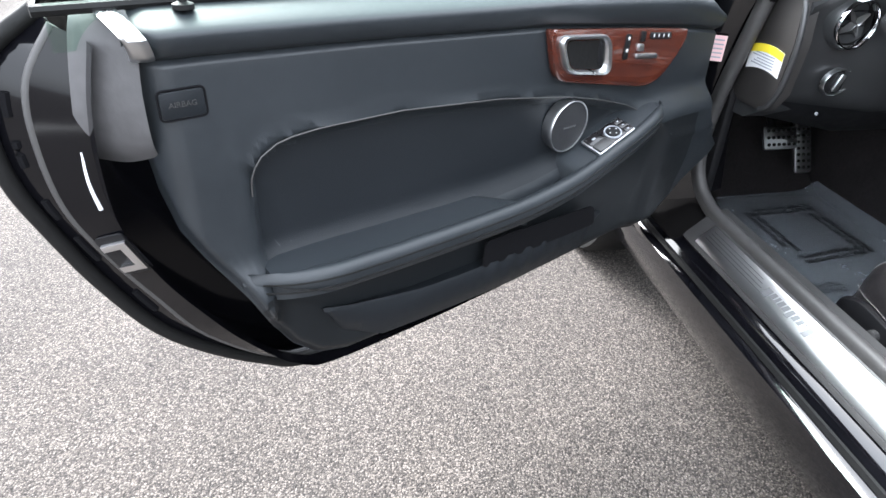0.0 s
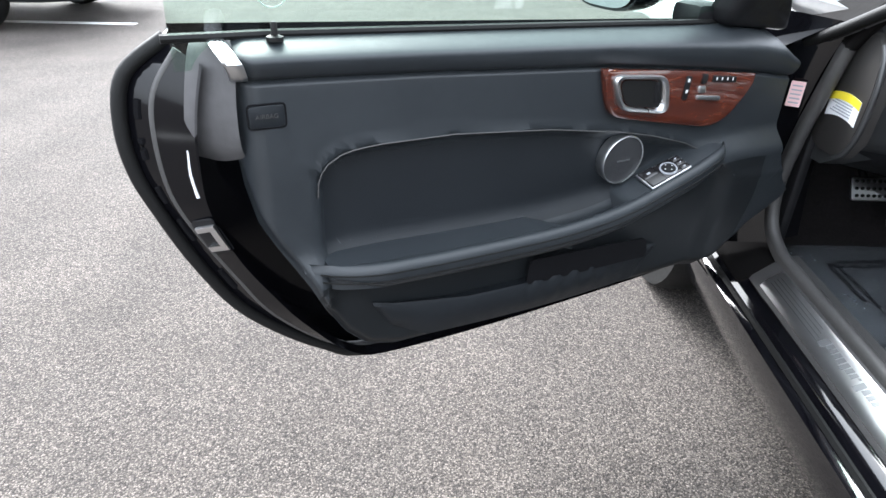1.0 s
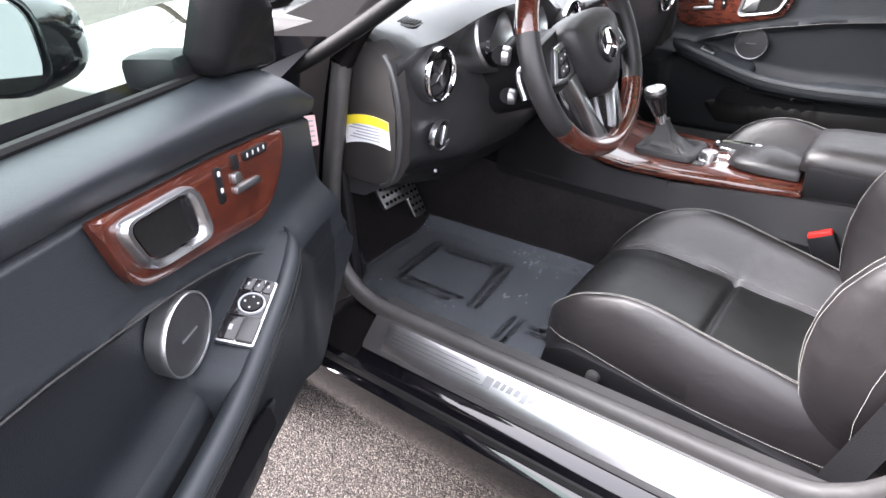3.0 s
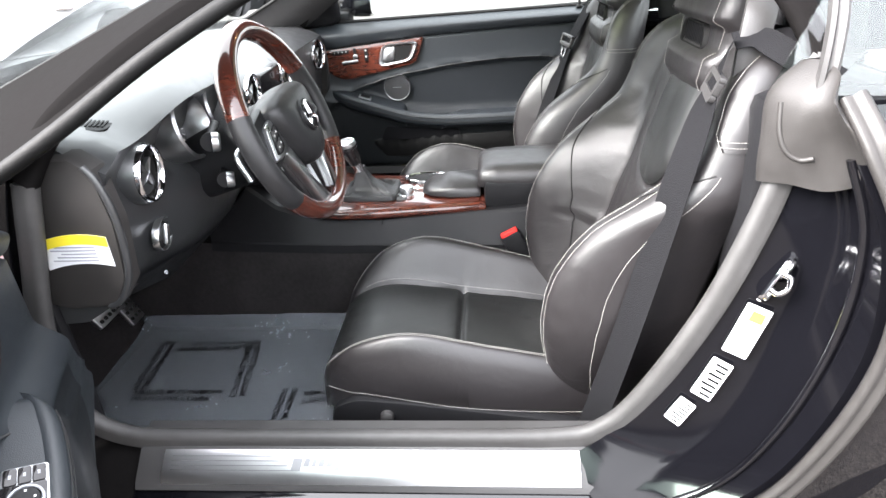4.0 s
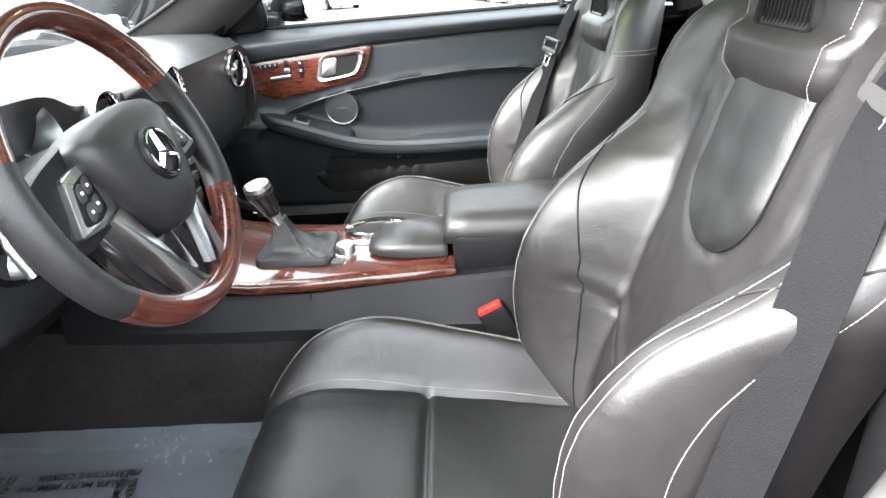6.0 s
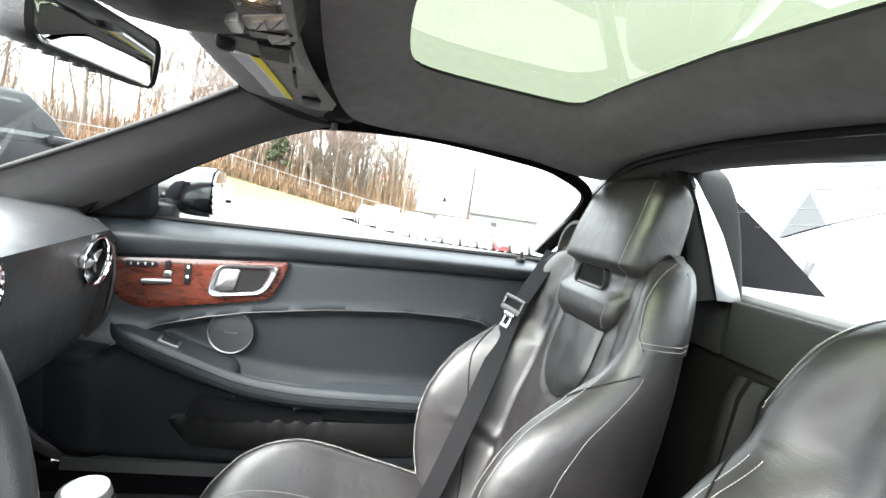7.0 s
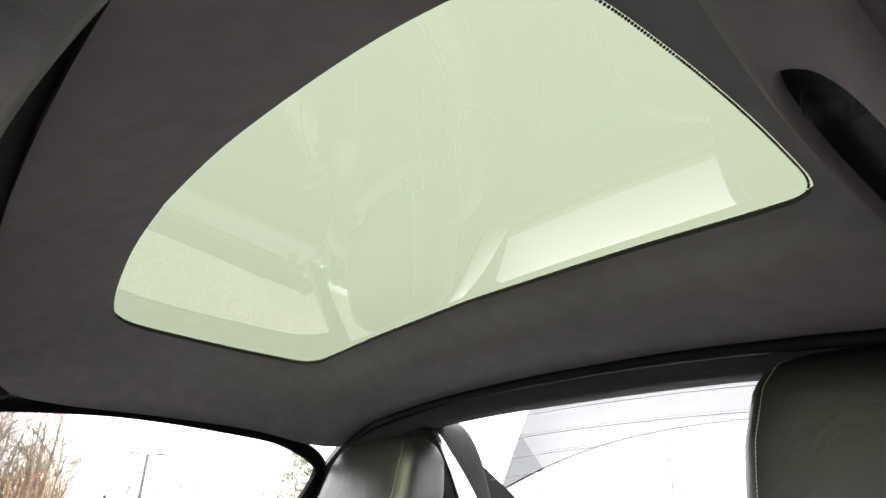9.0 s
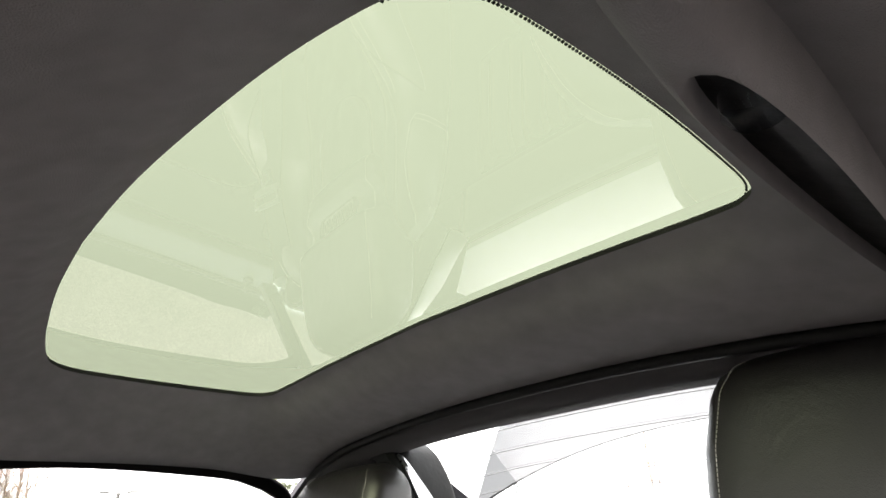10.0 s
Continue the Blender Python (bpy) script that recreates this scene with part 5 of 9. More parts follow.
    for dz in (-0.011, -0.024):
        bm = bmesh.new()
        tube(bm, [V(u, curve(NU, NN, u) - (0.0002 if dz < -0.02 else 0.0), curve(U_ARM, Z_ARM, u) + dz) for u in np.linspace(0.19, 0.985, 60)], 0.0013, 5, steps=0)
        part("arm_seam", bm, RUBBER_AND_SHADE, arm)
    # recess for pulling the door shut, its shade painted as a black plate; map pocket
    bm = bmesh.new()
    pm = FM(0.47, 0.555, 0.036)
    fxs = [(fx * (u - 0.47), z - 0.555) for u, z in (((0.335, 0.528), (0.612, 0.542), (0.615, 0.49), (0.325, 0.485)) if s > 0 else ((0.34, 0.568), (0.60, 0.550), (0.60, 0.522), (0.32, 0.520)))]
    plate(bm, rounded(fxs, 0.012), pm, 0.004, 0.0)
    part("pull_recess_shade", bm, VOID, d, "black plate painting the shade of a pocket under the arm rest")
    bm = bmesh.new()
    loops = []
    for k, u in enumerate(np.linspace(0.29, 0.90, 80)):
        zt = (lerp([0.29, 0.33, 0.6, 0.736, 0.86, 0.9], [0.497, 0.496, 0.493, 0.492, 0.505, 0.514], u) if s > 0 else lerp([0.29, 0.33, 0.6, 0.86, 0.9], [0.512, 0.523, 0.528, 0.532, 0.53], u)) + 0.0010 * math.sin(u * 150) * (1 if u < 0.62 else 0.15)
        zb = lerp([0.29, 0.33, 0.80, 0.87, 0.90], [0.47, 0.415, 0.415, 0.455, 0.508] if s > 0 else [0.49, 0.446, 0.446, 0.47, 0.515], u)
        bulge = 0.022 * math.sin(math.pi * min(1, max(0, (u - 0.27) / 0.66)))
        puck = 0.003 * math.sin(u * 150 + 1) * (1 if u < 0.62 else 0.1)
        n0 = trim_depth(u, 0.49)
        loops.append([V(u, n0 - 0.01, zt - 0.004), V(u, n0 + bulge + puck, zt - 0.002), V(u, n0 + bulge + 0.004 + puck, zt + 0.002), V(u, n0 + bulge + 0.007 + puck, zt - 0.004), V(u, n0 + bulge * 1.1 + 0.004, (zt + zb) / 2), V(u, n0 + bulge * 0.5, zb + 0.006), V(u, n0 - 0.006, zb)])
    loft(bm, loops, closed=False)
    # the passenger pocket's shade is put into a blacker colour
    part("map_pocket", bm, VINYL_INSERT if s > 0 else RUBBER_AND_SHADE, d, "black gathered cloth map pocket")
    bm = bmesh.new()
    stitchy = [V(u, trim_depth(u, 0.545) + 0.001, lerp([0.62, 0.73, 0.845, 0.872, 0.889], [0.540, 0.543, 0.553, 0.550, 0.540], u)) for u in np.linspace(0.62, 0.889, 30)]
    tube(bm, stitchy, 0.0010, 5, steps=0)
    part("lower_seam", bm, RUBBER_AND_SHADE, d)

    # wood panel, bezel and switches
    wm = FM(0.31, 0.80, 0.006)

    def curved(bm2, off):
        for v in bm2.verts:
            v.co.y += s * (trim_depth(v.co.x, 0.80) - trim_depth(0.31, 0.80) + off)
    bm = bmesh.new()
    lu = [0.124, 0.138, 0.158, 0.177, 0.201, 0.23, 0.263, 0.36, 0.440, 0.460, 0.472, 0.488]
    lz = [0.824, 0.793, 0.762, 0.745, 0.736, 0.735, 0.740, 0.758, 0.774, 0.785, 0.806, 0.855]
    loops = []
    for u in np.linspace(0.124, 0.488, 61):
        z0, z1 = curve(lu, lz, u), lerp([0.124, 0.488], [0.828, 0.8595], u)
        n = trim_depth(u, 0.80) + 0.006
        e = 0.0015 if u in (0.124, 0.488) else 0.0065
        zz = np.linspace(z0, z1, 12)
        loops.append([V(u, n - 0.004, z0)] + [V(u, n + e - 0.0025 * (i in (0, 11)), z) for i, z in enumerate(zz)] + [V(u, n - 0.004, z1)])
    loft(bm, loops)
    wood = part("wood_panel", bm, WOOD, d, "red-brown burr walnut panel, lacquered")
    bz = [(0.328, 0.770), (0.447, 0.788), (0.475, 0.851), (0.345, 0.840)]
    bm = bmesh.new()
    o = rounded([(fx * (u - 0.31), z - 0.80) for u, z in bz], 0.024, 6)
    cx, cz = sum(p[0] for p in o) / len(o), sum(p[1] for p in o) / len(o)

    def ring_at(k, h):
        return [wm @ Vector((cx + (p[0] - cx) * k, cz + (p[1] - cz) * k, h)) for p in o]
    loft(bm, [ring_at(1.0, 0.005), ring_at(1.0, 0.012), ring_at(0.95, 0.016), ring_at(0.84, 0.0145), ring_at(0.76, 0.008), ring_at(0.70, -0.006)], True, False)
    curved(bm, 0.0)
    part("handle_bezel", bm, SATIN, wood, "satin silver handle bezel")
    bm = bmesh.new()
    loft(bm, [ring_at(0.72, -0.004), ring_at(0.6, -0.006), ring_at(0.3, -0.006)])
    curved(bm, 0.013)
    part("handle_cup", bm, RUBBER_AND_SHADE, wood, "dark hollow behind the handle")
    bm = bmesh.new()
    hx = [(0.352, 0.790), (0.368, 0.792), (0.374, 0.832), (0.360, 0.830)] if s > 0 else [(0.340, 0.782), (0.385, 0.789), (0.395, 0.835), (0.352, 0.832)]
    plate(bm, rounded([(fx * (u - 0.31), z - 0.80) for u, z in hx], 0.008), wm, 0.012, 0.004)
    curved(bm, 0.0)
    part("door_handle", bm, SATIN if s < 0 else PLASTIC, wood, "silver release lever" if s < 0 else "black release lever")

    def key(pts, h, mat_, label_="", nm="seat_switch"):
        bm2 = bmesh.new()
        plate(bm2, rounded([(fx * (u - 0.31), z - 0.80) for u, z in pts], 0.003, 2), wm, h, 0.0015)
        curved(bm2, 0.0)
        part(nm, bm2, mat_, wood, label_)
    key([(0.285, 0.790), (0.298, 0.792), (0.297, 0.835), (0.284, 0.833)], 0.009, PLASTIC, "black seat heater switches")
    for z in (0.803, 0.823):
        key([(0.288, z), (0.294, z), (0.294, z + 0.007), (0.288, z + 0.007)], 0.0100, PRINT_WHITE, "", "switch_mark")
    key([(0.245, 0.800), (0.262, 0.802), (0.261, 0.815), (0.247, 0.814)], 0.011, SATIN, "silver seat adjuster keys")
    key([(0.205, 0.784), (0.262, 0.789), (0.262, 0.798), (0.206, 0.793)], 0.011, SATIN, "silver seat adjuster keys")
    key([(0.247, 0.817), (0.258, 0.818), (0.257, 0.836), (0.247, 0.835)], 0.011, PLASTIC)
    key([(0.175, 0.815), (0.232, 0.820), (0.232, 0.831), (0.176, 0.827)], 0.009, PLASTIC, "memory keys")
    for k in range(4):
        u = 0.183 + 0.013 * k
        key([(u, 0.8195 + 0.0009 * k), (u + 0.0035, 0.8195 + 0.0009 * k), (u + 0.0035, 0.826 + 0.0009 * k), (u, 0.826 + 0.0009 * k)], 0.0100, PRINT_WHITE, "", "switch_mark")

    # loudspeaker
    su, sz = (0.406, 0.690) if s > 0 else (0.386, 0.696)
    sm = FM(su, sz, trim_depth(su, sz) + (0.016 if s > 0 else 0.006), -0.06)
    bm = bmesh.new()
    lathe(bm, [(0.045, -0.014), (0.0470, 0.003), (0.0470, 0.008), (0.0460, 0.0095), (0.0445, 0.009), (0.044, 0.006)], sm, 44, False)
    sp = part("loudspeaker", bm, SATIN, d, "round loudspeaker with a silver ring")
    bm = bmesh.new()
    lathe(bm, [(0.0448, 0.004), (0.0442, 0.0075), (0.03, 0.0088), (0.0, 0.0092)], sm, 40, False)
    part("speaker_grille", bm, GRILLE, sp, "dark perforated grille")
    bm = bmesh.new()
    plate(bm, [(-0.015, -0.0016), (0.015, -0.0016), (0.015, 0.0012), (-0.015, 0.0012)], sm, 0.0098)
    part("speaker_badge", bm, SATIN, sp)

    # window switches
    if s > 0:
        am = axes(V(0.318, 0.030, 0.6590), (-0.955, 0, 0.30), (0.0, -1, 0.24))
        bm = bmesh.new()
        plate(bm, rounded([(-0.049, -0.023), (0.049, -0.021), (0.049, 0.020), (-0.049, 0.024)], 0.004), am, 0.0050, 0.001)
        sw = part("window_switches", bm, SATIN, arm, "window and mirror switch plate with a bright edge")
        for k, (x, y, w, h) in enumerate(((-0.046, 0.000, 0.034, 0.021), (-0.046, -0.0205, 0.034, 0.020), (-0.011, -0.0195, 0.038, 0.0395), (0.028, -0.0185, 0.019, 0.0118), (0.028, -0.0062, 0.019, 0.0118), (0.028, 0.0062, 0.019, 0.0118))):
            bm = bmesh.new()
            plate(bm, rounded([(x, y), (x + w, y), (x + w, y + h), (x, y + h)], 0.002, 2), am, 0.0072 if k != 1 else 0.0095, 0.001)
            part("switch_key", bm, SCREEN if k != 1 else PLASTIC_GREY, sw)
            if k not in (1, 2):
                bm = bmesh.new()
                plate(bm, [(x + w * 0.38, y + h * 0.4), (x + w * 0.62, y + h * 0.4), (x + w * 0.62, y + h * 0.6), (x + w * 0.38, y + h * 0.6)], am, 0.0075)
                part("switch_mark", bm, GREY_INK, sw)
        bm = bmesh.new()
        lathe(bm, [(0.0165, 0.008), (0.016, 0.0105), (0.014, 0.0105), (0.0135, 0.009)], am @ Matrix.Translation((0.0075, -0.002, 0)), 30, False)
        part("mirror_dial_ring", bm, GREY_INK, sw)
        bm = bmesh.new()
        lathe(bm, [(0.0125, 0.008), (0.012, 0.0115), (0.0, 0.012)], am @ Matrix.Translation((0.0075, -0.002, 0)), 24, False)
        part("mirror_dial", bm, PLASTIC, sw)
        for k in range(4):
            bm = bmesh.new()
            a = k * math.pi / 2
            rbox(bm, (-0.0010, -0.0010, 0.0118), (0.0010, 0.0010, 0.0126), 0, 1, am @ Matrix.Translation((0.0075 + 0.008 * math.cos(a), -0.002 + 0.008 * math.sin(a), 0)))
            part("switch_mark", bm, PRINT_WHITE, sw)
    else:
        am = axes(V(0.275, 0.034, 0.670), (0.955, 0, -0.30), (0.0, 1, 0.2))
        bm = bmesh.new()
        plate(bm, rounded([(-0.022, -0.012), (0.022, -0.012), (0.022, 0.012), (-0.022, 0.012)], 0.003), am, 0.006, 0.001)
        sw = part("window_switch", bm, SATIN, arm, "single window switch")
        bm = bmesh.new()
        plate(bm, rounded([(-0.016, -0.008), (0.016, -0.008), (0.016, 0.008), (-0.016, 0.008)], 0.003), am, 0.010, 0.001)
        part("switch_key", bm, PLASTIC, sw)

    # airbag badge
    bm = bmesh.new()
    bmx = FM(1.033, 0.837, trim_depth(1.033, 0.837) - 0.001)
    plate(bm, rounded([(-0.023, -0.0145), (0.023, -0.0145), (0.023, 0.0145), (-0.023, 0.0145)], 0.005), bmx, 0.0025, 0.001)
    ab = part("airbag_badge", bm, VINYL_INSERT, d, "small square badge with embossed letters")
    bm = bmesh.new()
    tube(bm, [bmx @ Vector((a, b, 0.0012)) for a, b in rounded([(-0.0245, -0.016), (0.0245, -0.016), (0.0245, 0.016), (-0.0245, 0.016)], 0.006)], 0.0013, 5, closed=True, steps=0, up=(0, 1, 0))
    part("badge_groove", bm, VOID, ab)
    if s > 0:
        cu = bpy.data.curves.new("airbag_text", "FONT")
        cu.body, cu.size, cu.align_x, cu.align_y, cu.extrude = "AIRBAG", 0.0085, "CENTER", "CENTER", 0.0003
        tx = new("airbag_text", cu)
        tx.data.materials.append(PLASTIC_GREY)
        tx.parent = ab
        tx.matrix_local = bmx @ Matrix.Translation((0, 0, 0.003))
    # bright finisher at the rear top and lock pin
    bm = bmesh.new()
    loops = []
    for z in np.linspace(0.8835, 0.929, 14):
        n = trim_depth(1.04, z) + 0.003
        b = lerp([0.8835, 0.905, 0.929], [0.0, 0.006, 0.018], z)
        loops.append([V(1.050 + b, n - 0.006, z), V(1.051 + b, n, z), V(1.058 + b, n + 0.0015, z), V(1.068 + b, n - 0.001, z), V(1.072 + b, n - 0.007, z), V(1.071 + b, n - 0.016, z)])
    loft(bm, loops)
    part("end_finisher", bm, SATIN, d, "silver end finisher")
    bm = bmesh.new()
    pin = Matrix.Translation(V(1.008, -0.022, lerp(U_TOP, Z_TOP, 1.008)))
    lathe(bm, [(0.011, -0.004), (0.011, 0.001), (0.006, 0.003), (0.0042, 0.003), (0.0045, 0.016), (0.003, 0.019), (0.0, 0.019)], pin, 16, False)
    part("lock_pin", bm, RUBBER_AND_SHADE, d)
    # belt seal and glass
    bm = bmesh.new()
    tube(bm, [V(u, -0.042, lerp(U_TOP, Z_TOP, u) + 0.001) for u in np.linspace(0.10, 1.14, 16)], 0.006, 8, steps=0)
    part("belt_seal", bm, RUBBER_AND_SHADE, d)
    bm = bmesh.new()
    loops = []
    for u in np.linspace(0.13, 1.13, 26):
        zt = lerp([0.13, 0.25, 0.45, 0.66, 0.85, 1.0, 1.09, 1.13], [0.93, 1.02, 1.10, 1.145, 1.15, 1.14, 1.11, 1.05], u)
        lean = lerp([0, 1], [0, 1], 1)
        loops.append([V(u, -0.05 + 0.45 * max(0, z - 0.91), z) for z in np.linspace(0.89, zt, 6)])
    loft(bm, loops, closed=False)
    g = part("door_glass", bm, GLASS_DOOR if s > 0 else GLASS_CLEAR, d, "raised green-tinted door window")
    g.visible_shadow = False
    if s > 0:
        gm = axes(V(1.06, -0.047, 0.985), (-1, 0, 0), (0, 0.41, 0.91))
        for k, (w, y) in enumerate(((0.012, 0.012), (0.018, 0.004), (0.020, -0.002), (0.018, -0.007), (0.014, -0.012))):
            bm = bmesh.new()
            plate(bm, [(-w / 2, y), (w / 2, y), (w / 2, y + 0.0022), (-w / 2, y + 0.0022)], gm, 0.0006)
            part("glass_mark", bm, PLASTIC_GREY, g)
        bm = bmesh.new()
        lathe(bm, [(0.0195, 0.0), (0.0195, 0.0006), (0.018, 0.0006), (0.018, 0.0)], gm @ Matrix.Translation((0.060, -0.008, 0)), 36, False)
        part("glass_stamp", bm, PRINT_WHITE, g, "round white stamp on the glass")
        for k in range(3):
            bm = bmesh.new()
            lathe(bm, [(0.0055, 0.0), (0.0055, 0.0006), (0.0038, 0.0006), (0.0038, 0.0)], gm @ Matrix.Translation((0.049 + 0.011 * k, -0.003, 0)), 18, False)
            part("stamp_mark", bm, PRINT_WHITE, g)
    # triangular cover and mirror at the front of the window
    bm = bmesh.new()
    tri = rounded([(0.012, 0.893), (0.208, 0.912), (0.205, 1.025), (0.165, 1.03), (0.09, 0.985), (0.04, 0.940)], 0.03, 4)
    cu_, cz_ = 0.12, 0.955
    loft(bm, [[V(cu_ + (u - cu_) * k, n + 0.38 * max(0, z - 0.91), cz_ + (z - cz_) * k) for u, z in tri] for k, n in ((1.0, -0.058), (1.0, -0.022), (0.93, -0.010), (0.78, -0.004), (0.4, -0.001))])
    part("mirror_sail", bm, PLASTIC, d, "black triangular mirror cover")
    bm = bmesh.new()
    hc = V(0.305, -0.140, 0.978) if s < 0 else V(0.315, -0.215, 0.972)
    loops = []
    for k in range(12):
        t = k / 11
        w = math.sqrt(max(0, 1 - (t * 0.96) ** 2.6))
        c = hc + V(-0.135 * t, -0.012 * t, -0.006 * t)
        loops.append([c + V(0, 0.090 * w * math.copysign(abs(math.cos(a)) ** 0.6, math.cos(a)), 0.056 * w * math.copysign(abs(math.sin(a)) ** 0.6, math.sin(a))) for a in np.linspace(0, 2 * math.pi, 32, endpoint=False)])
    loft(bm, loops, True, True)
    mh = part("mirror_housing", bm, PAINT, d, "glossy black door mirror housing")
    bm = bmesh.new()
    mo = [hc + V(0.003, 0.084 * math.copysign(abs(math.cos(a)) ** 0.6, math.cos(a)), 0.050 * math.copysign(abs(math.sin(a)) ** 0.6, math.sin(a))) for a in np.linspace(0, 2 * math.pi, 32, endpoint=False)]
    loft(bm, [mo, [p + V(0.003, 0, 0) for p in mo]])
    part("mirror_glass", bm, MIRROR, mh, "door mirror glass")
    bm = bmesh.new()
    rbox(bm, (0.17, min(s * -0.11, s * -0.04), 0.905), (0.24, max(s * -0.11, s * -0.04), 0.945), 0.012)
    part("mirror_stalk", bm, PLASTIC, mh)
    return d


DOOR_L = Matrix(((-0.8712, 0.4909, 0, -0.8054), (-0.4909, -0.8712, 0, 1.0746), (0, 0, 1, 0), (0, 0, 0, 1))) @ Matrix.Rotation(radians(-1.35), 4, "Y")
DOOR_R = Matrix(((0, 1, 0, 0.683), (-1, 0, 0, 1.14), (0, 0, 1, 0), (0, 0, 0, 1)))
make_door("driver_door", DOOR_L, 1, "black leather-trimmed driver's door, standing open")
make_door("passenger_door", DOOR_R, -1, "black leather-trimmed passenger door, closed")


# ---- seats ----
def make_seat(label, lean=0.0, broad=0.0):
    """A sports seat with its middle at x = 0, facing forwards; lean tilts the back further away."""
    seat = thing("car_seat", (0, 0, 0), label, "car seat", "seats of the roadster")
    # cushion: sections from back to front
    bm = bmesh.new()
    loops = []
    for t in sorted(list(np.linspace(0, 1, 34)) + list(np.linspace(0.485, 0.558, 13))):
        y = lerp([0, 1], [0.20, 0.785], t)
        w = curve([0, 0.25, 0.6, 0.85, 0.95, 1], [0.198, 0.214, 0.224, 0.212, 0.178, 0.125], t)
        mid = curve([0, 0.2, 0.5, 0.8, 0.92, 0.97, 1], [0.385, 0.392, 0.412, 0.440, 0.428, 0.405, 0.365], t)
        bol = curve([0, 0.15, 0.4, 0.65, 0.85, 0.95, 1], [0.040, 0.062, 0.085, 0.095, 0.052, 0.012, 0.0], t)
        seam = 0.009 * math.exp(-((y - 0.505) / 0.006) ** 2) - 0.004 * math.exp(-((y - 0.53) / 0.03) ** 2)
        top = []
        for s in np.linspace(-1, 1, 49):
            a = abs(s)
            z = mid + bol * sstep(0.56, 0.88, a) - 0.075 * max(0, (a - 0.88) / 0.12) ** 2.0
            z -= 0.006 * math.exp(-((a - 0.60) / 0.03) ** 2)
            z += 0.010 * (1 - (a / 0.6) ** 2) * (a < 0.6) * math.sin(math.pi * t)
            if a < 0.6:
                z -= seam
            wob = 0.0030 * noise.noise(Vector((s * 3.1, y * 9, 2.0))) + 0.0012 * noise.noise(Vector((s * 9, y * 26, 7.0)))
            top.append((w * s, y, z + wob))
        side = [(w * 1.0, y, mid - 0.075), (w * 0.97, y, 0.335), (-w * 0.97, y, 0.335), (-w * 1.0, y, mid - 0.075)]
        loops.append(top + side)
    ins = bmesh.new()
    loft(ins, [lp[10:39] for lp in loops], closed=False)
    loft(bm, [lp[38:] + lp[:11] for lp in loops], closed=False)
    for lp in (loops[0], loops[-1]):
        bm.faces.new([bm.verts.new(p) for p in lp])
    cushion = part("cushion_bolster", bm, LEATHER, seat, "black leather cushion sides, creased", angle=80)
    part("cushion", ins, LEATHER_INSERT, seat, "black leather seat cushion with a cross seam", angle=80)
    for sx in (-1, 1):
        bm = bmesh.new()
        stitches(bm, [(sx * abs(lp[39][0]), lp[39][1], lp[39][2] + 0.0012) for lp in loops[2:-3]])
        part("stitching", bm, STITCH, cushion, "pale stitching")
    for sx in (-1, 1):
        for k, (dz, dx) in enumerate(((0.0, 0.0), (0.0, 0.006))):
            bm = bmesh.new()
            pts = []
            for t in np.linspace(0.04, 0.97, 60):
                y = lerp([0, 1], [0.20, 0.785], t)
                w = curve([0, 0.25, 0.6, 0.85, 0.95, 1], [0.198, 0.214, 0.224, 0.212, 0.178, 0.125], t)
                mid = curve([0, 0.2, 0.5, 0.8, 0.92, 0.97, 1], [0.385, 0.392, 0.412, 0.440, 0.428, 0.405, 0.365], t)
                bol = curve([0, 0.15, 0.4, 0.65, 0.85, 0.95, 1], [0.040, 0.062, 0.085, 0.095, 0.052, 0.012, 0.0], t)
                s = 0.870 + dx * 3
                z = mid + bol * sstep(0.56, 0.88, s) - 0.075 * max(0, (s - 0.88) / 0.12) ** 2.0
                pts.append((sx * w * s, y, z + 0.0016))
            stitches(bm, pts)
            part("stitching", bm, STITCH, cushion, "pale double stitching")
        bm = bmesh.new()
        pts = []
        for t in np.linspace(0.02, 0.95, 50):
            y = lerp([0, 1], [0.20, 0.785], t)
            w = curve([0, 0.25, 0.6, 0.85, 0.95, 1], [0.198, 0.214, 0.224, 0.212, 0.178, 0.125], t)
            mid = curve([0, 0.2, 0.5, 0.8, 0.92, 0.97, 1], [0.385, 0.392, 0.412, 0.440, 0.428, 0.405, 0.365], t)
            pts.append((sx * (w * 1.0 + 0.0006), y, mid - lerp([0, 0.85, 1], [0.035, 0.035, 0.02], t)))
        stitches(bm, pts)
        part("stitching", bm, STITCH, cushion, "pale stitching")
    # backrest: sections from the lap up to the shoulders
    ZK = [0.365, 0.43, 0.50, 0.57, 0.65, 0.73, 0.79, 0.83, 0.88, 0.93, 0.965, 0.99, 1.005]
    MIDY = [0.262, 0.250, 0.230, 0.208, 0.186, 0.162, 0.148, 0.139, 0.127, 0.113, 0.100, 0.078, 0.045]
    CREST = [0.300, 0.336, 0.354, 0.360, 0.346, 0.296, 0.226, 0.184, 0.164, 0.146, 0.124, 0.088, 0.045]
    WIDE = [0.195, 0.222, 0.243, 0.254, 0.256, 0.254, 0.250, 0.245, 0.238, 0.224, 0.206, 0.180, 0.130]
    WIDE = [w + broad * sstep(0.68, 0.82, z) for w, z in zip(WIDE, ZK)]
    BACK = [0.165, 0.150, 0.135, 0.120, 0.105, 0.090, 0.080, 0.074, 0.068, 0.060, 0.052, 0.046, 0.040]

    def pad_edge(x, z):
        """Distance outside the U-shaped middle pad, negative inside."""
        return math.hypot(x, min(0.0, z - 0.805)) - 0.083 if z < 0.805 else abs(x) - 0.083

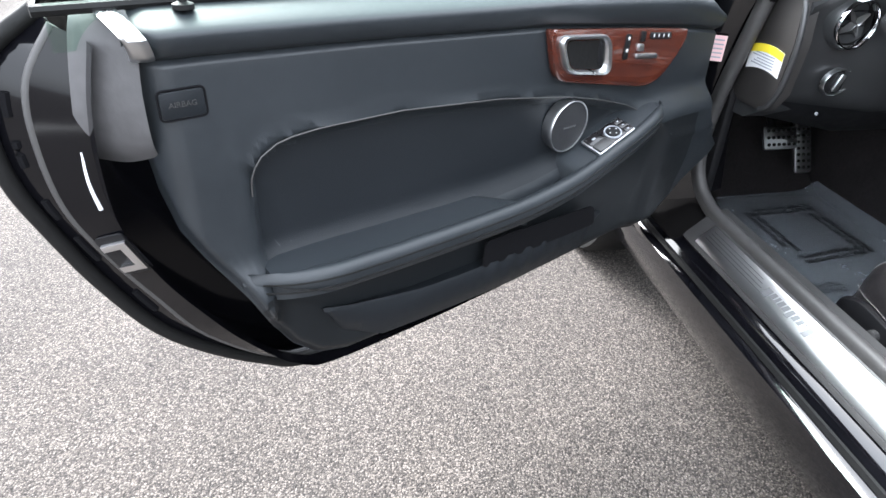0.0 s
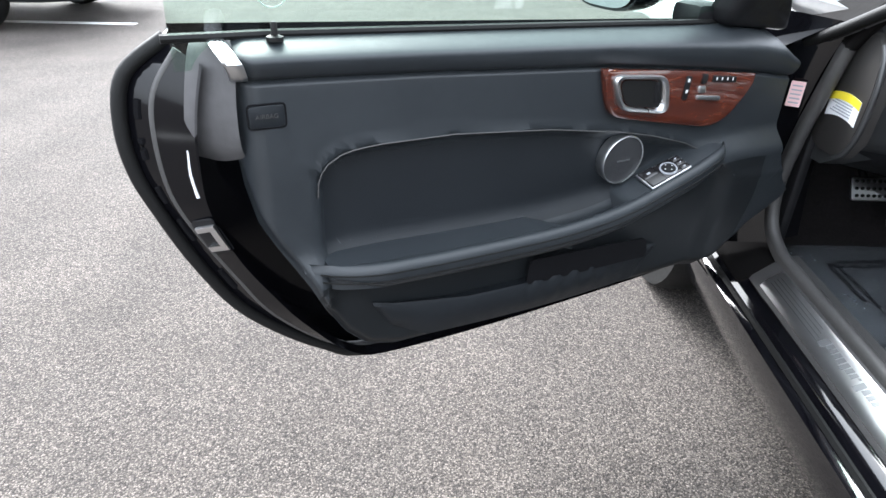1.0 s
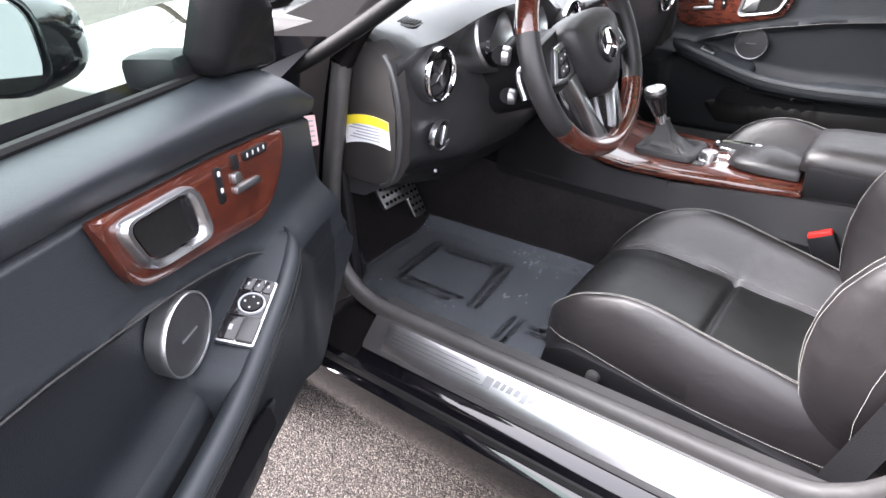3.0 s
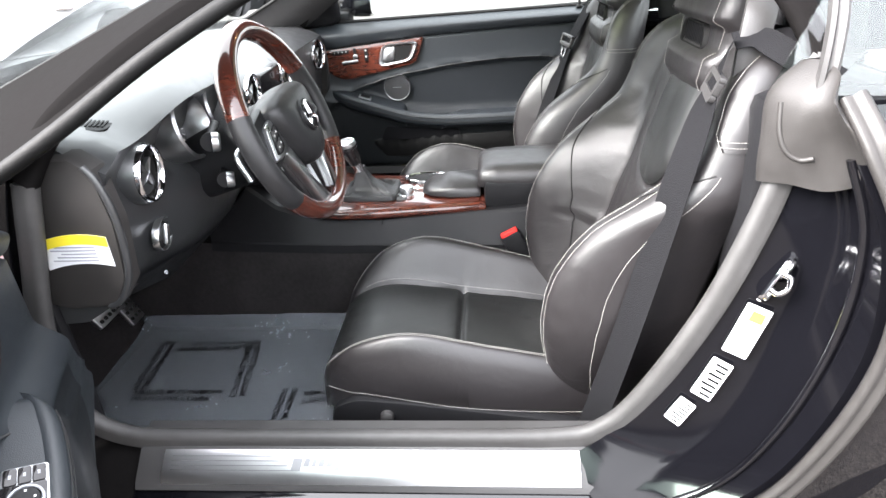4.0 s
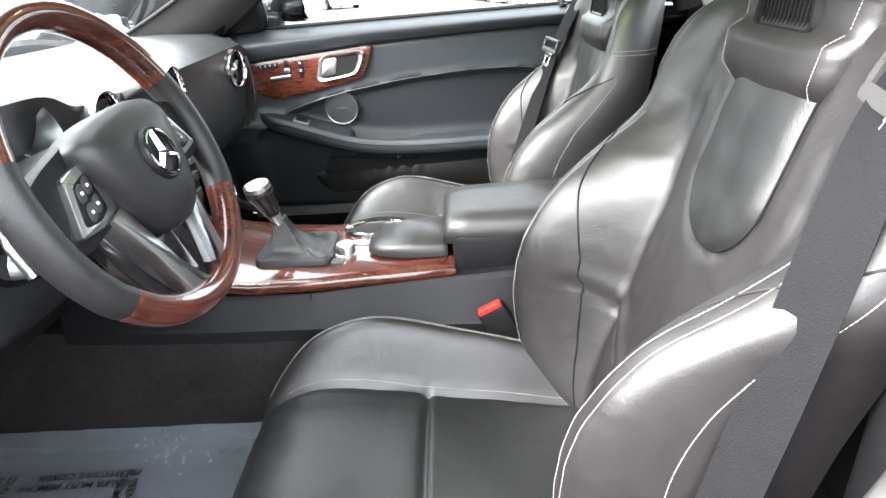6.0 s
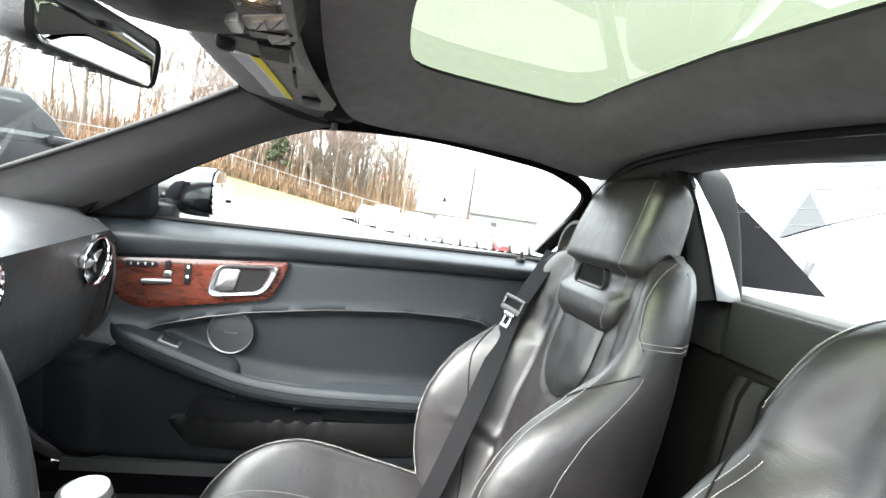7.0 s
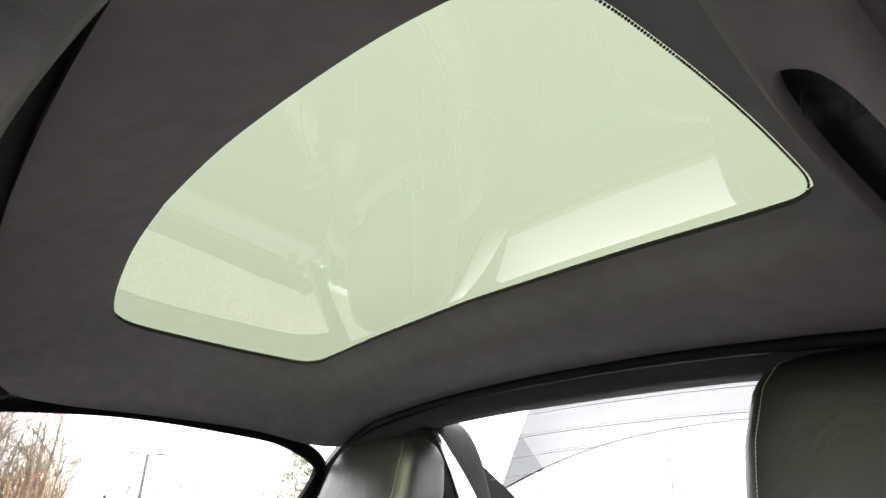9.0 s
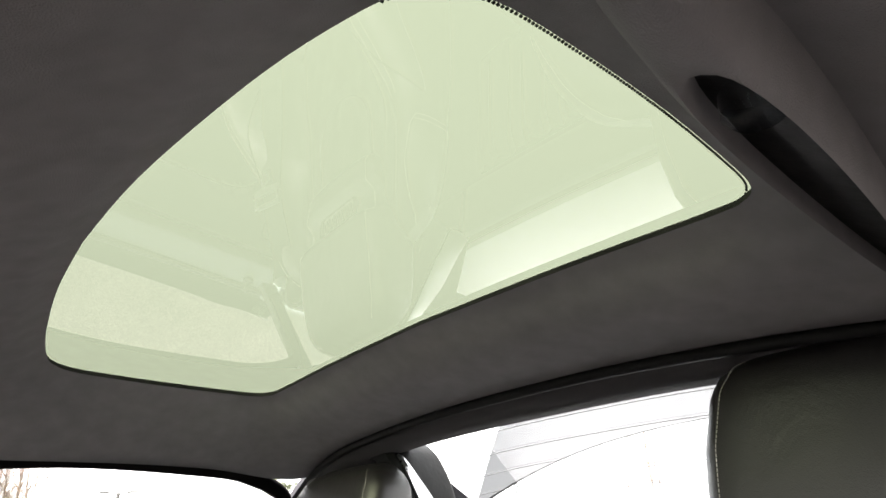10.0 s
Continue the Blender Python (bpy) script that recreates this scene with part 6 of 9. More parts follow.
    def back_front(z, s):
        a = abs(s)
        m0, c0 = curve(ZK, MIDY, z), curve(ZK, CREST, z)
        y = m0 + (c0 - m0) * sstep(lerp([0.78, 0.86], [0.46, 0.62], z), lerp([0.78, 0.86], [0.80, 0.90], z), a) - (c0 - curve(ZK, BACK, z)) * 0.55 * max(0, (a - 0.80) / 0.20) ** 2.2
        y -= 0.006 * math.exp(-((a - 0.50) / 0.03) ** 2) * sstep(0.90, 0.82, z)
        # seam of the lumbar panel, a shallow V, and the groove round the middle pad
        vee = 0.475 + 0.115 * min(1.0, a / 0.62) ** 1.3
        if a < 0.66:
            y -= 0.007 * math.exp(-((z - vee) / 0.007) ** 2) - 0.006 * math.exp(-((z - vee - 0.020) / 0.014) ** 2)
        y -= 0.006 * math.exp(-(pad_edge(a * curve(ZK, WIDE, z), z) / 0.006) ** 2)
        y += 0.004 * (1 - a * a) * math.sin(math.pi * min(1.0, max(0.0, (z - 0.37) / 0.5)))
        y += 0.0032 * noise.noise(Vector((s * 3.3, z * 9, 3.0))) + 0.0015 * noise.noise(Vector((s * 10, z * 30, 9.0)))
        return y - lean * (z - 0.42)

    def back_section(z, ss):
        w = curve(ZK, WIDE, z)
        return [(w * (s if abs(s) < 0.8 else math.copysign(0.8 + 0.2 * math.sin(min(1.0, (abs(s) - 0.8) / 0.2) * math.pi / 2), s)), back_front(z, s), z) for s in ss]
    bm = bmesh.new()
    loops = []
    for z in np.concatenate((np.linspace(0.365, 0.96, 84), np.linspace(0.968, 1.005, 8))):
        w, yb = curve(ZK, WIDE, z), curve(ZK, BACK, z)
        yb -= lean * (z - 0.42)
        loops.append(back_section(z, np.linspace(-1, 1, 85)) + [(w * 1.0, yb + 0.025, z), (w * 0.9, yb, z), (-w * 0.9, yb, z), (-w * 1.0, yb + 0.025, z)])
    loft(bm, loops)
    backrest = part("backrest", bm, LEATHER, seat, "black leather backrest with deep side bolsters", angle=80)
    for sx in (-1, 1):
        for s_ in (0.80, 0.835, 0.965):
            bm = bmesh.new()
            stitches(bm, [(sx * p[0], p[1] + 0.0016, p[2]) for p in (back_section(z, [s_])[0] for z in np.linspace(0.41, 0.835, 60))])
            part("stitching", bm, STITCH, backrest, "pale stitching")
        # seam that parts the lower bolster from the shoulder panel
        bm = bmesh.new()
        tube(bm, [(sx * p[0], p[1] + 0.0005, p[2]) for p in (back_section(z, [curve([0.39, 0.55, 0.66, 0.74, 0.80, 0.835], [0.56, 0.59, 0.64, 0.72, 0.83, 0.95], z)])[0] for z in np.linspace(0.39, 0.835, 50))], 0.0016, 5, steps=0)
        part("bolster_seam", bm, RUBBER_AND_SHADE, backrest)
    # U-shaped middle pad in darker leather
    bm = bmesh.new()
    loops = []
    for z in np.concatenate((np.linspace(0.7235, 0.80, 22), np.linspace(0.81, 0.95, 14))):
        hw = (math.sqrt(max(0.0, 0.083 ** 2 - min(0.0, z - 0.805) ** 2)) if z < 0.805 else 0.083) - 0.002
        w = curve(ZK, WIDE, z)
        loops.append([Vector((hw * q, back_front(z, abs(hw * q) / w) + 0.002 + 0.007 * (1 - q ** 4) * sstep(0.72, 0.76, z), z)) for q in np.linspace(-1, 1, 19)])
    loft(bm, loops, closed=False)
    part("back_pad", bm, LEATHER_INSERT, backrest, "darker grained leather middle pad", angle=80)
    bm = bmesh.new()
    tube(bm, [lp[0] for lp in loops[::-1]] + [lp[-1] for lp in loops], 0.0013, 5, steps=0)
    part("pad_seam", bm, RUBBER_AND_SHADE, backrest)
    # shoulder caps wrapped round the sides
    for sx in (-1, 1):
        bm = bmesh.new()
        loops = []
        for k, z in enumerate(np.linspace(0.866, 1.006, 20)):
            s0 = lerp([0, 0.15, 0.5, 0.85, 1], [0.93, 0.89, 0.87, 0.89, 0.94], k / 19)
            w, yb = curve(ZK, WIDE, z), curve(ZK, BACK, z) - lean * (z - 0.42)
            pts = [Vector((abs(p[0]), p[1], p[2])) for p in back_section(z, np.linspace(s0, 1.0, 12))] + [Vector((w, yb + 0.025, z)), Vector((w * 0.9, yb, z)), Vector((w * 0.75, yb - 0.002, z))]
            c = Vector((w * 0.72, (pts[0].y + yb) / 2, z))
            lift = 0.0045 * math.sin(math.pi * min(1, 0.12 + k / 19 * 0.88)) ** 0.4
            loops.append([p + (p - c).normalized() * (lift if 0 < i < len(pts) - 1 else -0.004) for i, p in enumerate(pts)])
            loops[-1] = [Vector((sx * p.x, p.y, p.z)) for p in loops[-1]]
        loft(bm, loops)
        wing = part("shoulder_wing", bm, LEATHER, seat, "black leather shoulder cap", angle=80)
        for row in (1, 2):
            bm = bmesh.new()
            stitches(bm, [p + Vector((sx * 0.0012, 0.0012, 0)) for p in loops[row][1:-1]])
            part("stitching", bm, STITCH, wing, "pale double stitching")
        bm = bmesh.new()
        stitches(bm, [lp[1] + Vector((0, 0.001, 0)) for lp in loops[1:]])
        part("stitching", bm, STITCH, wing)
    # head restraint
    bm = bmesh.new()
    loops = []
    for h in np.linspace(0, 1, 30):
        z = 0.862 + 0.268 * h
        w = lerp([0, 0.08, 0.28, 0.32, 0.42, 0.7, 0.88, 0.95, 1], [0.100, 0.112, 0.120, 0.122, 0.127, 0.126, 0.116, 0.102, 0.070], h)
        yf = lerp([0, 0.08, 0.22, 0.25, 0.38, 0.42, 0.6, 0.85, 0.95, 1], [0.140, 0.153, 0.148, 0.127, 0.123, 0.146, 0.132, 0.108, 0.092, 0.064], h)
        yb = lerp([0, 0.85, 1], [0.045, 0.012, 0.025], h)
        yc, d = (yf + yb) / 2, (yf - yb) / 2
        sec = []
        for a in np.linspace(0, 2 * math.pi, 48, endpoint=False):
            c, s_ = math.cos(a), math.sin(a)
            sec.append((w * math.copysign(abs(c) ** 0.45, c), yc + d * math.copysign(abs(s_) ** 0.5, s_), z))
        loops.append(sec)
    loft(bm, loops)
    hr = part("head_restraint", bm, LEATHER, seat, "black leather head restraint with an air vent", angle=80)
    # vent with slats
    gm = axes((0, 0.1275, 0.940), (-1, 0, 0), (0, -0.10, 0.99))
    bm = bmesh.new()
    o = rounded([(-0.060, -0.014), (0.060, -0.014), (0.052, 0.024), (-0.052, 0.024)], 0.012, 4)

    def gr(k, h):
        return [gm @ Vector((p[0] * k, 0.004 + (p[1] - 0.004) * k, h)) for p in o]
    loft(bm, [gr(1.06, -0.004), gr(1.0, 0.005), gr(0.9, 0.0045), gr(0.86, -0.006)], True, False)
    vent = part("head_vent", bm, RUBBER_AND_SHADE, hr, "black air vent with slats")
    bm = bmesh.new()
    loft(bm, [gr(0.88, -0.001), gr(0.5, -0.001)])
    part("vent_backing", bm, VOID, vent)
    for k in range(11):
        bm = bmesh.new()
        x = -0.04 + 0.008 * k
        rbox(bm, (x - 0.001, -0.010, -0.002), (x + 0.001, 0.020, 0.002), 0, 1, gm)
        part("vent_slat", bm, PLASTIC, vent)
    for sx in (-1, 1):
        bm = bmesh.new()
        pts = []
        for h in np.linspace(0.02, 0.97, 50):
            z = 0.862 + 0.268 * h
            w = lerp([0, 0.08, 0.28, 0.32, 0.42, 0.7, 0.88, 0.95, 1], [0.100, 0.112, 0.120, 0.122, 0.127, 0.126, 0.116, 0.102, 0.070], h)
            yf = lerp([0, 0.08, 0.22, 0.25, 0.38, 0.42, 0.6, 0.85, 0.95, 1], [0.140, 0.153, 0.148, 0.127, 0.123, 0.146, 0.132, 0.108, 0.092, 0.064], h)
            yb = lerp([0, 0.85, 1], [0.045, 0.012, 0.025], h)
            s_ = 0.74
            c = math.sqrt(1 - s_ * s_)
            pts.append((sx * w * c ** 0.45, (yf + yb) / 2 + (yf - yb) / 2 * s_ ** 0.5 + 0.0012, z))
        stitches(bm, pts)
        part("stitching", bm, STITCH, hr, "pale stitching")
    # plastic side skirts with the adjuster knob
    for sx in (-1, 1):
        bm = bmesh.new()
        o = [(0.745, 0.345), (0.735, 0.385), (0.690, 0.402), (0.60, 0.392), (0.48, 0.375), (0.32, 0.352), (0.24, 0.338), (0.24, 0.285), (0.73, 0.285)]
        fm = axes((sx * 0.212, 0, 0), (0, 1, 0), (0, 0, 1))
        plate(bm, rounded(o, 0.012, 3), fm if sx > 0 else axes((-0.212, 0, 0), (0, 1, 0), (0, 0, 1)), 0.018 * 1.0, 0.005)
        if sx < 0:
            for v in bm.verts:
                v.co.x = -0.212 - (v.co.x + 0.212)
        skirt = part("side_skirt", bm, PLASTIC, seat, "black plastic seat skirt")
        bm = bmesh.new()
        km = axes((sx * 0.229, 0.637, 0.366), (0, 1, 0), (0, 0, 1))
        if sx < 0:
            km = axes((-0.229, 0.637, 0.366), (0, -1, 0), (0, 0, 1))
        lathe(bm, [(0.013, 0), (0.012, 0.010), (0.008, 0.013), (0, 0.013)], km, 20, False)
        part("adjuster_knob", bm, PLASTIC_GREY, skirt, "round adjuster knob")
    bm = bmesh.new()
    rbox(bm, (-0.19, 0.22, 0.26), (0.19, 0.72, 0.345), 0.02)
    part("seat_base", bm, PLASTIC, seat)
    for x in (-0.17, 0.17):
        bm = bmesh.new()
        rbox(bm, (x - 0.02, 0.12, 0.262), (x + 0.02, 0.76, 0.285), 0.004)
        part("seat_rail", bm, STEEL, seat)
    return seat


SEAT_X = 0.365
driver_seat = make_seat("black leather driver's sports seat with pale stitching", 0.04, 0.036)
driver_seat.location = (-SEAT_X, 0, 0)
passenger_seat = make_seat("black leather passenger sports seat with pale stitching")
passenger_seat.location = (SEAT_X, -0.01, 0)
for ob in driver_seat.children:
    if ob.name.startswith("head_restraint"):
        ob.location = (0.012, -0.035, 0.036)


# ---- seat belts ----
def ribbon(bm, pts, width, normal, thick=0.0012, steps=6):
    path = smooth_path(pts, steps)
    nrm = [Vector(n) for n in smooth_path(normal, steps)] if isinstance(normal, list) else [Vector(normal)] * len(path)
    loops = []
    for i, p in enumerate(path):
        t = (path[min(i + 1, len(path) - 1)] - path[max(i - 1, 0)]).normalized()
        n = nrm[min(i, len(nrm) - 1)]
        s = t.cross(n).normalized()
        n = s.cross(t).normalized()
        loops.append([p + s * width / 2, p + s * width / 2 + n * thick, p - s * width / 2 + n * thick, p - s * width / 2])
    loft(bm, loops)


def make_belt(side, pts, normals, tongue_at, tongue_x, label):
    belt = thing("seat_belt", (side * 0.60, 0.1, 0.9), label, "seat belt", "seat belts")
    bm = bmesh.new()
    ribbon(bm, pts, 0.046, normals)
    part("webbing", bm, BELT, belt, "black belt webbing")
    bm = bmesh.new()
    p = pts[0]
    ribbon(bm, [p, (side * 0.585, p[1] - 0.030, p[2] + 0.004), (side * 0.615, 0.058, p[2] - 0.012), (side * 0.668, 0.020, p[2] - 0.036)], 0.034, (side * 0.4, 0.5, 0.75))
    part("upper_webbing", bm, BELT, belt)
    # tongue with its holder
    tm = axes(tongue_at, tongue_x, (-0.1 * side, -0.35, 0.93))
    bm = bmesh.new()
    for q in (rounded([(-0.030, -0.016), (0.030, -0.016), (0.031, -0.003), (-0.031, -0.003)], 0.006), rounded([(-0.031, 0.012), (0.031, 0.012), (0.030, 0.020), (-0.030, 0.020)], 0.004), rounded([(-0.031, -0.004), (-0.023, -0.004), (-0.023, 0.013), (-0.031, 0.013)], 0.002), rounded([(0.023, -0.004), (0.031, -0.004), (0.031, 0.013), (0.023, 0.013)], 0.002)):
        plate(bm, q, tm, 0.010, 0.003)
    tg = part("tongue_cover", bm, PLASTIC_GREY, belt, "grey belt tongue cover")
    bm = bmesh.new()
    for q in ([(-0.012, -0.050), (0.012, -0.050), (0.011, -0.042), (-0.011, -0.042)], [(-0.012, -0.044), (-0.006, -0.044), (-0.006, -0.024), (-0.012, -0.024)], [(0.006, -0.044), (0.012, -0.044), (0.012, -0.024), (0.006, -0.024)], [(-0.014, -0.026), (0.014, -0.026), (0.016, -0.012), (-0.016, -0.012)]):
        plate(bm, q, tm @ Matrix.Translation((0, 0, 0.003)), 0.003, 0.0008)
    part("tongue", bm, CHROME, tg, "bright metal belt tongue")
    # guide arch over the shoulder
    bm = bmesh.new()
    arch = [(side * 0.572, 0.080, 0.90), (side * 0.578, 0.088, 0.95), (side * 0.574, 0.086, 1.00), (side * 0.556, 0.076, 1.040), (side * 0.52, 0.062, 1.060), (side * 0.47, 0.048, 1.050)] if side < 0 else [(side * 0.556, 0.085, 0.90), (side * 0.560, 0.088, 0.96), (side * 0.552, 0.086, 1.005), (side * 0.525, 0.082, 1.030), (side * 0.49, 0.078, 1.034), (side * 0.45, 0.072, 1.020)]
    tube(bm, arch, 1.0, steps=6, up=(0, 1, 0), profile=[(-0.004, -0.020), (0.003, -0.020), (0.006, -0.012), (0.007, 0.0), (0.006, 0.012), (0.003, 0.020), (-0.004, 0.020)])
    part("belt_guide", bm, PLASTIC_GREY, belt, "black belt guide arch on the shoulder")
    # buckle beside the console
    bm = bmesh.new()
    bx = side * 0.150
    bmx_ = Matrix.Translation((bx, 0.385, 0.50)) @ Matrix.Rotation(radians(-28), 4, "X")
    rbox(bm, (-0.011, -0.024, -0.07), (0.011, 0.024, 0.022), 0.006, 2, bmx_)
    bk = part("buckle", bm, PLASTIC, belt, "black buckle with a red button")
    bm = bmesh.new()
    rbox(bm, (-0.0088, -0.021, 0.014), (0.0088, 0.021, 0.028), 0.003, 2, bmx_)
    part("buckle_button", bm, RED, bk, "red release button")
    return belt


make_belt(-1, [(-0.578, 0.114, 1.0), (-0.600, 0.138, 0.962), (-0.618, 0.158, 0.905), (-0.634, 0.186, 0.80), (-0.642, 0.215, 0.66), (-0.646, 0.248, 0.51), (-0.644, 0.280, 0.37)],
          [(0.2, 1, 0.1), (0.05, 1, 0), (-0.4, 0.9, 0), (-0.62, 0.78, 0), (-0.62, 0.78, 0), (-0.66, 0.75, 0), (-0.7, 0.7, 0)], (-0.602, 0.146, 0.950), (0.95, -0.15, 0.1), "black driver's seat belt hanging unused")
make_belt(1, [(0.565, 0.112, 0.965), (0.560, 0.135, 0.92), (0.550, 0.180, 0.835), (0.505, 0.236, 0.70), (0.49, 0.285, 0.56), (0.485, 0.32, 0.46), (0.482, 0.34, 0.42)],
          [(-0.35, 0.85, 0.3)] * 3 + [(-0.55, 0.75, 0.25)] * 4, (0.553, 0.184, 0.842), (-0.88, -0.38, -0.12), "black passenger seat belt hanging unused")

# ---- dashboard ----
dash = thing("dashboard", (0, 1.1, 0.55), "black soft dashboard with round chrome vents", "dashboard")
bm = bmesh.new()
loops = []
for s in np.linspace(-1, 1, 61):
    x = 0.655 * s
    bow = 0.03 * (1 - s * s)
    e = sstep(1.0, 0.93, abs(s))
    # instrument hood over the wheel
    hood = math.exp(-((x + 0.36) / 0.155) ** 4)
    zt = 0.912 - 0.02 * (1 - e)
    yb = 0.985 - 0.02 * (1 - abs(s)) - 0.055 * hood * 0.6
    mid = math.exp(-(x / 0.17) ** 4)
    sec = [(x, 1.44 + bow, 0.912), (x, 1.30 + bow, 0.925), (x, 1.16, 0.925 + 0.012 * hood), (x, 1.06, 0.918 + 0.030 * hood), (x, yb + 0.03, zt - 0.006 + 0.047 * hood), (x, yb, zt - 0.022 + 0.040 * hood), (x, yb + 0.004 + 0.03 * hood, zt - 0.036 + 0.030 * hood),
           (x, yb + 0.018 + 0.05 * hood, 0.845), (x, yb + 0.012, 0.80 - 0.01 * hood), (x, yb + 0.02, 0.755), (x, yb + 0.030, 0.70), (x, yb + 0.05 - 0.02 * mid, 0.655), (x, yb + 0.11, 0.62), (x, 1.22, 0.61), (x, 1.40, 0.66)]
    loops.append(sec)
loft(bm, loops)
body = part("dash_body", bm, DASH, dash, "black soft-touch dashboard", angle=60)


def round_vent(x, y, z, r=0.047, tilt=0.0, turn=0.0):
    vm = Matrix.Translation((x, y, z)) @ Matrix.Rotation(turn, 4, "Z") @ Matrix.Rotation(radians(90) + tilt, 4, "X")
    bm = bmesh.new()
    lathe(bm, [(r * 1.10, -0.03), (r * 1.08, 0.004), (r * 1.03, 0.010), (r * 0.98, 0.011)], vm, 44, False)
    v = part("air_vent", bm, DASH, dash, "round air vent with a chrome ring and crossed vanes")
    bm = bmesh.new()
    lathe(bm, [(r * 1.03, 0.009), (r * 1.02, 0.015), (r * 0.98, 0.0185), (r * 0.92, 0.018), (r * 0.88, 0.014), (r * 0.86, 0.006)], vm, 44, False)
    part("vent_ring", bm, CHROME, v, "bright chrome ring")
    bm = bmesh.new()
    lathe(bm, [(r * 0.895, 0.012), (r * 0.85, 0.004), (r * 0.80, -0.008), (r * 0.4, -0.014), (0.0, -0.014)], vm, 36, False)
    part("vent_bowl", bm, RUBBER_AND_SHADE, v)
    for k, (a, ln) in enumerate(((0.5, 0.74), (0.5 + math.pi, 0.74), (2.2, 0.70), (2.2 + math.pi, 0.70))):
        bm = bmesh.new()
        mm = vm @ Matrix.Rotation(a, 4, "Z")
        w0, w1 = 0.0095 if k < 2 else 0.006, 0.002
        loft(bm, [[mm @ Vector((d, -w, 0.004 + 0.004 * (1 - d / r))), mm @ Vector((d, 0, 0.010 * (1.2 - d / r))), mm @ Vector((d, w, 0.004 + 0.004 * (1 - d / r))), mm @ Vector((d, 0, -0.004))] for d, w in ((0.0, w0 * 0.6), (r * 0.2, w0), (r * ln, w1))])
        part("vent_vane", bm, SATIN if k < 2 else PLASTIC_GREY, v)
    for k in range(4):
        bm = bmesh.new()
        h = r * (-0.45 + 0.3 * k)
        wv = math.sqrt(max(0, (r * 0.76) ** 2 - h * h))
        rbox(bm, (-wv, h - 0.001, -0.010), (wv, h + 0.001, -0.002), 0, 1, vm)
        part("vent_louvre", bm, PLASTIC, v)


round_vent(-0.562, 0.990, 0.839, 0.046, 0.05, 0.10)
round_vent(0.557, 0.997, 0.838, 0.046, 0.05, -0.18)
round_vent(-0.115, 0.973, 0.862, 0.043)
round_vent(0.125, 0.973, 0.862, 0.043)
# display between the centre vents, controls below
bm = bmesh.new()
rbox(bm, (-0.07, 0.955, 0.825), (0.08, 0.985, 0.895), 0.006)
part("display", bm, SCREEN, dash, "dark reddish centre display")
bm = bmesh.new()
rbox(bm, (-0.115, 0.95, 0.64), (0.125, 1.05, 0.80), 0.01)
stack = part("centre_stack", bm, PLASTIC, dash, "black centre stack with rows of keys")
for r in range(4):
    for c in range(7):
        bm = bmesh.new()
        x = -0.10 + 0.030 * c
        z = 0.66 + 0.034 * r
        rbox(bm, (x, 0.942, z), (x + 0.024, 0.955, z + 0.018), 0.002, 1)
        part("stack_key", bm, SATIN if (r + c) % 4 == 0 else PLASTIC_GREY, stack)
bm = bmesh.new()
rbox(bm, (-0.125, 0.944, 0.806), (0.135, 0.96, 0.815), 0.003)
part("stack_strip", bm, WOOD, stack, "walnut strip")
# instrument cluster: two tubes under the hood
for x in (-0.425, -0.295):
    bm = bmesh.new()
    vm = Matrix.Translation((x, 0.985, 0.872)) @ Matrix.Rotation(radians(78), 4, "X")
    lathe(bm, [(0.060, -0.05), (0.060, 0.028), (0.056, 0.032), (0.053, 0.028), (0.050, -0.02)], vm, 40, False)
    tb = part("instrument_tube", bm, SATIN, dash, "deep round instrument with a silver rim")
    bm = bmesh.new()
    lathe(bm, [(0.052, -0.018), (0.02, -0.02), (0, -0.02)], vm, 36, False)
    part("instrument_face", bm, GAUGE, tb)
    for k in range(19):
        bm = bmesh.new()
        a = radians(-40 + 260 * k / 18)
        rbox(bm, (0.039, -0.0008, -0.0185), (0.047, 0.0008, -0.0170), 0, 1, vm @ Matrix.Rotation(a, 4, "Z"))
        part("instrument_tick", bm, PRINT_WHITE, tb)
    bm = bmesh.new()
    rbox(bm, (-0.004, -0.0012, -0.017), (0.042, 0.0012, -0.0155), 0, 1, vm @ Matrix.Rotation(2.2, 4, "Z"))
    part("needle", bm, RED, tb)
# defroster slot on the dash top
for side in (-1,):
    bm = bmesh.new()
    dm = Matrix.Translation((side * 0.530, 1.050, 0.917)) @ Matrix.Rotation(side * -0.15, 4, "Z") @ Matrix.Rotation(0.12, 4, "X") @ Matrix.Rotation(side * 0.12, 4, "Y")
    plate(bm, rounded([(-0.050, -0.024), (0.050, -0.024), (0.050, 0.024), (-0.050, 0.024)], 0.018, 5), dm, 0.004, 0.002)
    ds = part("defroster_vent", bm, PLASTIC, dash, "black slotted defroster vent")
    for k in range(6):
        bm = bmesh.new()
        rbox(bm, (-0.036, -0.017 + 0.0062 * k, 0.003), (0.036, -0.0135 + 0.0062 * k, 0.0055), 0, 1, dm)
        part("defroster_slot", bm, RUBBER_AND_SHADE, ds)
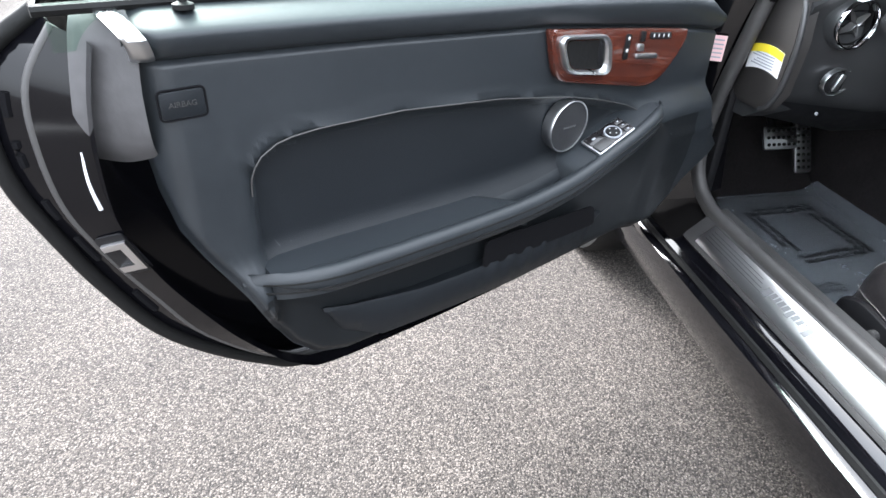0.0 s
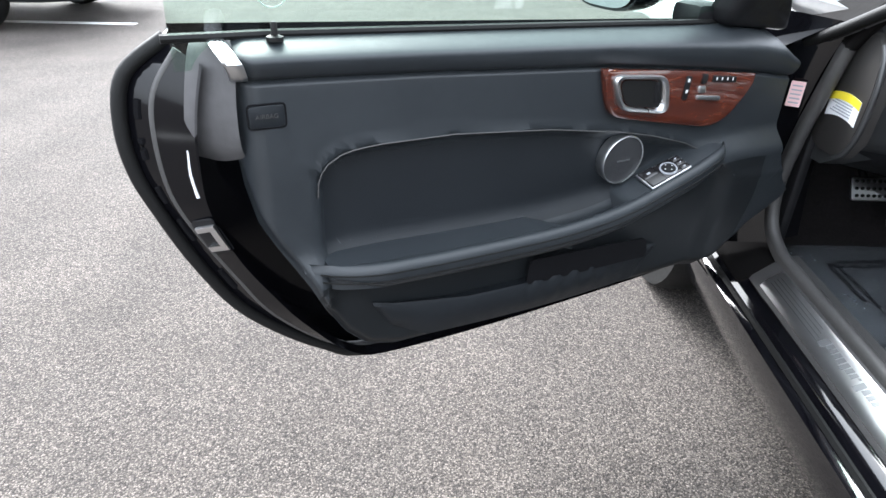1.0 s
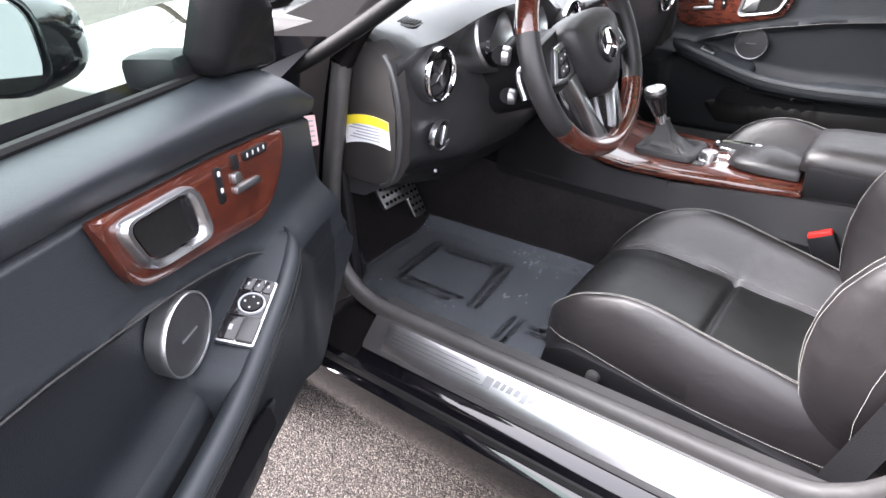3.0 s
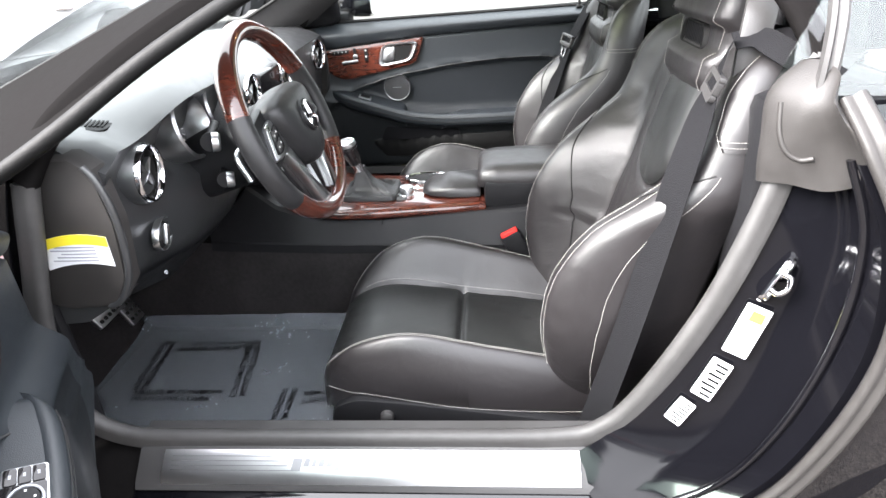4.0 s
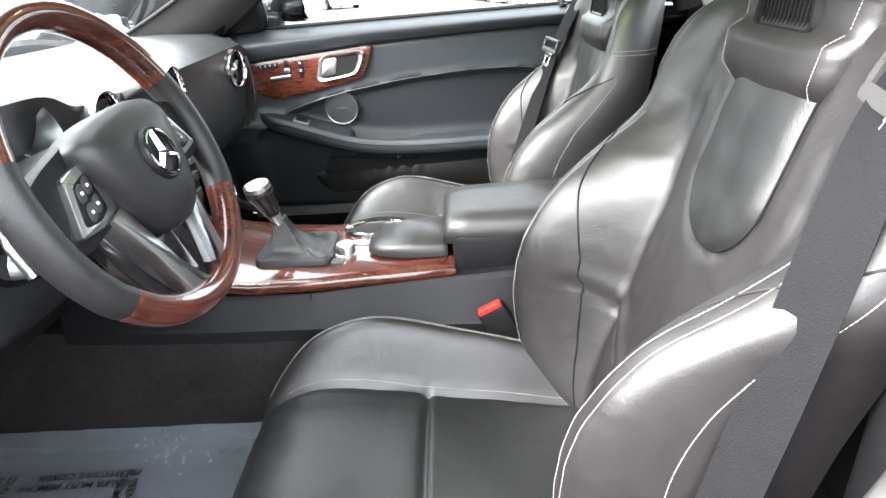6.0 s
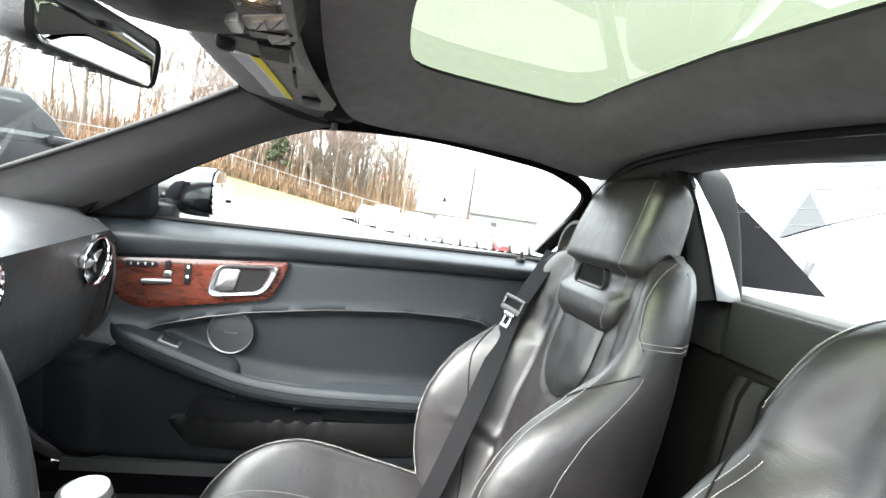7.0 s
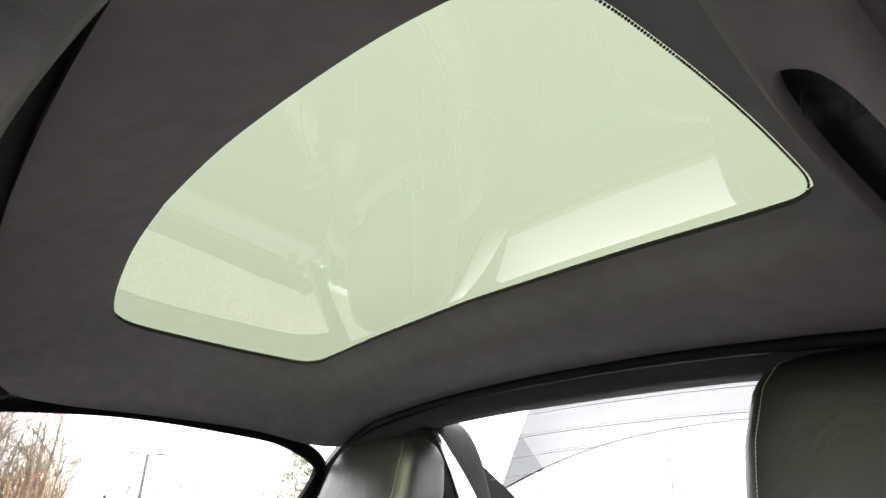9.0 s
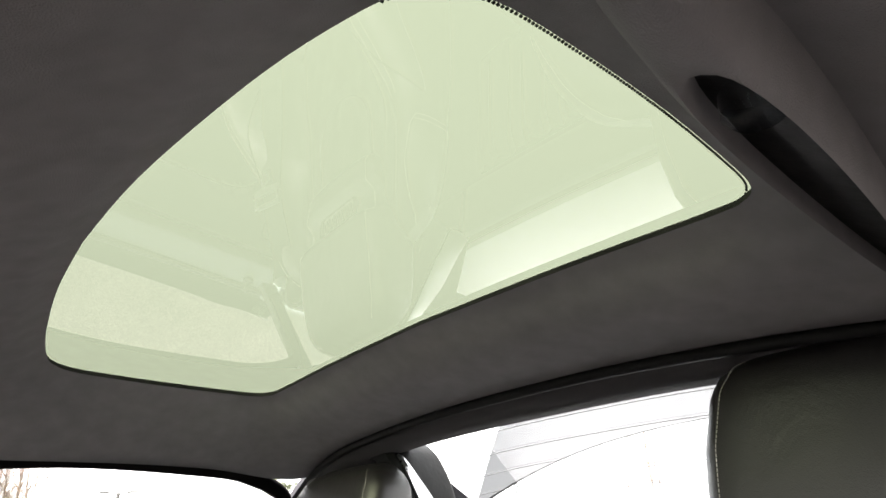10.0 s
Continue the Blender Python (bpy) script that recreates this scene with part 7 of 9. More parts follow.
# end caps with the sticker on the driver's side
for side in (-1, 1):
    bm = bmesh.new()
    o = [(0.992, 0.885), (1.02, 0.905), (1.10, 0.905), (1.20, 0.90), (1.20, 0.68), (1.10, 0.655), (1.02, 0.66), (0.992, 0.70), (0.982, 0.80)]
    loft(bm, [[(side * 0.640, y, z) for y, z in o], [(side * 0.662, y + 0.006, z - 0.004) for y, z in o], [(side * 0.668, 1.09 + (y - 1.09) * 0.92, 0.78 + (z - 0.78) * 0.93) for y, z in o]])
    cap = part("dash_end_cap", bm, END_CAP, dash, "black dashboard end cap")
    bm = bmesh.new()
    rim = [(side * 0.664, y, z) for y, z in ((1.01, 0.885), (0.995, 0.86), (0.985, 0.80), (0.992, 0.72), (1.015, 0.672), (1.04, 0.655))]
    tube(bm, rim, 0.0055, steps=5, up=(1, 0, 0))
    part("end_cap_lip", bm, DASH, dash)
LX = -0.6695
for z0, z1, mt, nm in ((0.735, 0.7835, WHITE_LABEL, "airbag_sticker"), (0.768, 0.7837, YELLOW, "yellow_band")):
    bm = bmesh.new()
    loops = []
    for y in np.linspace(1.007, 1.113, 9):
        dz = -0.006 * ((y - 1.062) / 0.046) ** 2 + (1.062 - y) * 0.06
        x = LX - (0.0010 if nm == "yellow_band" else 0.0)
        loops.append([(x, y, z0 + dz), (x, y, z1 + dz), (x + 0.0015, y, z1 + dz), (x + 0.0015, y, z0 + dz)])
    loft(bm, loops)
    if nm == "airbag_sticker":
        stick = part(nm, bm, mt, dash, "white and yellow airbag warning sticker")
    else:
        part(nm, bm, mt, stick, "yellow band")
for k in range(5):
    bm = bmesh.new()
    z = 0.740 + 0.0056 * k
    rbox(bm, (LX - 0.001, 1.028, z), (LX + 0.0005, 1.100 - 0.008 * (k % 3), z + 0.0022), 0)
    part("print_line", bm, GREY_INK, stick)
# light switch
vm = Matrix.Translation((-0.543, 0.998, 0.724)) @ Matrix.Rotation(0.15, 4, "Z") @ Matrix.Rotation(radians(95), 4, "X")
bm = bmesh.new()
o = ellipse(0, 0, 0.036, 0.028, 36)
loft(bm, [[vm @ Vector((a * k, b * k, h)) for a, b in o] for k, h in ((1.0, -0.004), (1.0, 0.004), (0.97, 0.007), (0.91, 0.006), (0.88, 0.002))], True, False)
ls = part("light_switch", bm, SATIN, dash, "oval silver-ringed light switch")
bm = bmesh.new()
loft(bm, [[vm @ Vector((a * k, b * k, h)) for a, b in o] for k, h in ((0.9, 0.002), (0.5, 0.003))])
part("switch_face", bm, PLASTIC, ls)
bm = bmesh.new()
rbox(bm, (-0.007, -0.019, 0.001), (0.007, 0.019, 0.012), 0.004, 2, vm @ Matrix.Rotation(-0.3, 4, "Z"))
part("switch_grip", bm, SATIN, ls, "silver grip")
bm = bmesh.new()
lathe(bm, [(0.0035, 0), (0.0035, 0.003), (0, 0.0035)], Matrix.Translation((-0.555, 1.005, 0.655)) @ Matrix.Rotation(radians(90), 4, "X"), 16, False)
part("bonnet_knob", bm, GREY_INK, dash)
# lower cover, knee pad and stalks behind the wheel
bm = bmesh.new()
loft(bm, [[(-0.64, 1.02, 0.68), (-0.45, 0.99, 0.66), (-0.25, 0.99, 0.66), (-0.12, 1.0, 0.67)], [(-0.62, 1.10, 0.62), (-0.45, 1.06, 0.59), (-0.25, 1.06, 0.59), (-0.14, 1.06, 0.60)], [(-0.62, 1.30, 0.60), (-0.45, 1.30, 0.58), (-0.25, 1.30, 0.58), (-0.14, 1.30, 0.60)]], closed=False)
part("knee_panel", bm, PLASTIC, dash, "black knee panel")

# ---- steering wheel ----
wheel_thing = thing("steering_wheel", (-0.36, 0.82, 0.84), "black leather and walnut steering wheel with silver spokes", "steering wheel")
WM = Matrix.Translation((-0.374, 0.802, 0.861)) @ Matrix.Rotation(radians(-1.3), 4, "Z") @ Matrix.Rotation(radians(69.5), 4, "X") @ Matrix.Rotation(radians(4), 4, "Z")
RW = 0.1725


def rim_piece(a0, a1, mat_, name, label="", rr=0.0172):
    bm = bmesh.new()
    n = max(8, int(abs(a1 - a0) / 5))
    loops = []
    for i in range(n + 1):
        a = radians(a0 + (a1 - a0) * i / n)
        c = Vector((math.cos(a), math.sin(a) * (0.97 if math.sin(a) < -0.5 else 1.0), 0)) * RW
        rad = Vector((math.cos(a), math.sin(a), 0))
        loops.append([WM @ (c + rad * rr * math.cos(t) + Vector((0, 0, 1)) * rr * 1.12 * math.sin(t)) for t in np.linspace(0, 2 * math.pi, 18, endpoint=False)])
    loft(bm, loops)
    return part(name, bm, mat_, wheel_thing, label, angle=60)


rim_piece(22, 158, WOOD, "rim_wood", "glossy walnut rim section", 0.0174)
rim_piece(-34, 22, LEATHER_PERF, "rim_leather", "perforated black leather rim section")
rim_piece(158, 214, LEATHER_PERF, "rim_leather", "perforated black leather rim section")
rim_piece(214, 326, WOOD, "rim_wood", "glossy walnut rim section", 0.0174)
# hub pad
bm = bmesh.new()
o = [(-0.085, 0.045), (-0.070, 0.062), (-0.03, 0.070), (0.03, 0.070), (0.070, 0.062), (0.085, 0.045), (0.078, 0.005), (0.055, -0.045), (0.03, -0.078), (0.0, -0.086), (-0.03, -0.078), (-0.055, -0.045), (-0.078, 0.005)]
o = [(p.x, p.y) for p in smooth_path([(a, b, 0) for a, b in o], 4, True)]
loft(bm, [[WM @ Vector((a * k, b * k * 0.92 - 0.004 * (1 - k) - 0.002, h)) for a, b in o] for k, h in ((0.9, -0.03), (1.0, -0.015), (1.0, 0.012), (0.96, 0.024), (0.85, 0.033), (0.5, 0.040), (0.1, 0.041))])
hub = part("hub_pad", bm, HUB, wheel_thing, "black airbag pad with a round emblem", angle=70)
bm = bmesh.new()
lathe(bm, [(0.031, 0.036), (0.031, 0.0425), (0.029, 0.045), (0.026, 0.0445), (0.0255, 0.042), (0.0, 0.0415)], WM, 40, False)
emb = part("emblem", bm, PLASTIC, hub, "round dark emblem with a bright ring")
bm = bmesh.new()
lathe(bm, [(0.0265, 0.043), (0.0265, 0.0465), (0.0247, 0.0470), (0.0243, 0.044)], WM, 40, False)
part("emblem_ring", bm, CHROME, emb)
for k in range(3):
    bm = bmesh.new()
    mm = WM @ Matrix.Rotation(radians(90 + 120 * k), 4, "Z")
    loft(bm, [[mm @ Vector((d, -w, 0.044)), mm @ Vector((d, 0, 0.049)), mm @ Vector((d, w, 0.044))] for d, w in ((0.0, 0.0048), (0.008, 0.0032), (0.025, 0.0005))])
    part("emblem_bar", bm, CHROME, emb)
# spokes with their keys
for sx in (-1, 1):
    def side_plate(q, lift, thick, bevel, mat_, name, parent, label=""):
        bm2 = bmesh.new()
        o2 = [(sx * a_, b_) for a_, b_ in q]
        plate(bm2, rounded(o2 if sx > 0 else o2[::-1], 0.006, 3), WM @ Matrix.Translation((0, 0, lift)), thick, bevel)
        return part(name, bm2, mat_, parent, label)
    sp = side_plate([(0.066, 0.056), (0.118, 0.046), (0.160, 0.034), (0.166, -0.034), (0.128, -0.040), (0.070, -0.034)], -0.016, 0.018, 0.006, PLASTIC, "spoke", wheel_thing, "black side spoke with a silver key field")
    kf = side_plate([(0.070, 0.036), (0.112, 0.030), (0.141, -0.024), (0.106, -0.028), (0.072, -0.022)], 0.000, 0.010, 0.003, SATIN, "key_field", sp, "silver key field")
    side_plate([(0.082, 0.025), (0.109, 0.020), (0.130, -0.017), (0.106, -0.021), (0.086, -0.015)], 0.0095, 0.0016, 0.0006, PLASTIC, "key_panel", kf)
    for i in range(2):
        for j in range(2):
            q = [(0.0845 + 0.0135 * j + 0.004 * i + dx, 0.0235 - 0.0190 * i - 0.0035 * j + dy) for dx, dy in ((0, 0), (0.0125, -0.003), (0.0175, -0.0190), (0.004, -0.0165))]
            side_plate(q, 0.0108, 0.0016, 0.0005, PLASTIC_GREY, "wheel_key", kf)
            bm = bmesh.new()
            xc, yc = sx * sum(a_ for a_, _ in q) / 4, sum(b_ for _, b_ in q) / 4
            rbox(bm, (xc - 0.0018, yc - 0.0016, 0.0120), (xc + 0.0018, yc + 0.0016, 0.0130), 0, 1, WM)
            part("key_mark", bm, PRINT_WHITE, kf)
    # lower spoke: bright legs running from the key fields to the foot of the rim, dark gloss beside and between them
    side_plate([(0.064, -0.022), (0.090, -0.027), (0.066, -0.090), (0.050, -0.166), (0.0, -0.174), (0.0, -0.158), (0.026, -0.150), (0.042, -0.090)], -0.010, 0.018, 0.004, SATIN, "lower_spoke", wheel_thing, "satin silver leg of the lower spoke")
    side_plate([(0.086, -0.026), (0.112, -0.030), (0.106, -0.075), (0.082, -0.146), (0.048, -0.165), (0.062, -0.090)], -0.022, 0.014, 0.004, SCREEN, "spoke_flank", wheel_thing, "glossy black flank of the lower spoke")
    side_plate([(0.0, -0.064), (0.058, -0.040), (0.044, -0.095), (0.030, -0.156), (0.0, -0.162)], -0.016, 0.012, 0.003, SCREEN, "spoke_inset", wheel_thing, "glossy black spoke inset")
bm = bmesh.new()
loft(bm, [[WM @ Vector((r * math.cos(a), r * math.sin(a) * 0.9 - 0.01, h)) for a in np.linspace(0, 2 * math.pi, 28, endpoint=False)] for r, h in ((0.062, -0.02), (0.070, -0.04), (0.072, -0.10), (0.066, -0.22))])
part("column_shroud", bm, PLASTIC, wheel_thing, "black steering column shroud", angle=60)
for x, z, r, nm, mt in ((-0.492, 0.866, 0.016, "stalk", SATIN), (-0.470, 0.792, 0.014, "column_key", SATIN)):
    bm = bmesh.new()
    tube(bm, [(-0.42, 0.92, z + 0.01), (x + 0.01, 0.905, z), (x - 0.004, 0.898, z)], lambda t, r=r: r * (0.5 + 0.5 * sstep(0.4, 0.8, t)), 14, steps=8)
    sk = part(nm, bm, PLASTIC, wheel_thing, "black stalk with a silver end")
    bm = bmesh.new()
    lathe(bm, [(r * 1.0, 0), (r * 0.98, 0.010), (r * 0.8, 0.013), (0, 0.013)], axes((x - 0.004, 0.895, z), (0.25, 0.0, 0.97), (0.9, 0.4, -0.2)) @ Matrix.Rotation(math.pi, 4, "X"), 20, False)
    part("stalk_end", bm, mt, sk, "silver stalk end")
bm = bmesh.new()
tube(bm, [WM @ Vector(p) for p in ((-0.08, 0.01, -0.035), (-0.15, 0.015, -0.04), (-0.165, -0.03, -0.036))], 0.006, steps=6)
part("shift_paddle", bm, SATIN, wheel_thing, "silver shift paddle")

# ---- centre console ----
con = thing("centre_console", (0, 0.6, 0.28), "black centre console topped with red-brown walnut", "console")
bm = bmesh.new()
loops = []
for y, w, zt in ((-0.08, 0.125, 0.575), (0.30, 0.125, 0.575), (0.44, 0.122, 0.565), (0.70, 0.128, 0.548), (0.84, 0.138, 0.555), (0.95, 0.142, 0.60), (1.02, 0.142, 0.66), (1.12, 0.142, 0.66)):
    zj = lerp([0.4, 0.7, 1.1], [0.484, 0.493, 0.516], y)
    loops.append([(-w - 0.022, y, zj - 0.02), (-w - 0.020, y, zj), (-w - 0.016, y, zj + 0.004), (-w, y, zt - 0.008), (-w + 0.008, y, zt), (w - 0.008, y, zt), (w, y, zt - 0.008), (w + 0.016, y, zj + 0.004), (w + 0.020, y, zj), (w + 0.022, y, zj - 0.02)])
loft(bm, loops)
part("console_body", bm, PLASTIC, con, "charcoal console sides", angle=30)
bm = bmesh.new()
loft(bm, [[(-0.165, y, 0.26), (-0.165, y, 0.40), (-w - 0.018, y, zj - 0.004), (w + 0.018, y, zj - 0.004), (0.176, y, 0.40), (0.19, y, 0.26)] for y, w, zj in ((-0.09, 0.125, 0.482), (0.44, 0.122, 0.485), (0.70, 0.128, 0.493), (0.95, 0.142, 0.508), (1.12, 0.142, 0.518), (1.50, 0.142, 0.56))])
part("tunnel_carpet", bm, CARPET, con, "black carpet on the tunnel sides", angle=30)
for side in (-1, 1):
    bm = bmesh.new()
    tube(bm, [(side * 0.1245, 0.700, 0.555), (side * 0.140, 0.700, 0.468)], 0.0012, 5, steps=1)
    part("side_joint", bm, RUBBER_AND_SHADE, con)
# walnut top with its rounded sides
bm = bmesh.new()
loops = []
for y, w, z in ((0.449, 0.108, 0.5785), (0.455, 0.112, 0.582), (0.60, 0.120, 0.578), (0.70, 0.128, 0.576), (0.80, 0.137, 0.580), (0.88, 0.139, 0.592), (0.93, 0.138, 0.612)):
    loops.append([(-w + 0.004, y, z - 0.022), (-w, y, z - 0.014), (-w + 0.004, y, z - 0.004), (-w + 0.016, y, z), (w - 0.016, y, z), (w - 0.004, y, z - 0.004), (w, y, z - 0.014), (w - 0.004, y, z - 0.022)])
loft(bm, loops)
part("walnut_top", bm, WOOD, con, "glossy walnut console top", angle=50)
# arm rest box with its padded lid, and the small lid before it
bm = bmesh.new()
rbox(bm, (-0.098, 0.08, 0.56), (0.098, 0.452, 0.628), 0.008)
part("arm_rest_box", bm, PLASTIC, con, "black arm rest box")
bm = bmesh.new()
loops = []
for y, z, w in ((0.08, 0.655, 0.080), (0.10, 0.660, 0.092), (0.25, 0.663, 0.096), (0.42, 0.660, 0.092), (0.452, 0.655, 0.088), (0.466, 0.645, 0.082)):
    loops.append([(-w, y, 0.612), (-w - 0.004, y, 0.625), (-w, y, z - 0.016), (-w + 0.010, y, z - 0.003), (-w * 0.5, y, z), (w * 0.5, y, z), (w - 0.010, y, z - 0.003), (w, y, z - 0.016), (w + 0.004, y, 0.625), (w, y, 0.612)])
loft(bm, loops)
part("arm_rest_lid", bm, LEATHER, con, "black padded leather arm rest lid", angle=60)
bm = bmesh.new()
loops = []
for y, z, w in ((0.462, 0.607, 0.062), (0.47, 0.611, 0.064), (0.54, 0.609, 0.064), (0.585, 0.603, 0.050), (0.605, 0.594, 0.030)):
    loops.append([(-0.012 - w, y, 0.584), (-0.012 - w, y, z - 0.010), (-0.012 - w + 0.008, y, z - 0.001), (-0.012 + w - 0.008, y, z), (-0.012 + w, y, z - 0.010), (-0.012 + w, y, 0.584)])
loft(bm, loops)
part("phone_lid", bm, LEATHER, con, "small black padded lid", angle=50)
# shift boot, lever
bm = bmesh.new()
o = rounded([(-0.066, 0.668), (0.060, 0.668), (0.060, 0.805), (-0.066, 0.805)], 0.02, 5)
loops = []
for k, z, dz in ((1.0, 0.578, 0), (1.0, 0.585, 0), (0.95, 0.591, 0), (0.88, 0.588, 0.003), (0.74, 0.589, 0.006), (0.60, 0.593, 0.007), (0.48, 0.599, 0.006), (0.36, 0.608, 0.005), (0.27, 0.622, 0.003), (0.18, 0.640, 0.001), (0.16, 0.650, 0)):
    c = (-0.012, 0.738 + 0.030 * (1 - k))
    loops.append([(c[0] + (a + 0.003) * k, c[1] + (b - 0.7365) * k, z + dz * math.sin(i * 1.7 + k * 9)) for i, (a, b) in enumerate(o)])
loft(bm, loops)
part("shift_boot", bm, BOOT, con, "creased black leather shift boot", angle=70)
bm = bmesh.new()
tube(bm, [(-0.015, 0.765, 0.640), (-0.020, 0.772, 0.665)], 0.013, 16, steps=2)
lv = part("shift_lever", bm, CHROME, con, "shift lever with a dark and silver knob")
bm = bmesh.new()
tube(bm, [(-0.019, 0.771, 0.660), (-0.025, 0.777, 0.682), (-0.031, 0.783, 0.702), (-0.034, 0.786, 0.716)], lambda t: lerp([0, 0.3, 0.75, 0.95, 1], [0.0145, 0.0195, 0.0250, 0.0225, 0.014], t), 20, steps=8)
kn = part("shift_knob", bm, SCREEN, lv, "dark glossy knob with a silver top")
bm = bmesh.new()
tube(bm, [(-0.0315, 0.7835, 0.704), (-0.0345, 0.7865, 0.719), (-0.035, 0.787, 0.7225)], lambda t: lerp([0, 0.6, 0.9, 1], [0.0245, 0.0225, 0.016, 0.007], t), 20, steps=8)
part("knob_top", bm, SATIN, kn)
# controller knob, buttons, cup holder
bm = bmesh.new()
lathe(bm, [(0.0215, 0.0), (0.0215, 0.004), (0.0175, 0.005), (0.0175, 0.020), (0.0160, 0.0225), (0.0, 0.0235)], Matrix.Translation((-0.028, 0.648, 0.575)), 36, False)
part("controller_knob", bm, SATIN, con, "silver rotary controller")
bm = bmesh.new()
rbox(bm, (-0.074, 0.646, 0.574), (-0.052, 0.670, 0.5815), 0.003)
part("controller_key", bm, PLASTIC_GREY, con, "small grey key beside the controller")
bm = bmesh.new()
o = ellipse(0.066, 0.60, 0.034, 0.062, 36)
loft(bm, [[Vector((0.066 + (a - 0.066) * k, 0.60 + (b - 0.60) * k, h)) for a, b in o] for k, h in ((1.04, 0.574), (1.04, 0.586), (1.0, 0.588), (0.93, 0.586), (0.90, 0.580))], True, False)
cup = part("cup_holder", bm, CHROME, con, "oval cup holder with a bright rim")
# flat black disc painting the shade inside the cup
bm = bmesh.new()
loft(bm, [[Vector((0.066 + (a - 0.066) * k, 0.60 + (b - 0.60) * k, h)) for a, b in o] for k, h in ((0.93, 0.583), (0.6, 0.582))])
part("cup_shade", bm, RUBBER_AND_SHADE, cup)
# ---- pedals ----
def pedal(name, c, w, h, tilt, label, cols, rows_):
    p = thing(name, c, label, "pedal", "pedals")
    pm = Matrix.Translation(c) @ Matrix.Rotation(tilt, 4, "X")
    bm = bmesh.new()
    plate(bm, rounded([(-w / 2, -h / 2), (w / 2, -h / 2), (w / 2, h / 2), (-w / 2, h / 2)], 0.008), pm, 0.008, 0.003)
    part("pedal_plate", bm, STEEL, p, "bright steel pedal plate")
    for i in range(cols):
        for j in range(rows_):
            bm = bmesh.new()
            lathe(bm, [(0.0045, 0.006), (0.0042, 0.011), (0.0, 0.0115)], pm @ Matrix.Translation((w * ((i + 0.5) / cols - 0.5) * 0.9, h * ((j + 0.5) / rows_ - 0.5) * 0.92, 0)), 10, False)
            part("rubber_stud", bm, RUBBER_AND_SHADE, p)
    bm = bmesh.new()
    tube(bm, [pm @ Vector((0, 0, 0)), pm @ Vector((0, 0.06, -0.03)), Vector((c[0], 1.47, c[2] + 0.2))], 0.009, steps=5)
    part("pedal_arm", bm, PLASTIC, p)


pedal("accelerator_pedal", (-0.281, 1.327, 0.446), 0.050, 0.170, radians(62), "long steel accelerator pedal with black rubber studs", 3, 9)
pedal("brake_pedal", (-0.408, 1.262, 0.490), 0.095, 0.060, radians(58), "wide steel brake pedal with black rubber studs", 6, 3)

# ---- floor mat under printed film ----
mat_m = thing("floor_mat", (-0.37, 1.0, 0.275), "black floor mat under a clear protective film", "floor mat")
bm = bmesh.new()
plate(bm, rounded([(-0.585, 0.68), (-0.185, 0.68), (-0.185, 1.32), (-0.50, 1.335), (-0.585, 1.25)], 0.03, 4), Matrix.Translation((0, 0, 0.268)), 0.010, 0.003)
part("mat_pile", bm, CARPET, mat_m)
bm = bmesh.new()
rows = []
for i, y in enumerate(np.linspace(0.66, 1.345, 36)):
    rows.append([(x, y + 0.004 * math.sin(19 * x), 0.2795 + 0.045 * sstep(-0.22, -0.135, x) + 0.0022 * noise.noise(Vector((x * 11, y * 9, 1.0))) + 0.0008 * noise.noise(Vector((x * 31, y * 27, 4.0)))) for x in np.linspace(-0.60, -0.140, 30)])
loft(bm, rows, closed=False)
film_o = part("protective_film", bm, MAT_FILM, mat_m, "clear crinkled plastic film")
film_o.visible_shadow = False


def mat_text(body, x, y, turn, size=0.0195):
    cu = bpy.data.curves.new("film_text", "FONT")
    cu.body, cu.size, cu.align_x, cu.align_y, cu.extrude, cu.space_line = body, size, "LEFT", "CENTER", 0.0003, 1.15
    ob = new("film_text", cu)
    cu.offset = 0.0001
    cu.materials.append(INK)
    ob.parent = film_o
    ob.matrix_local = Matrix.Translation(Vector((x, y, 0.2848)) - BASE[mat_m.name]) @ Matrix.Rotation(radians(turn), 4, "Z")


TXT = "DEALER MUST REMOVE\nPROTECTIVE COVER"
mat_text(TXT, -0.446, 1.237, -90)
mat_text(TXT, -0.452, 0.996, 8)
mat_text(TXT, -0.258, 1.008, 92)
mat_text(TXT, -0.246, 1.247, 184)
mat_text("DEALER MUST\nPROTECTIVE", -0.425, 0.887, 182)
mat_text("REMOVE\nCOVER", -0.452, 0.850, -84)
mat_text("REMOVE\nCOVER", -0.150, 0.890, 200)

# ---- overhead ----
SWITCH = mk("pale_grey_switch", (0.30, 0.29, 0.28), 0.45)
oc = thing("overhead_console", (0, 0.72, 1.19), "charcoal overhead console with grey switches and a lit lamp", "overhead console")
bm = bmesh.new()
loops = []
for y, w, z in ((0.646, 0.090, 1.200), (0.652, 0.096, 1.184), (0.69, 0.104, 1.180), (0.73, 0.112, 1.172), (0.77, 0.100, 1.166), (0.81, 0.080, 1.166), (0.835, 0.05, 1.172)):
    loops.append([(w * math.cos(a) - 0.032, y, z + 0.014 - 0.016 * math.sin(a) ** 0.5 if math.sin(a) > 0 else z + 0.03) for a in np.linspace(0, math.pi, 17)] + [(-w - 0.032, y, z + 0.035), (w - 0.032, y, z + 0.035)])
loft(bm, loops)
ocb = part("console_shell", bm, PLASTIC, oc, "charcoal plastic shell", angle=60)


OVER = Matrix.Translation((0, 0, 1.1775)) @ Matrix.Rotation(math.pi, 4, "X")


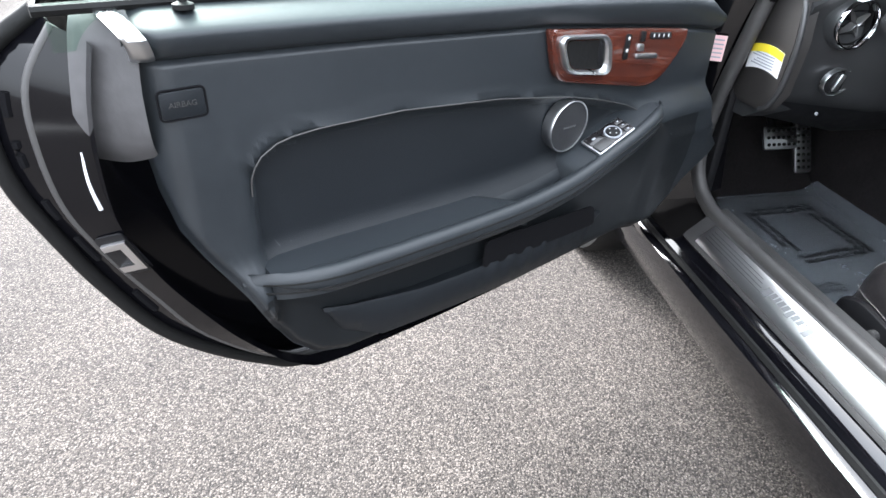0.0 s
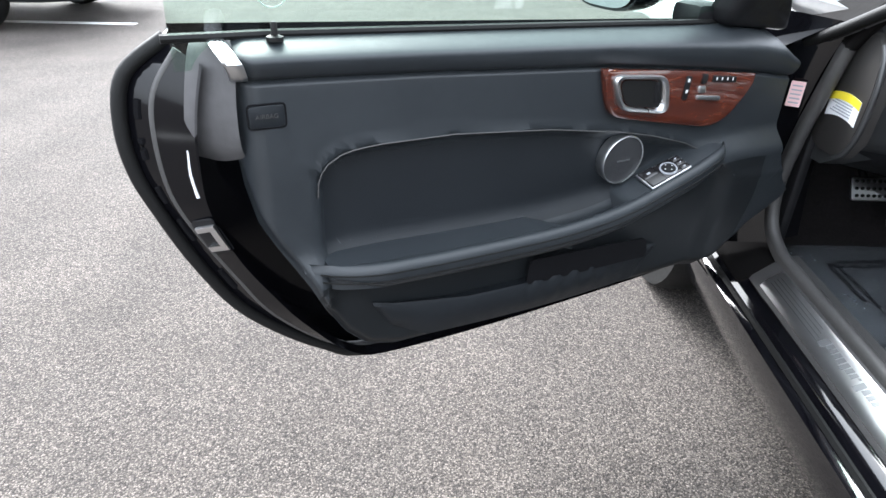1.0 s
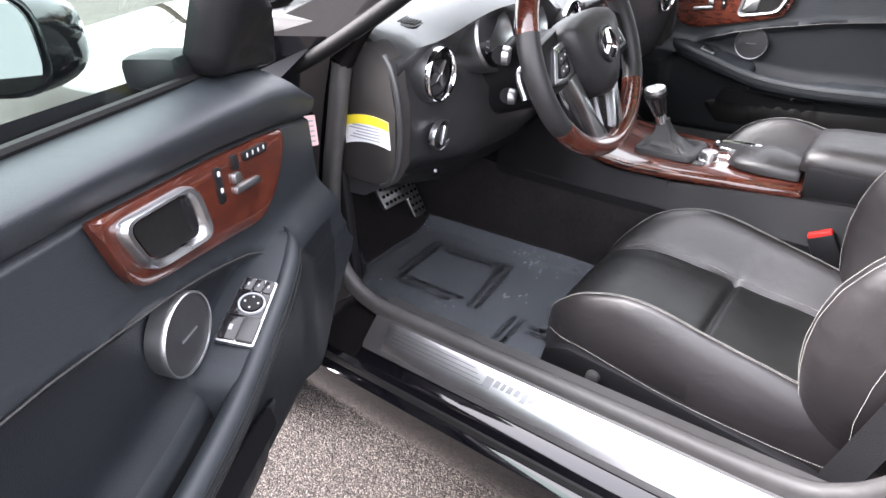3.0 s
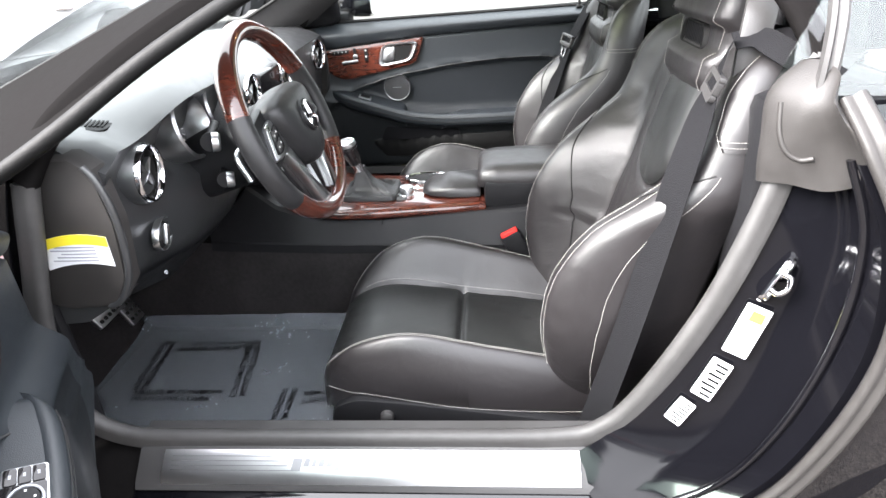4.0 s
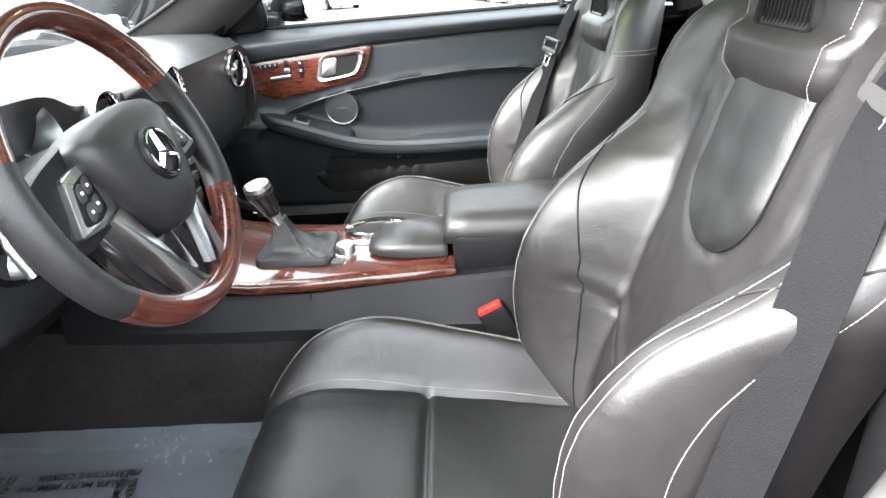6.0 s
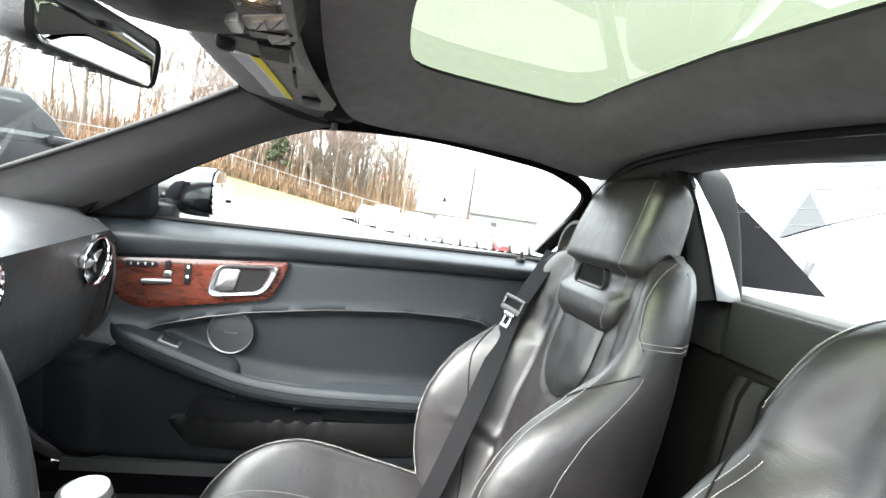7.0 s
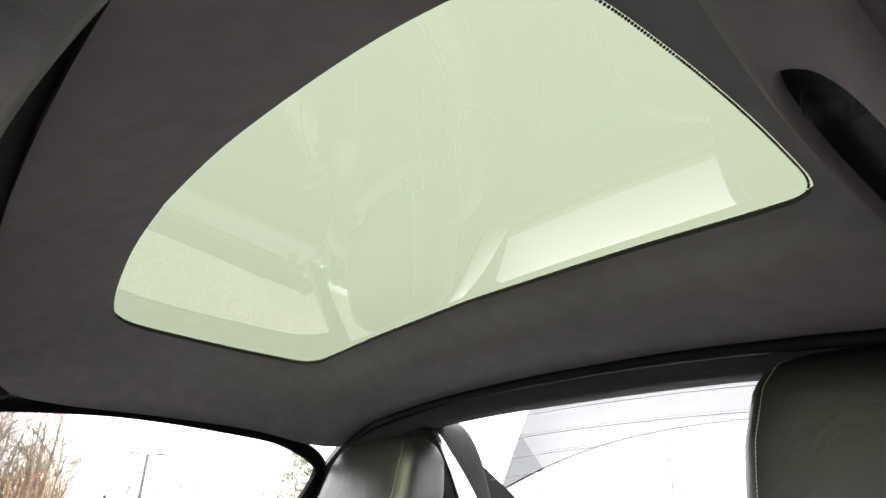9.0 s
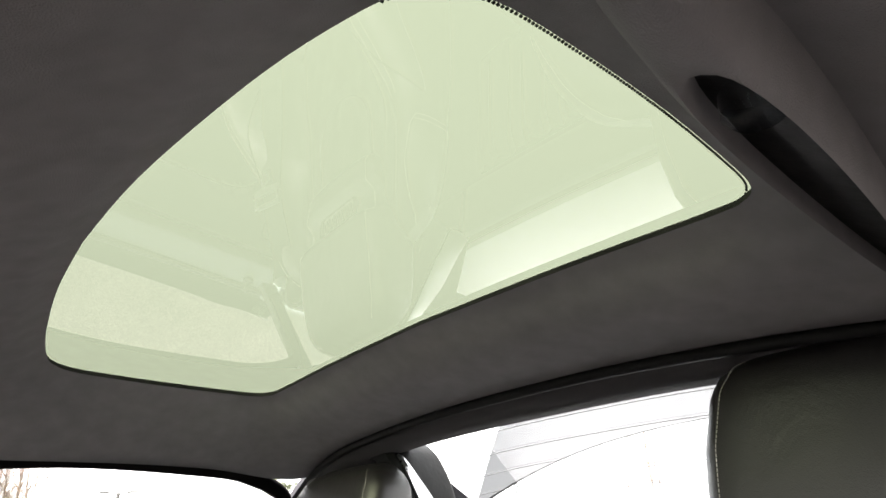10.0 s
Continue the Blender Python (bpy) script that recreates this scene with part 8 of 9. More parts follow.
def over_plate(name, pts, t, mat_, label="", r=0.004):
    """A piece on the underside of the console, its outline in plan."""
    bm2 = bmesh.new()
    plate(bm2, rounded([(x, -y) for x, y in pts], r, 3), OVER, t, min(0.0015, t * 0.4))
    return part(name, bm2, mat_, ocb, label)


over_plate("switch_panel", [(-0.113, 0.702), (-0.157, 0.650), (0.028, 0.650), (0.048, 0.700)], 0.004, PLASTIC_GREY, "charcoal switch panel")
over_plate("lamp_well", [(-0.108, 0.697), (-0.141, 0.659), (-0.103, 0.658), (-0.072, 0.697)], 0.0052, SCREEN, "dark lamp well")
over_plate("lamp_lens", [(-0.120, 0.677), (-0.137, 0.660), (-0.105, 0.660), (-0.090, 0.675)], 0.0062, PLASTIC_GREY, "smoked lamp lens")
over_plate("roof_switch", [(-0.030, 0.714), (-0.042, 0.700), (0.004, 0.700), (0.009, 0.713)], 0.0110, SATIN, "silver roof switch")
over_plate("switch_frame", [(-0.040, 0.698), (-0.075, 0.657), (-0.030, 0.656), (0.006, 0.697)], 0.0060, SWITCH, "pale grey switch frame")
for q in ([(-0.036, 0.690), (-0.048, 0.677), (-0.018, 0.676), (-0.006, 0.689)], [(-0.050, 0.675), (-0.070, 0.659), (-0.034, 0.659), (-0.020, 0.674)], [(0.020, 0.680), (-0.002, 0.658), (0.024, 0.657), (0.043, 0.677)]):
    over_plate("roof_switch", q, 0.0085, SWITCH, "pale grey roof switch", 0.002)
over_plate("switch_groove", [(0.012, 0.699), (0.009, 0.699), (-0.001, 0.654), (0.002, 0.654)], 0.0056, RUBBER_AND_SHADE, "", 0.0005)
LAMP = bpy.data.materials.new("lit_lamp")
LAMP.use_nodes = True
shade_of(LAMP).inputs["Emission Color"].default_value = (1.0, 0.62, 0.28, 1)
shade_of(LAMP).inputs["Emission Strength"].default_value = 6.0
bm = bmesh.new()
lathe(bm, [(0.0055, 0.0), (0.0045, 0.003), (0.0, 0.0042)], OVER @ Matrix.Translation((-0.116, -0.682, 0.0055)), 16, False)
part("reading_lamp", bm, LAMP, ocb, "small warm reading lamp, lit")
for side in (-1, 1):
    vs = thing("sun_visor", (side * 0.32, 0.69, 1.18), "charcoal sun visor folded up" + (" with a warning sticker" if side > 0 else ""), "sun visor", "sun visors")
    bm = bmesh.new()
    loops = []
    for s in np.linspace(0, 1, 15):
        x = 0.070 + 0.350 * s
        drop = 0.030 * (x / 0.515) ** 2
        z = 1.190 - drop
        yr, yf = 0.653 - 0.052 * (x / 0.42) ** 2, 0.748 - 0.080 * (x / 0.42) ** 1.6
        loops.append([(side * x, yr, z), (side * x, yr + 0.006, z - 0.012), (side * x, (yr + yf) / 2, z - 0.014), (side * x, yf - 0.006, z - 0.012), (side * x, yf, z), (side * x, (yr + yf) / 2, z + 0.006)])
    loft(bm, loops)
    v = part("visor_board", bm, PLASTIC_GREY, vs, "charcoal visor board", angle=60)

    def vm_(x, y):
        drop = 0.030 * (x / 0.515) ** 2
        slope = math.atan(0.060 * (x / 0.515) / 0.515)
        return Matrix.Translation((side * x, y, 1.190 - drop - 0.0142)) @ Matrix.Rotation(side * slope, 4, "Y") @ Matrix.Rotation(math.pi, 4, "X")
    for x, y, w, h, t, mt, nm in ((0.105, 0.678, 0.075, 0.036, 0.002, PLASTIC, "visor_mirror_cover"), (0.235, 0.661, 0.095, 0.004, 0.003, RUBBER_AND_SHADE, "visor_slot"), (0.370, 0.640, 0.05, 0.030, 0.003, PLASTIC, "visor_clip")):
        bm = bmesh.new()
        plate(bm, rounded([(-w / 2, -h / 2), (w / 2, -h / 2), (w / 2, h / 2), (-w / 2, h / 2)], 0.003, 2), vm_(x, y), t, 0.001)
        part(nm, bm, mt, v)
    for k in range(9):
        bm = bmesh.new()
        plate(bm, [(-0.0012 + 0.0078 * (k - 4), -0.014), (0.0012 + 0.0078 * (k - 4), -0.014), (0.0012 + 0.0078 * (k - 4), 0.014), (-0.0012 + 0.0078 * (k - 4), 0.014)], vm_(0.105, 0.678), 0.0034)
        part("cover_rib", bm, PLASTIC_GREY, v)
    bm = bmesh.new()
    rbox(bm, (side * 0.10 - 0.012, 0.722, 1.166), (side * 0.10 + 0.012, 0.742, 1.182), 0.005)
    part("visor_hook", bm, RUBBER_AND_SHADE, v)
    if side > 0:
        def strip_on_visor(y0, y1, lift):
            b2 = bmesh.new()
            lp_ = []
            for x in np.linspace(0.145, 0.370, 17):
                z = 1.190 - 0.030 * (x / 0.515) ** 2 - 0.0140
                sh_ = -0.14 * (x - 0.145)
                lp_.append([(x, y0 + sh_, z - lift), (x, y1 + sh_, z - lift), (x, y1 + sh_, z + 0.004), (x, y0 + sh_, z + 0.004)])
            loft(b2, lp_)
            return b2
        stk = part("visor_sticker", strip_on_visor(0.700, 0.734, 0.0012), WHITE_LABEL, v, "white and yellow warning sticker")
        part("yellow_band", strip_on_visor(0.700, 0.710, 0.0018), YELLOW, stk, "yellow band")
        for k in range(5):
            part("print_line", strip_on_visor(0.714 + 0.004 * k, 0.7157 + 0.004 * k, 0.0017), GREY_INK, stk)
rv = thing("rear_view_mirror", (0, 0.84, 1.14), "black interior rear-view mirror on the windscreen", "mirror")
mm = Matrix.Translation((-0.005, 0.818, 1.134)) @ Matrix.Rotation(radians(-9), 4, "Z") @ Matrix.Rotation(radians(90 + 1), 4, "X")
bm = bmesh.new()
o = rounded([(-0.108, -0.026), (0.108, -0.026), (0.112, 0.028), (-0.112, 0.028)], 0.018, 6)
loft(bm, [[mm @ Vector((a * k, b * k, h)) for a, b in o] for k, h in ((0.5, -0.045), (0.85, -0.038), (1.0, -0.015), (1.02, 0.0), (0.98, 0.004), (0.94, 0.001))])
rb = part("mirror_shell", bm, PLASTIC, rv, "black mirror shell", angle=50)
bm = bmesh.new()
loft(bm, [[mm @ Vector((a * k, b * k, h)) for a, b in o] for k, h in ((0.94, 0.0015), (0.90, 0.0022))])
part("mirror_face", bm, MIRROR, rb, "mirror glass")
for k in range(5):
    bm = bmesh.new()
    lathe(bm, [(0.005, 0), (0.0045, 0.003), (0, 0.0035)], mm @ Matrix.Translation((-0.085 + 0.022 * k, -0.0262, -0.010)) @ Matrix.Rotation(radians(90), 4, "X"), 10, False)
    part("mirror_button", bm, PLASTIC_GREY, rb)
bm = bmesh.new()
tube(bm, [mm @ Vector((0, 0, -0.035)), (-0.01, 0.86, 1.155), (0, 0.88, 1.175)], 0.014, steps=5)
part("mirror_stem", bm, PLASTIC, rv)


# ---- surroundings ----
def level(x, y):
    """The lot falls away gently on the passenger's side."""
    return -0.032 * min(60.0, max(0.0, x - 9.0)) * (1 + 0.8 * sstep(1.0, -7.0, y)) + 0.012 * max(0.0, x - 62.0)


TYRE = RUBBER_AND_SHADE
BARK = mk("grey_brown_bark", (0.085, 0.064, 0.049), 0.9, vary=0.35, vscale=3)
LEAF = mk("dark_evergreen", (0.038, 0.048, 0.020), 0.8, vary=0.5, vscale=2)
BRUSH = mk("dry_brush", (0.095, 0.056, 0.028), 0.9, vary=0.5, vscale=1.5)
GRASS = mk("winter_grass", (0.062, 0.066, 0.026), 0.95, vary=0.4, vscale=2)
KERB = mk("pale_concrete", (0.26, 0.25, 0.235), 0.85, vary=0.2, vscale=2)
SIDING = mk("white_siding", (0.24, 0.245, 0.255), 0.7, vary=0.08)
ROOF = mk("grey_shingles", (0.09, 0.085, 0.085), 0.9, vary=0.3)
REDROOF = mk("red_metal_roof", (0.24, 0.05, 0.03), 0.6, vary=0.2)
GALV = mk("galvanised_steel", (0.22, 0.225, 0.23), 0.45, metal=0.5, vary=0.1)
POLE = mk("dark_lamp_pole", (0.028, 0.026, 0.025), 0.5)
TAIL = mk("red_tail_lamp", (0.45, 0.01, 0.01), 0.15, coat=0.5)
HEADLAMP = mk("clear_head_lamp", (0.6, 0.62, 0.65), 0.1, coat=1.0)
CARGLASS = mk("dark_car_window", (0.02, 0.022, 0.025), 0.06, spec=0.8)
CAR_PAINTS = {"white": mk("white_paint", (0.40, 0.41, 0.42), 0.2, coat=0.5, vary=0.03), "silver": mk("silver_paint", (0.22, 0.225, 0.235), 0.25, coat=0.5, vary=0.03),
              "dark grey": mk("dark_grey_paint", (0.008, 0.009, 0.010), 0.35, spec=0.25, vary=0.05), "red": mk("red_paint", (0.40, 0.02, 0.02), 0.2, coat=1.0, vary=0.05)}

# verge, kerb and sloping far ground
bm = bmesh.new()
rows = []
for x in (9.0, 20, 30, 41, 52, 62, 90, 160, 400):
    rows.append([(x, y, level(x, y) + 0.004) for y in (-400, -160, -80, -40, -20, -10, -7, -5.5, -4, -2.5, -1, 0, 1, 4, 20, 60, 140, 400)])
loft(bm, rows, closed=False)
FAR_ASPHALT = mk("far_asphalt", (0.095, 0.092, 0.088), 0.9, vary=0.2, vscale=0.8, spec=0.2)
solo("pavement", bm, FAR_ASPHALT, "grey asphalt falling away on the far side", "pavement", kind="structure")


def bank(az):
    """Elevation angle of the foot of the fence, which climbs towards the front of the car."""
    return lerp([-40, -12, -3, 2.8, 8, 14, 50], [-3.4, -3.4, -2.2, -1.15, -0.2, 0.3, 0.5], az)


def bank_point(az, d, up=0.0):
    d0 = 46.0
    if d < d0:
        z = level(d, 0)
    else:
        k = min(1.0, (d - d0) / 7.0)
        z = lerp([0, 1], [0.98 + d0 * math.tan(radians(lerp([-12, -4, 50], [-3.6, -2.4, -2.3], az))), 0.98 + 53 * math.tan(radians(bank(az)))], k) + 0.012 * max(0, d - 53)
    return Vector((-0.5 + d * math.cos(radians(az)), 0.6 + d * math.sin(radians(az)), z + up))


AZ = list(np.linspace(-36, 48, 43))
bm = bmesh.new()
loft(bm, [[bank_point(a, d, 0.02) for d in (46.0, 47.5, 49.5, 51.5, 53.0, 60.0, 75.0, 100.0, 150.0)] for a in AZ], closed=False)
solo("grass_verge", bm, GRASS, "dull winter grass bank behind the lot", "grass", kind="structure")
bm = bmesh.new()
rows = []
for a in AZ:
    p, q = bank_point(a, 45.7), bank_point(a, 46.1)
    z = bank_point(a, 46.0).z
    rows.append([Vector((p.x, p.y, z - 0.3)), Vector((p.x, p.y, z + 0.10)), Vector((q.x, q.y, z + 0.12)), Vector((q.x, q.y, z - 0.3))])
loft(bm, rows)
solo("kerb", bm, KERB, "pale concrete kerb along the verge", "kerb", kind="structure")

# fence
fence = thing("fence", bank_point(4, 53), "galvanised wire fence before the woods", "fence")
pts = []
for i in range(30):
    p = bank_point(-14 + 2.0 * i, 53)
    pts.append(p)
    bm = bmesh.new()
    tube(bm, [p - Vector((0, 0, 0.2)), p + Vector((0, 0, 1.5))], 0.045, 8, steps=1)
    part("post", bm, GALV, fence)
for h in (1.48, 1.0, 0.55, 0.12):
    bm = bmesh.new()
    tube(bm, [p + Vector((0, 0, h)) for p in pts], 0.028 if h > 1.4 else 0.010, 6, steps=0)
    part("rail" if h > 1.4 else "wire", bm, GALV, fence)


# bare trees
def make_tree(seed, height, name="bare_tree", thick=0.23):
    rng = random.Random(seed)
    t = thing(name, (0, 0, 0), "leafless tall tree with grey-brown bark", "tree", "winter woods")
    trunk, limbs = bmesh.new(), bmesh.new()

    def seg(bm, p, d, ln, r0, r1, n):
        path = [p]
        q, dd = p.copy(), d.copy()
        k = 4
        for i in range(k):
            dd = (dd + Vector((rng.uniform(-1, 1), rng.uniform(-1, 1), rng.uniform(-0.1, 0.5))) * 0.13).normalized()
            q = q + dd * ln / k
            path.append(q.copy())
        loops = []
        for i, (c, s, u) in enumerate(frames(path, (0.31, 0.95, 0.1))):
            r = r0 + (r1 - r0) * i / k
            loops.append([c + (s * math.cos(2 * math.pi * j / n) + u * math.sin(2 * math.pi * j / n)) * r for j in range(n)])
        loft(bm, loops, True, False)
        return path, dd

    def grow(p, d, ln, r, depth):
        path, dd = seg(limbs, p, d, ln, r, r * 0.45, 4 if depth > 1 else 3)
        if depth <= 0:
            return
        for _ in range(rng.choice((2, 3, 3))):
            at = rng.uniform(0.35, 1.0)
            i = min(3, int(at * 4))
            o = path[i].lerp(path[i + 1], at * 4 - i)
            side = Vector((rng.uniform(-1, 1), rng.uniform(-1, 1), rng.uniform(0.0, 0.9))).normalized()
            grow(o, (dd * 0.55 + side * 0.75).normalized(), ln * rng.uniform(0.5, 0.72), max(r * 0.55, 0.020), depth - 1)
    path, dd = seg(trunk, Vector((0, 0, -0.3)), Vector((rng.uniform(-0.05, 0.05), rng.uniform(-0.05, 0.05), 1)), height * 0.92, thick, thick * 0.22, 8)
    for k in range(rng.randint(14, 19)):
        at = rng.uniform(0.28, 0.98)
        i = min(3, int(at * 4))
        o = path[i].lerp(path[i + 1], at * 4 - i)
        a = rng.uniform(0, 2 * math.pi)
        grow(o, Vector((math.cos(a), math.sin(a), rng.uniform(0.5, 1.4))).normalized(), height * rng.uniform(0.16, 0.30) * (1.15 - 0.5 * at), thick * (1 - at * 0.75) * 0.42, 3)
    part("trunk", trunk, BARK, t)
    part("branchwork", limbs, BARK, t)
    return t


protos = [make_tree(11, 17), make_tree(12, 15), make_tree(13, 19), make_tree(14, 14)]
rng = random.Random(5)
spots = []
for i in range(88):
    a = rng.uniform(-8, 40) if i > 26 else rng.uniform(-8, 9)
    p = bank_point(a, 54 + 40 * rng.random() ** 1.3)
    spots.append((p, rng.uniform(0.62, 1.05) * (0.8 if a < -3 else 1.0)))
for i in range(44):
    p = bank_point(rng.uniform(-7, 14), 53.8 + 14 * rng.random() ** 1.5)
    spots.append((p, rng.uniform(0.36, 0.62)))
for i in range(54):
    p = bank_point(rng.uniform(-40, -6), rng.uniform(95, 140))
    spots.append((p, rng.uniform(0.35, 0.62)))
for x, y, k in ((23, -39, 0.62), (30, -45, 0.5), (26.5, -46, 0.45), (20, -52, 0.5), (9.2, 20.5, 0.8)):
    spots.append((Vector((x, y, level(x, y))), k))
for i, (p, k) in enumerate(spots):
    m = Matrix.Translation(p) @ Matrix.Rotation(rng.uniform(0, 6.28), 4, "Z") @ Matrix.Diagonal((k, k, k, 1))
    src = protos[i % 4]
    if i < 4:
        src.matrix_basis = m
    else:
        src_scale = max(src.scale)
        copy_thing(src, m @ Matrix.Diagonal((1 / src_scale,) * 3 + (1,)))


def leaf_cloud(bm, c, r, n, size, rng, flat=0.75):
    for _ in range(n):
        v = Vector((rng.gauss(0, 1), rng.gauss(0, 1), rng.gauss(0, 1))).normalized() * rng.uniform(0.35, 1.0)
        p = c + Vector((v.x * r, v.y * r, v.z * r * flat))
        a = Vector((rng.uniform(-1, 1), rng.uniform(-1, 1), rng.uniform(-1, 1))).normalized() * size
        b = a.cross(Vector((rng.uniform(-1, 1), rng.uniform(-1, 1), rng.uniform(-1, 1)))).normalized() * size * 0.5
        vs = [bm.verts.new(p + q) for q in (a, b, -a, -b)]
        bm.faces.new(vs)


def make_pine(name, x, y, h, label):
    rng = random.Random(int(x * 7 + y * 3))
    t = thing(name, (x, y, 0), label, "tree")
    z0 = level(x, y) if x > 62 else bank_point(math.degrees(math.atan2(y - 0.6, x + 0.5)), math.hypot(x + 0.5, y - 0.6)).z
    bm = bmesh.new()
    tube(bm, [(x, y, z0 - 0.2), (x + 0.1, y, z0 + h * 0.5), (x, y + 0.1, z0 + h * 0.95)], lambda k: 0.16 * (1.1 - k), 8, steps=5)
    part("trunk", bm, BARK, t)
    bm = bmesh.new()
    for k in range(48):
        f = rng.uniform(0.40, 1.0)
        a = rng.uniform(0, 6.28)
        w = h * 0.24 * (1.25 - f)
        leaf_cloud(bm, Vector((x + w * math.cos(a), y + w * math.sin(a), z0 + h * f)), h * 0.085, 46, 0.13, rng, 0.55)
    part("crown", bm, LEAF, t)


for x, y, h in ((72, -35.5, 11.0), (74, -39, 10.0), (70, -37.5, 9.0), (55, 4.6, 5.0), (58, 1.5, 4.5), (60, 9.0, 6.0)):
    make_pine("evergreen_tree", x, y, h, "dark evergreen tree with an open crown")
# brush along the fence
bm = bmesh.new()
rng = random.Random(9)
for i in range(22000):
    a = rng.uniform(-16, 44)
    p = bank_point(a, 51.5 + abs(rng.gauss(0, 4.0)))
    h = rng.uniform(0.2, 1.1) if rng.random() < 0.85 else rng.uniform(1.0, 2.2)
    q = rng.uniform(0, 6.28)
    d = Vector((rng.gauss(0, 0.3), rng.gauss(0, 0.3), 1)) * h
    s = Vector((math.cos(q), math.sin(q), 0)) * 0.05
    vs = [bm.verts.new(v) for v in (p - s, p + s, p + d)]
    bm.faces.new(vs)
for i in range(7000):
    p = bank_point(rng.uniform(-9, 42), 54 + 45 * rng.random())
    h = rng.uniform(2.0, 5.5) if rng.random() < 0.8 else rng.uniform(5.0, 9.0)
    q = rng.uniform(0, 6.28)
    d = Vector((rng.gauss(0, 0.10), rng.gauss(0, 0.10), 1)) * h
    s = Vector((math.cos(q), math.sin(q), 0)) * rng.uniform(0.03, 0.07)
    bm.faces.new([bm.verts.new(v) for v in (p - s, p + s, p + d)])
    for _ in range(3):
        o = p + d * rng.uniform(0.3, 0.8)
        e = o + Vector((rng.gauss(0, 0.35), rng.gauss(0, 0.35), rng.uniform(0.2, 0.6))) * h * 0.35
        bm.faces.new([bm.verts.new(v) for v in (o - s * 0.5, o + s * 0.5, e)])
solo("brush", bm, BRUSH, "tangle of dry orange-brown brush by the woods", "brush", kind="stuff", smooth=False)


# parked cars
def make_car(colour, tall, label, group=""):
    L, W, H = (4.7, 1.86, 1.70) if tall else (4.6, 1.80, 1.42)
    c = thing("parked_car", (0, 0, 0), label, "car", group)
    paint = CAR_PAINTS[colour]
    bm = bmesh.new()
    loops = []
    hz = 0.98 if tall else 0.86
    for t in np.linspace(0, 1, 19):
        x = -L / 2 + L * t
        w = W / 2 * lerp([0, 0.05, 0.2, 0.8, 0.95, 1], [0.80, 0.92, 1.0, 1.0, 0.93, 0.78], t)
        top = lerp([0, 0.03, 0.15, 0.62, 0.72, 0.93, 0.98, 1], [0.75, hz, hz + 0.04, hz + 0.02, hz, hz - 0.10, hz - 0.2, 0.5], t)
        b = 0.24
        for wx in (-L * 0.30, L * 0.31):
            if abs(x - wx) < 0.36:
                b = max(b, 0.33 + 0.34 * math.sqrt(max(0, 1 - ((x - wx) / 0.36) ** 2)))
        b = min(b, top - 0.1)
        loops.append([(x, -w * 0.94, b), (x, -w, (b + top) / 2), (x, -w * 0.97, top - 0.06), (x, -w * 0.86, top), (x, 0, top + 0.02), (x, w * 0.86, top), (x, w * 0.97, top - 0.06), (x, w, (b + top) / 2), (x, w * 0.94, b)])
    loft(bm, loops)
    part("body", bm, paint, c)
    bm = bmesh.new()
    loops = []
    for s, k, z in ((0, 1.0, hz - 0.02), (0.5, 0.93, (hz + H) / 2 + 0.02), (1, 0.80, H - 0.06), (1.1, 0.70, H)):
        x0 = -L * (0.47 if tall else 0.40) + (0.10 if tall else 0.55) * min(s, 1.05)
        x1 = L * 0.24 - 0.62 * min(s, 1.05)
        w = W / 2 * 0.90 * k
        loops.append([(x0, -w, z), (x1 - 0.1, -w, z), (x1, -w * 0.8, z), (x1, w * 0.8, z), (x1 - 0.1, w, z), (x0, w, z)])
    loft(bm, loops)
    part("cabin", bm, paint, c)
    for sy in (-1, 1):
        for u0, u1 in ((0.06, 0.30), (0.33, 0.60), (0.63, 0.90)):
            bm = bmesh.new()
            q = []
            for u, f in ((u0, 0.12), (u1, 0.12), (u1 - 0.02, 0.86), (u0 + 0.02, 0.86)):
                x0 = -L * (0.47 if tall else 0.40) + (0.10 if tall else 0.55) * f
                x1 = L * 0.24 - 0.62 * f
                k = lerp([0, 0.5, 1], [1.0, 0.93, 0.80], f)
                z = lerp([0, 0.5, 1], [hz - 0.02, (hz + H) / 2 + 0.02, H - 0.06], f)
                q.append((x0 + (x1 - x0) * u, sy * (W / 2 * 0.90 * k + 0.006), z))
            loft(bm, [q, [(p[0], p[1] - sy * 0.02, p[2]) for p in q]])
            part("side_window", bm, CARGLASS, c)
        for x, mt, nm in ((L * 0.455, HEADLAMP, "head_lamp"), (-L * 0.478, TAIL, "tail_lamp")):
            bm = bmesh.new()
            rbox(bm, (x - 0.10, sy * W * 0.27 - 0.11, hz - 0.30), (x + 0.10, sy * W * 0.27 + 0.15, hz - 0.12), 0.04)
            part(nm, bm, mt, c)
        bm = bmesh.new()
        rbox(bm, (L * 0.13, sy * (W / 2 + 0.02) - 0.10, hz), (L * 0.20, sy * (W / 2 + 0.02) + 0.10, hz + 0.13), 0.03)
        part("door_mirror", bm, paint, c)
        for x in (-0.12, 0.85):
            bm = bmesh.new()
            rbox(bm, (x - 0.09, sy * (W / 2) - 0.02, hz - 0.17), (x + 0.09, sy * (W / 2) + 0.03, hz - 0.13), 0.01)
            part("door_handle", bm, CHROME, c)
        for wx in (-L * 0.30, L * 0.31):
            wm_ = axes((wx, sy * (W / 2 - 0.10), 0.33), (1, 0, 0), (0, 0, 1))
            bm = bmesh.new()
            lathe(bm, [(0.21, -0.10), (0.31, -0.11), (0.33, -0.08), (0.33, 0.08), (0.31, 0.11), (0.21, 0.10)], wm_, 28)
            wl = part("wheel", bm, TYRE, c)
            bm = bmesh.new()
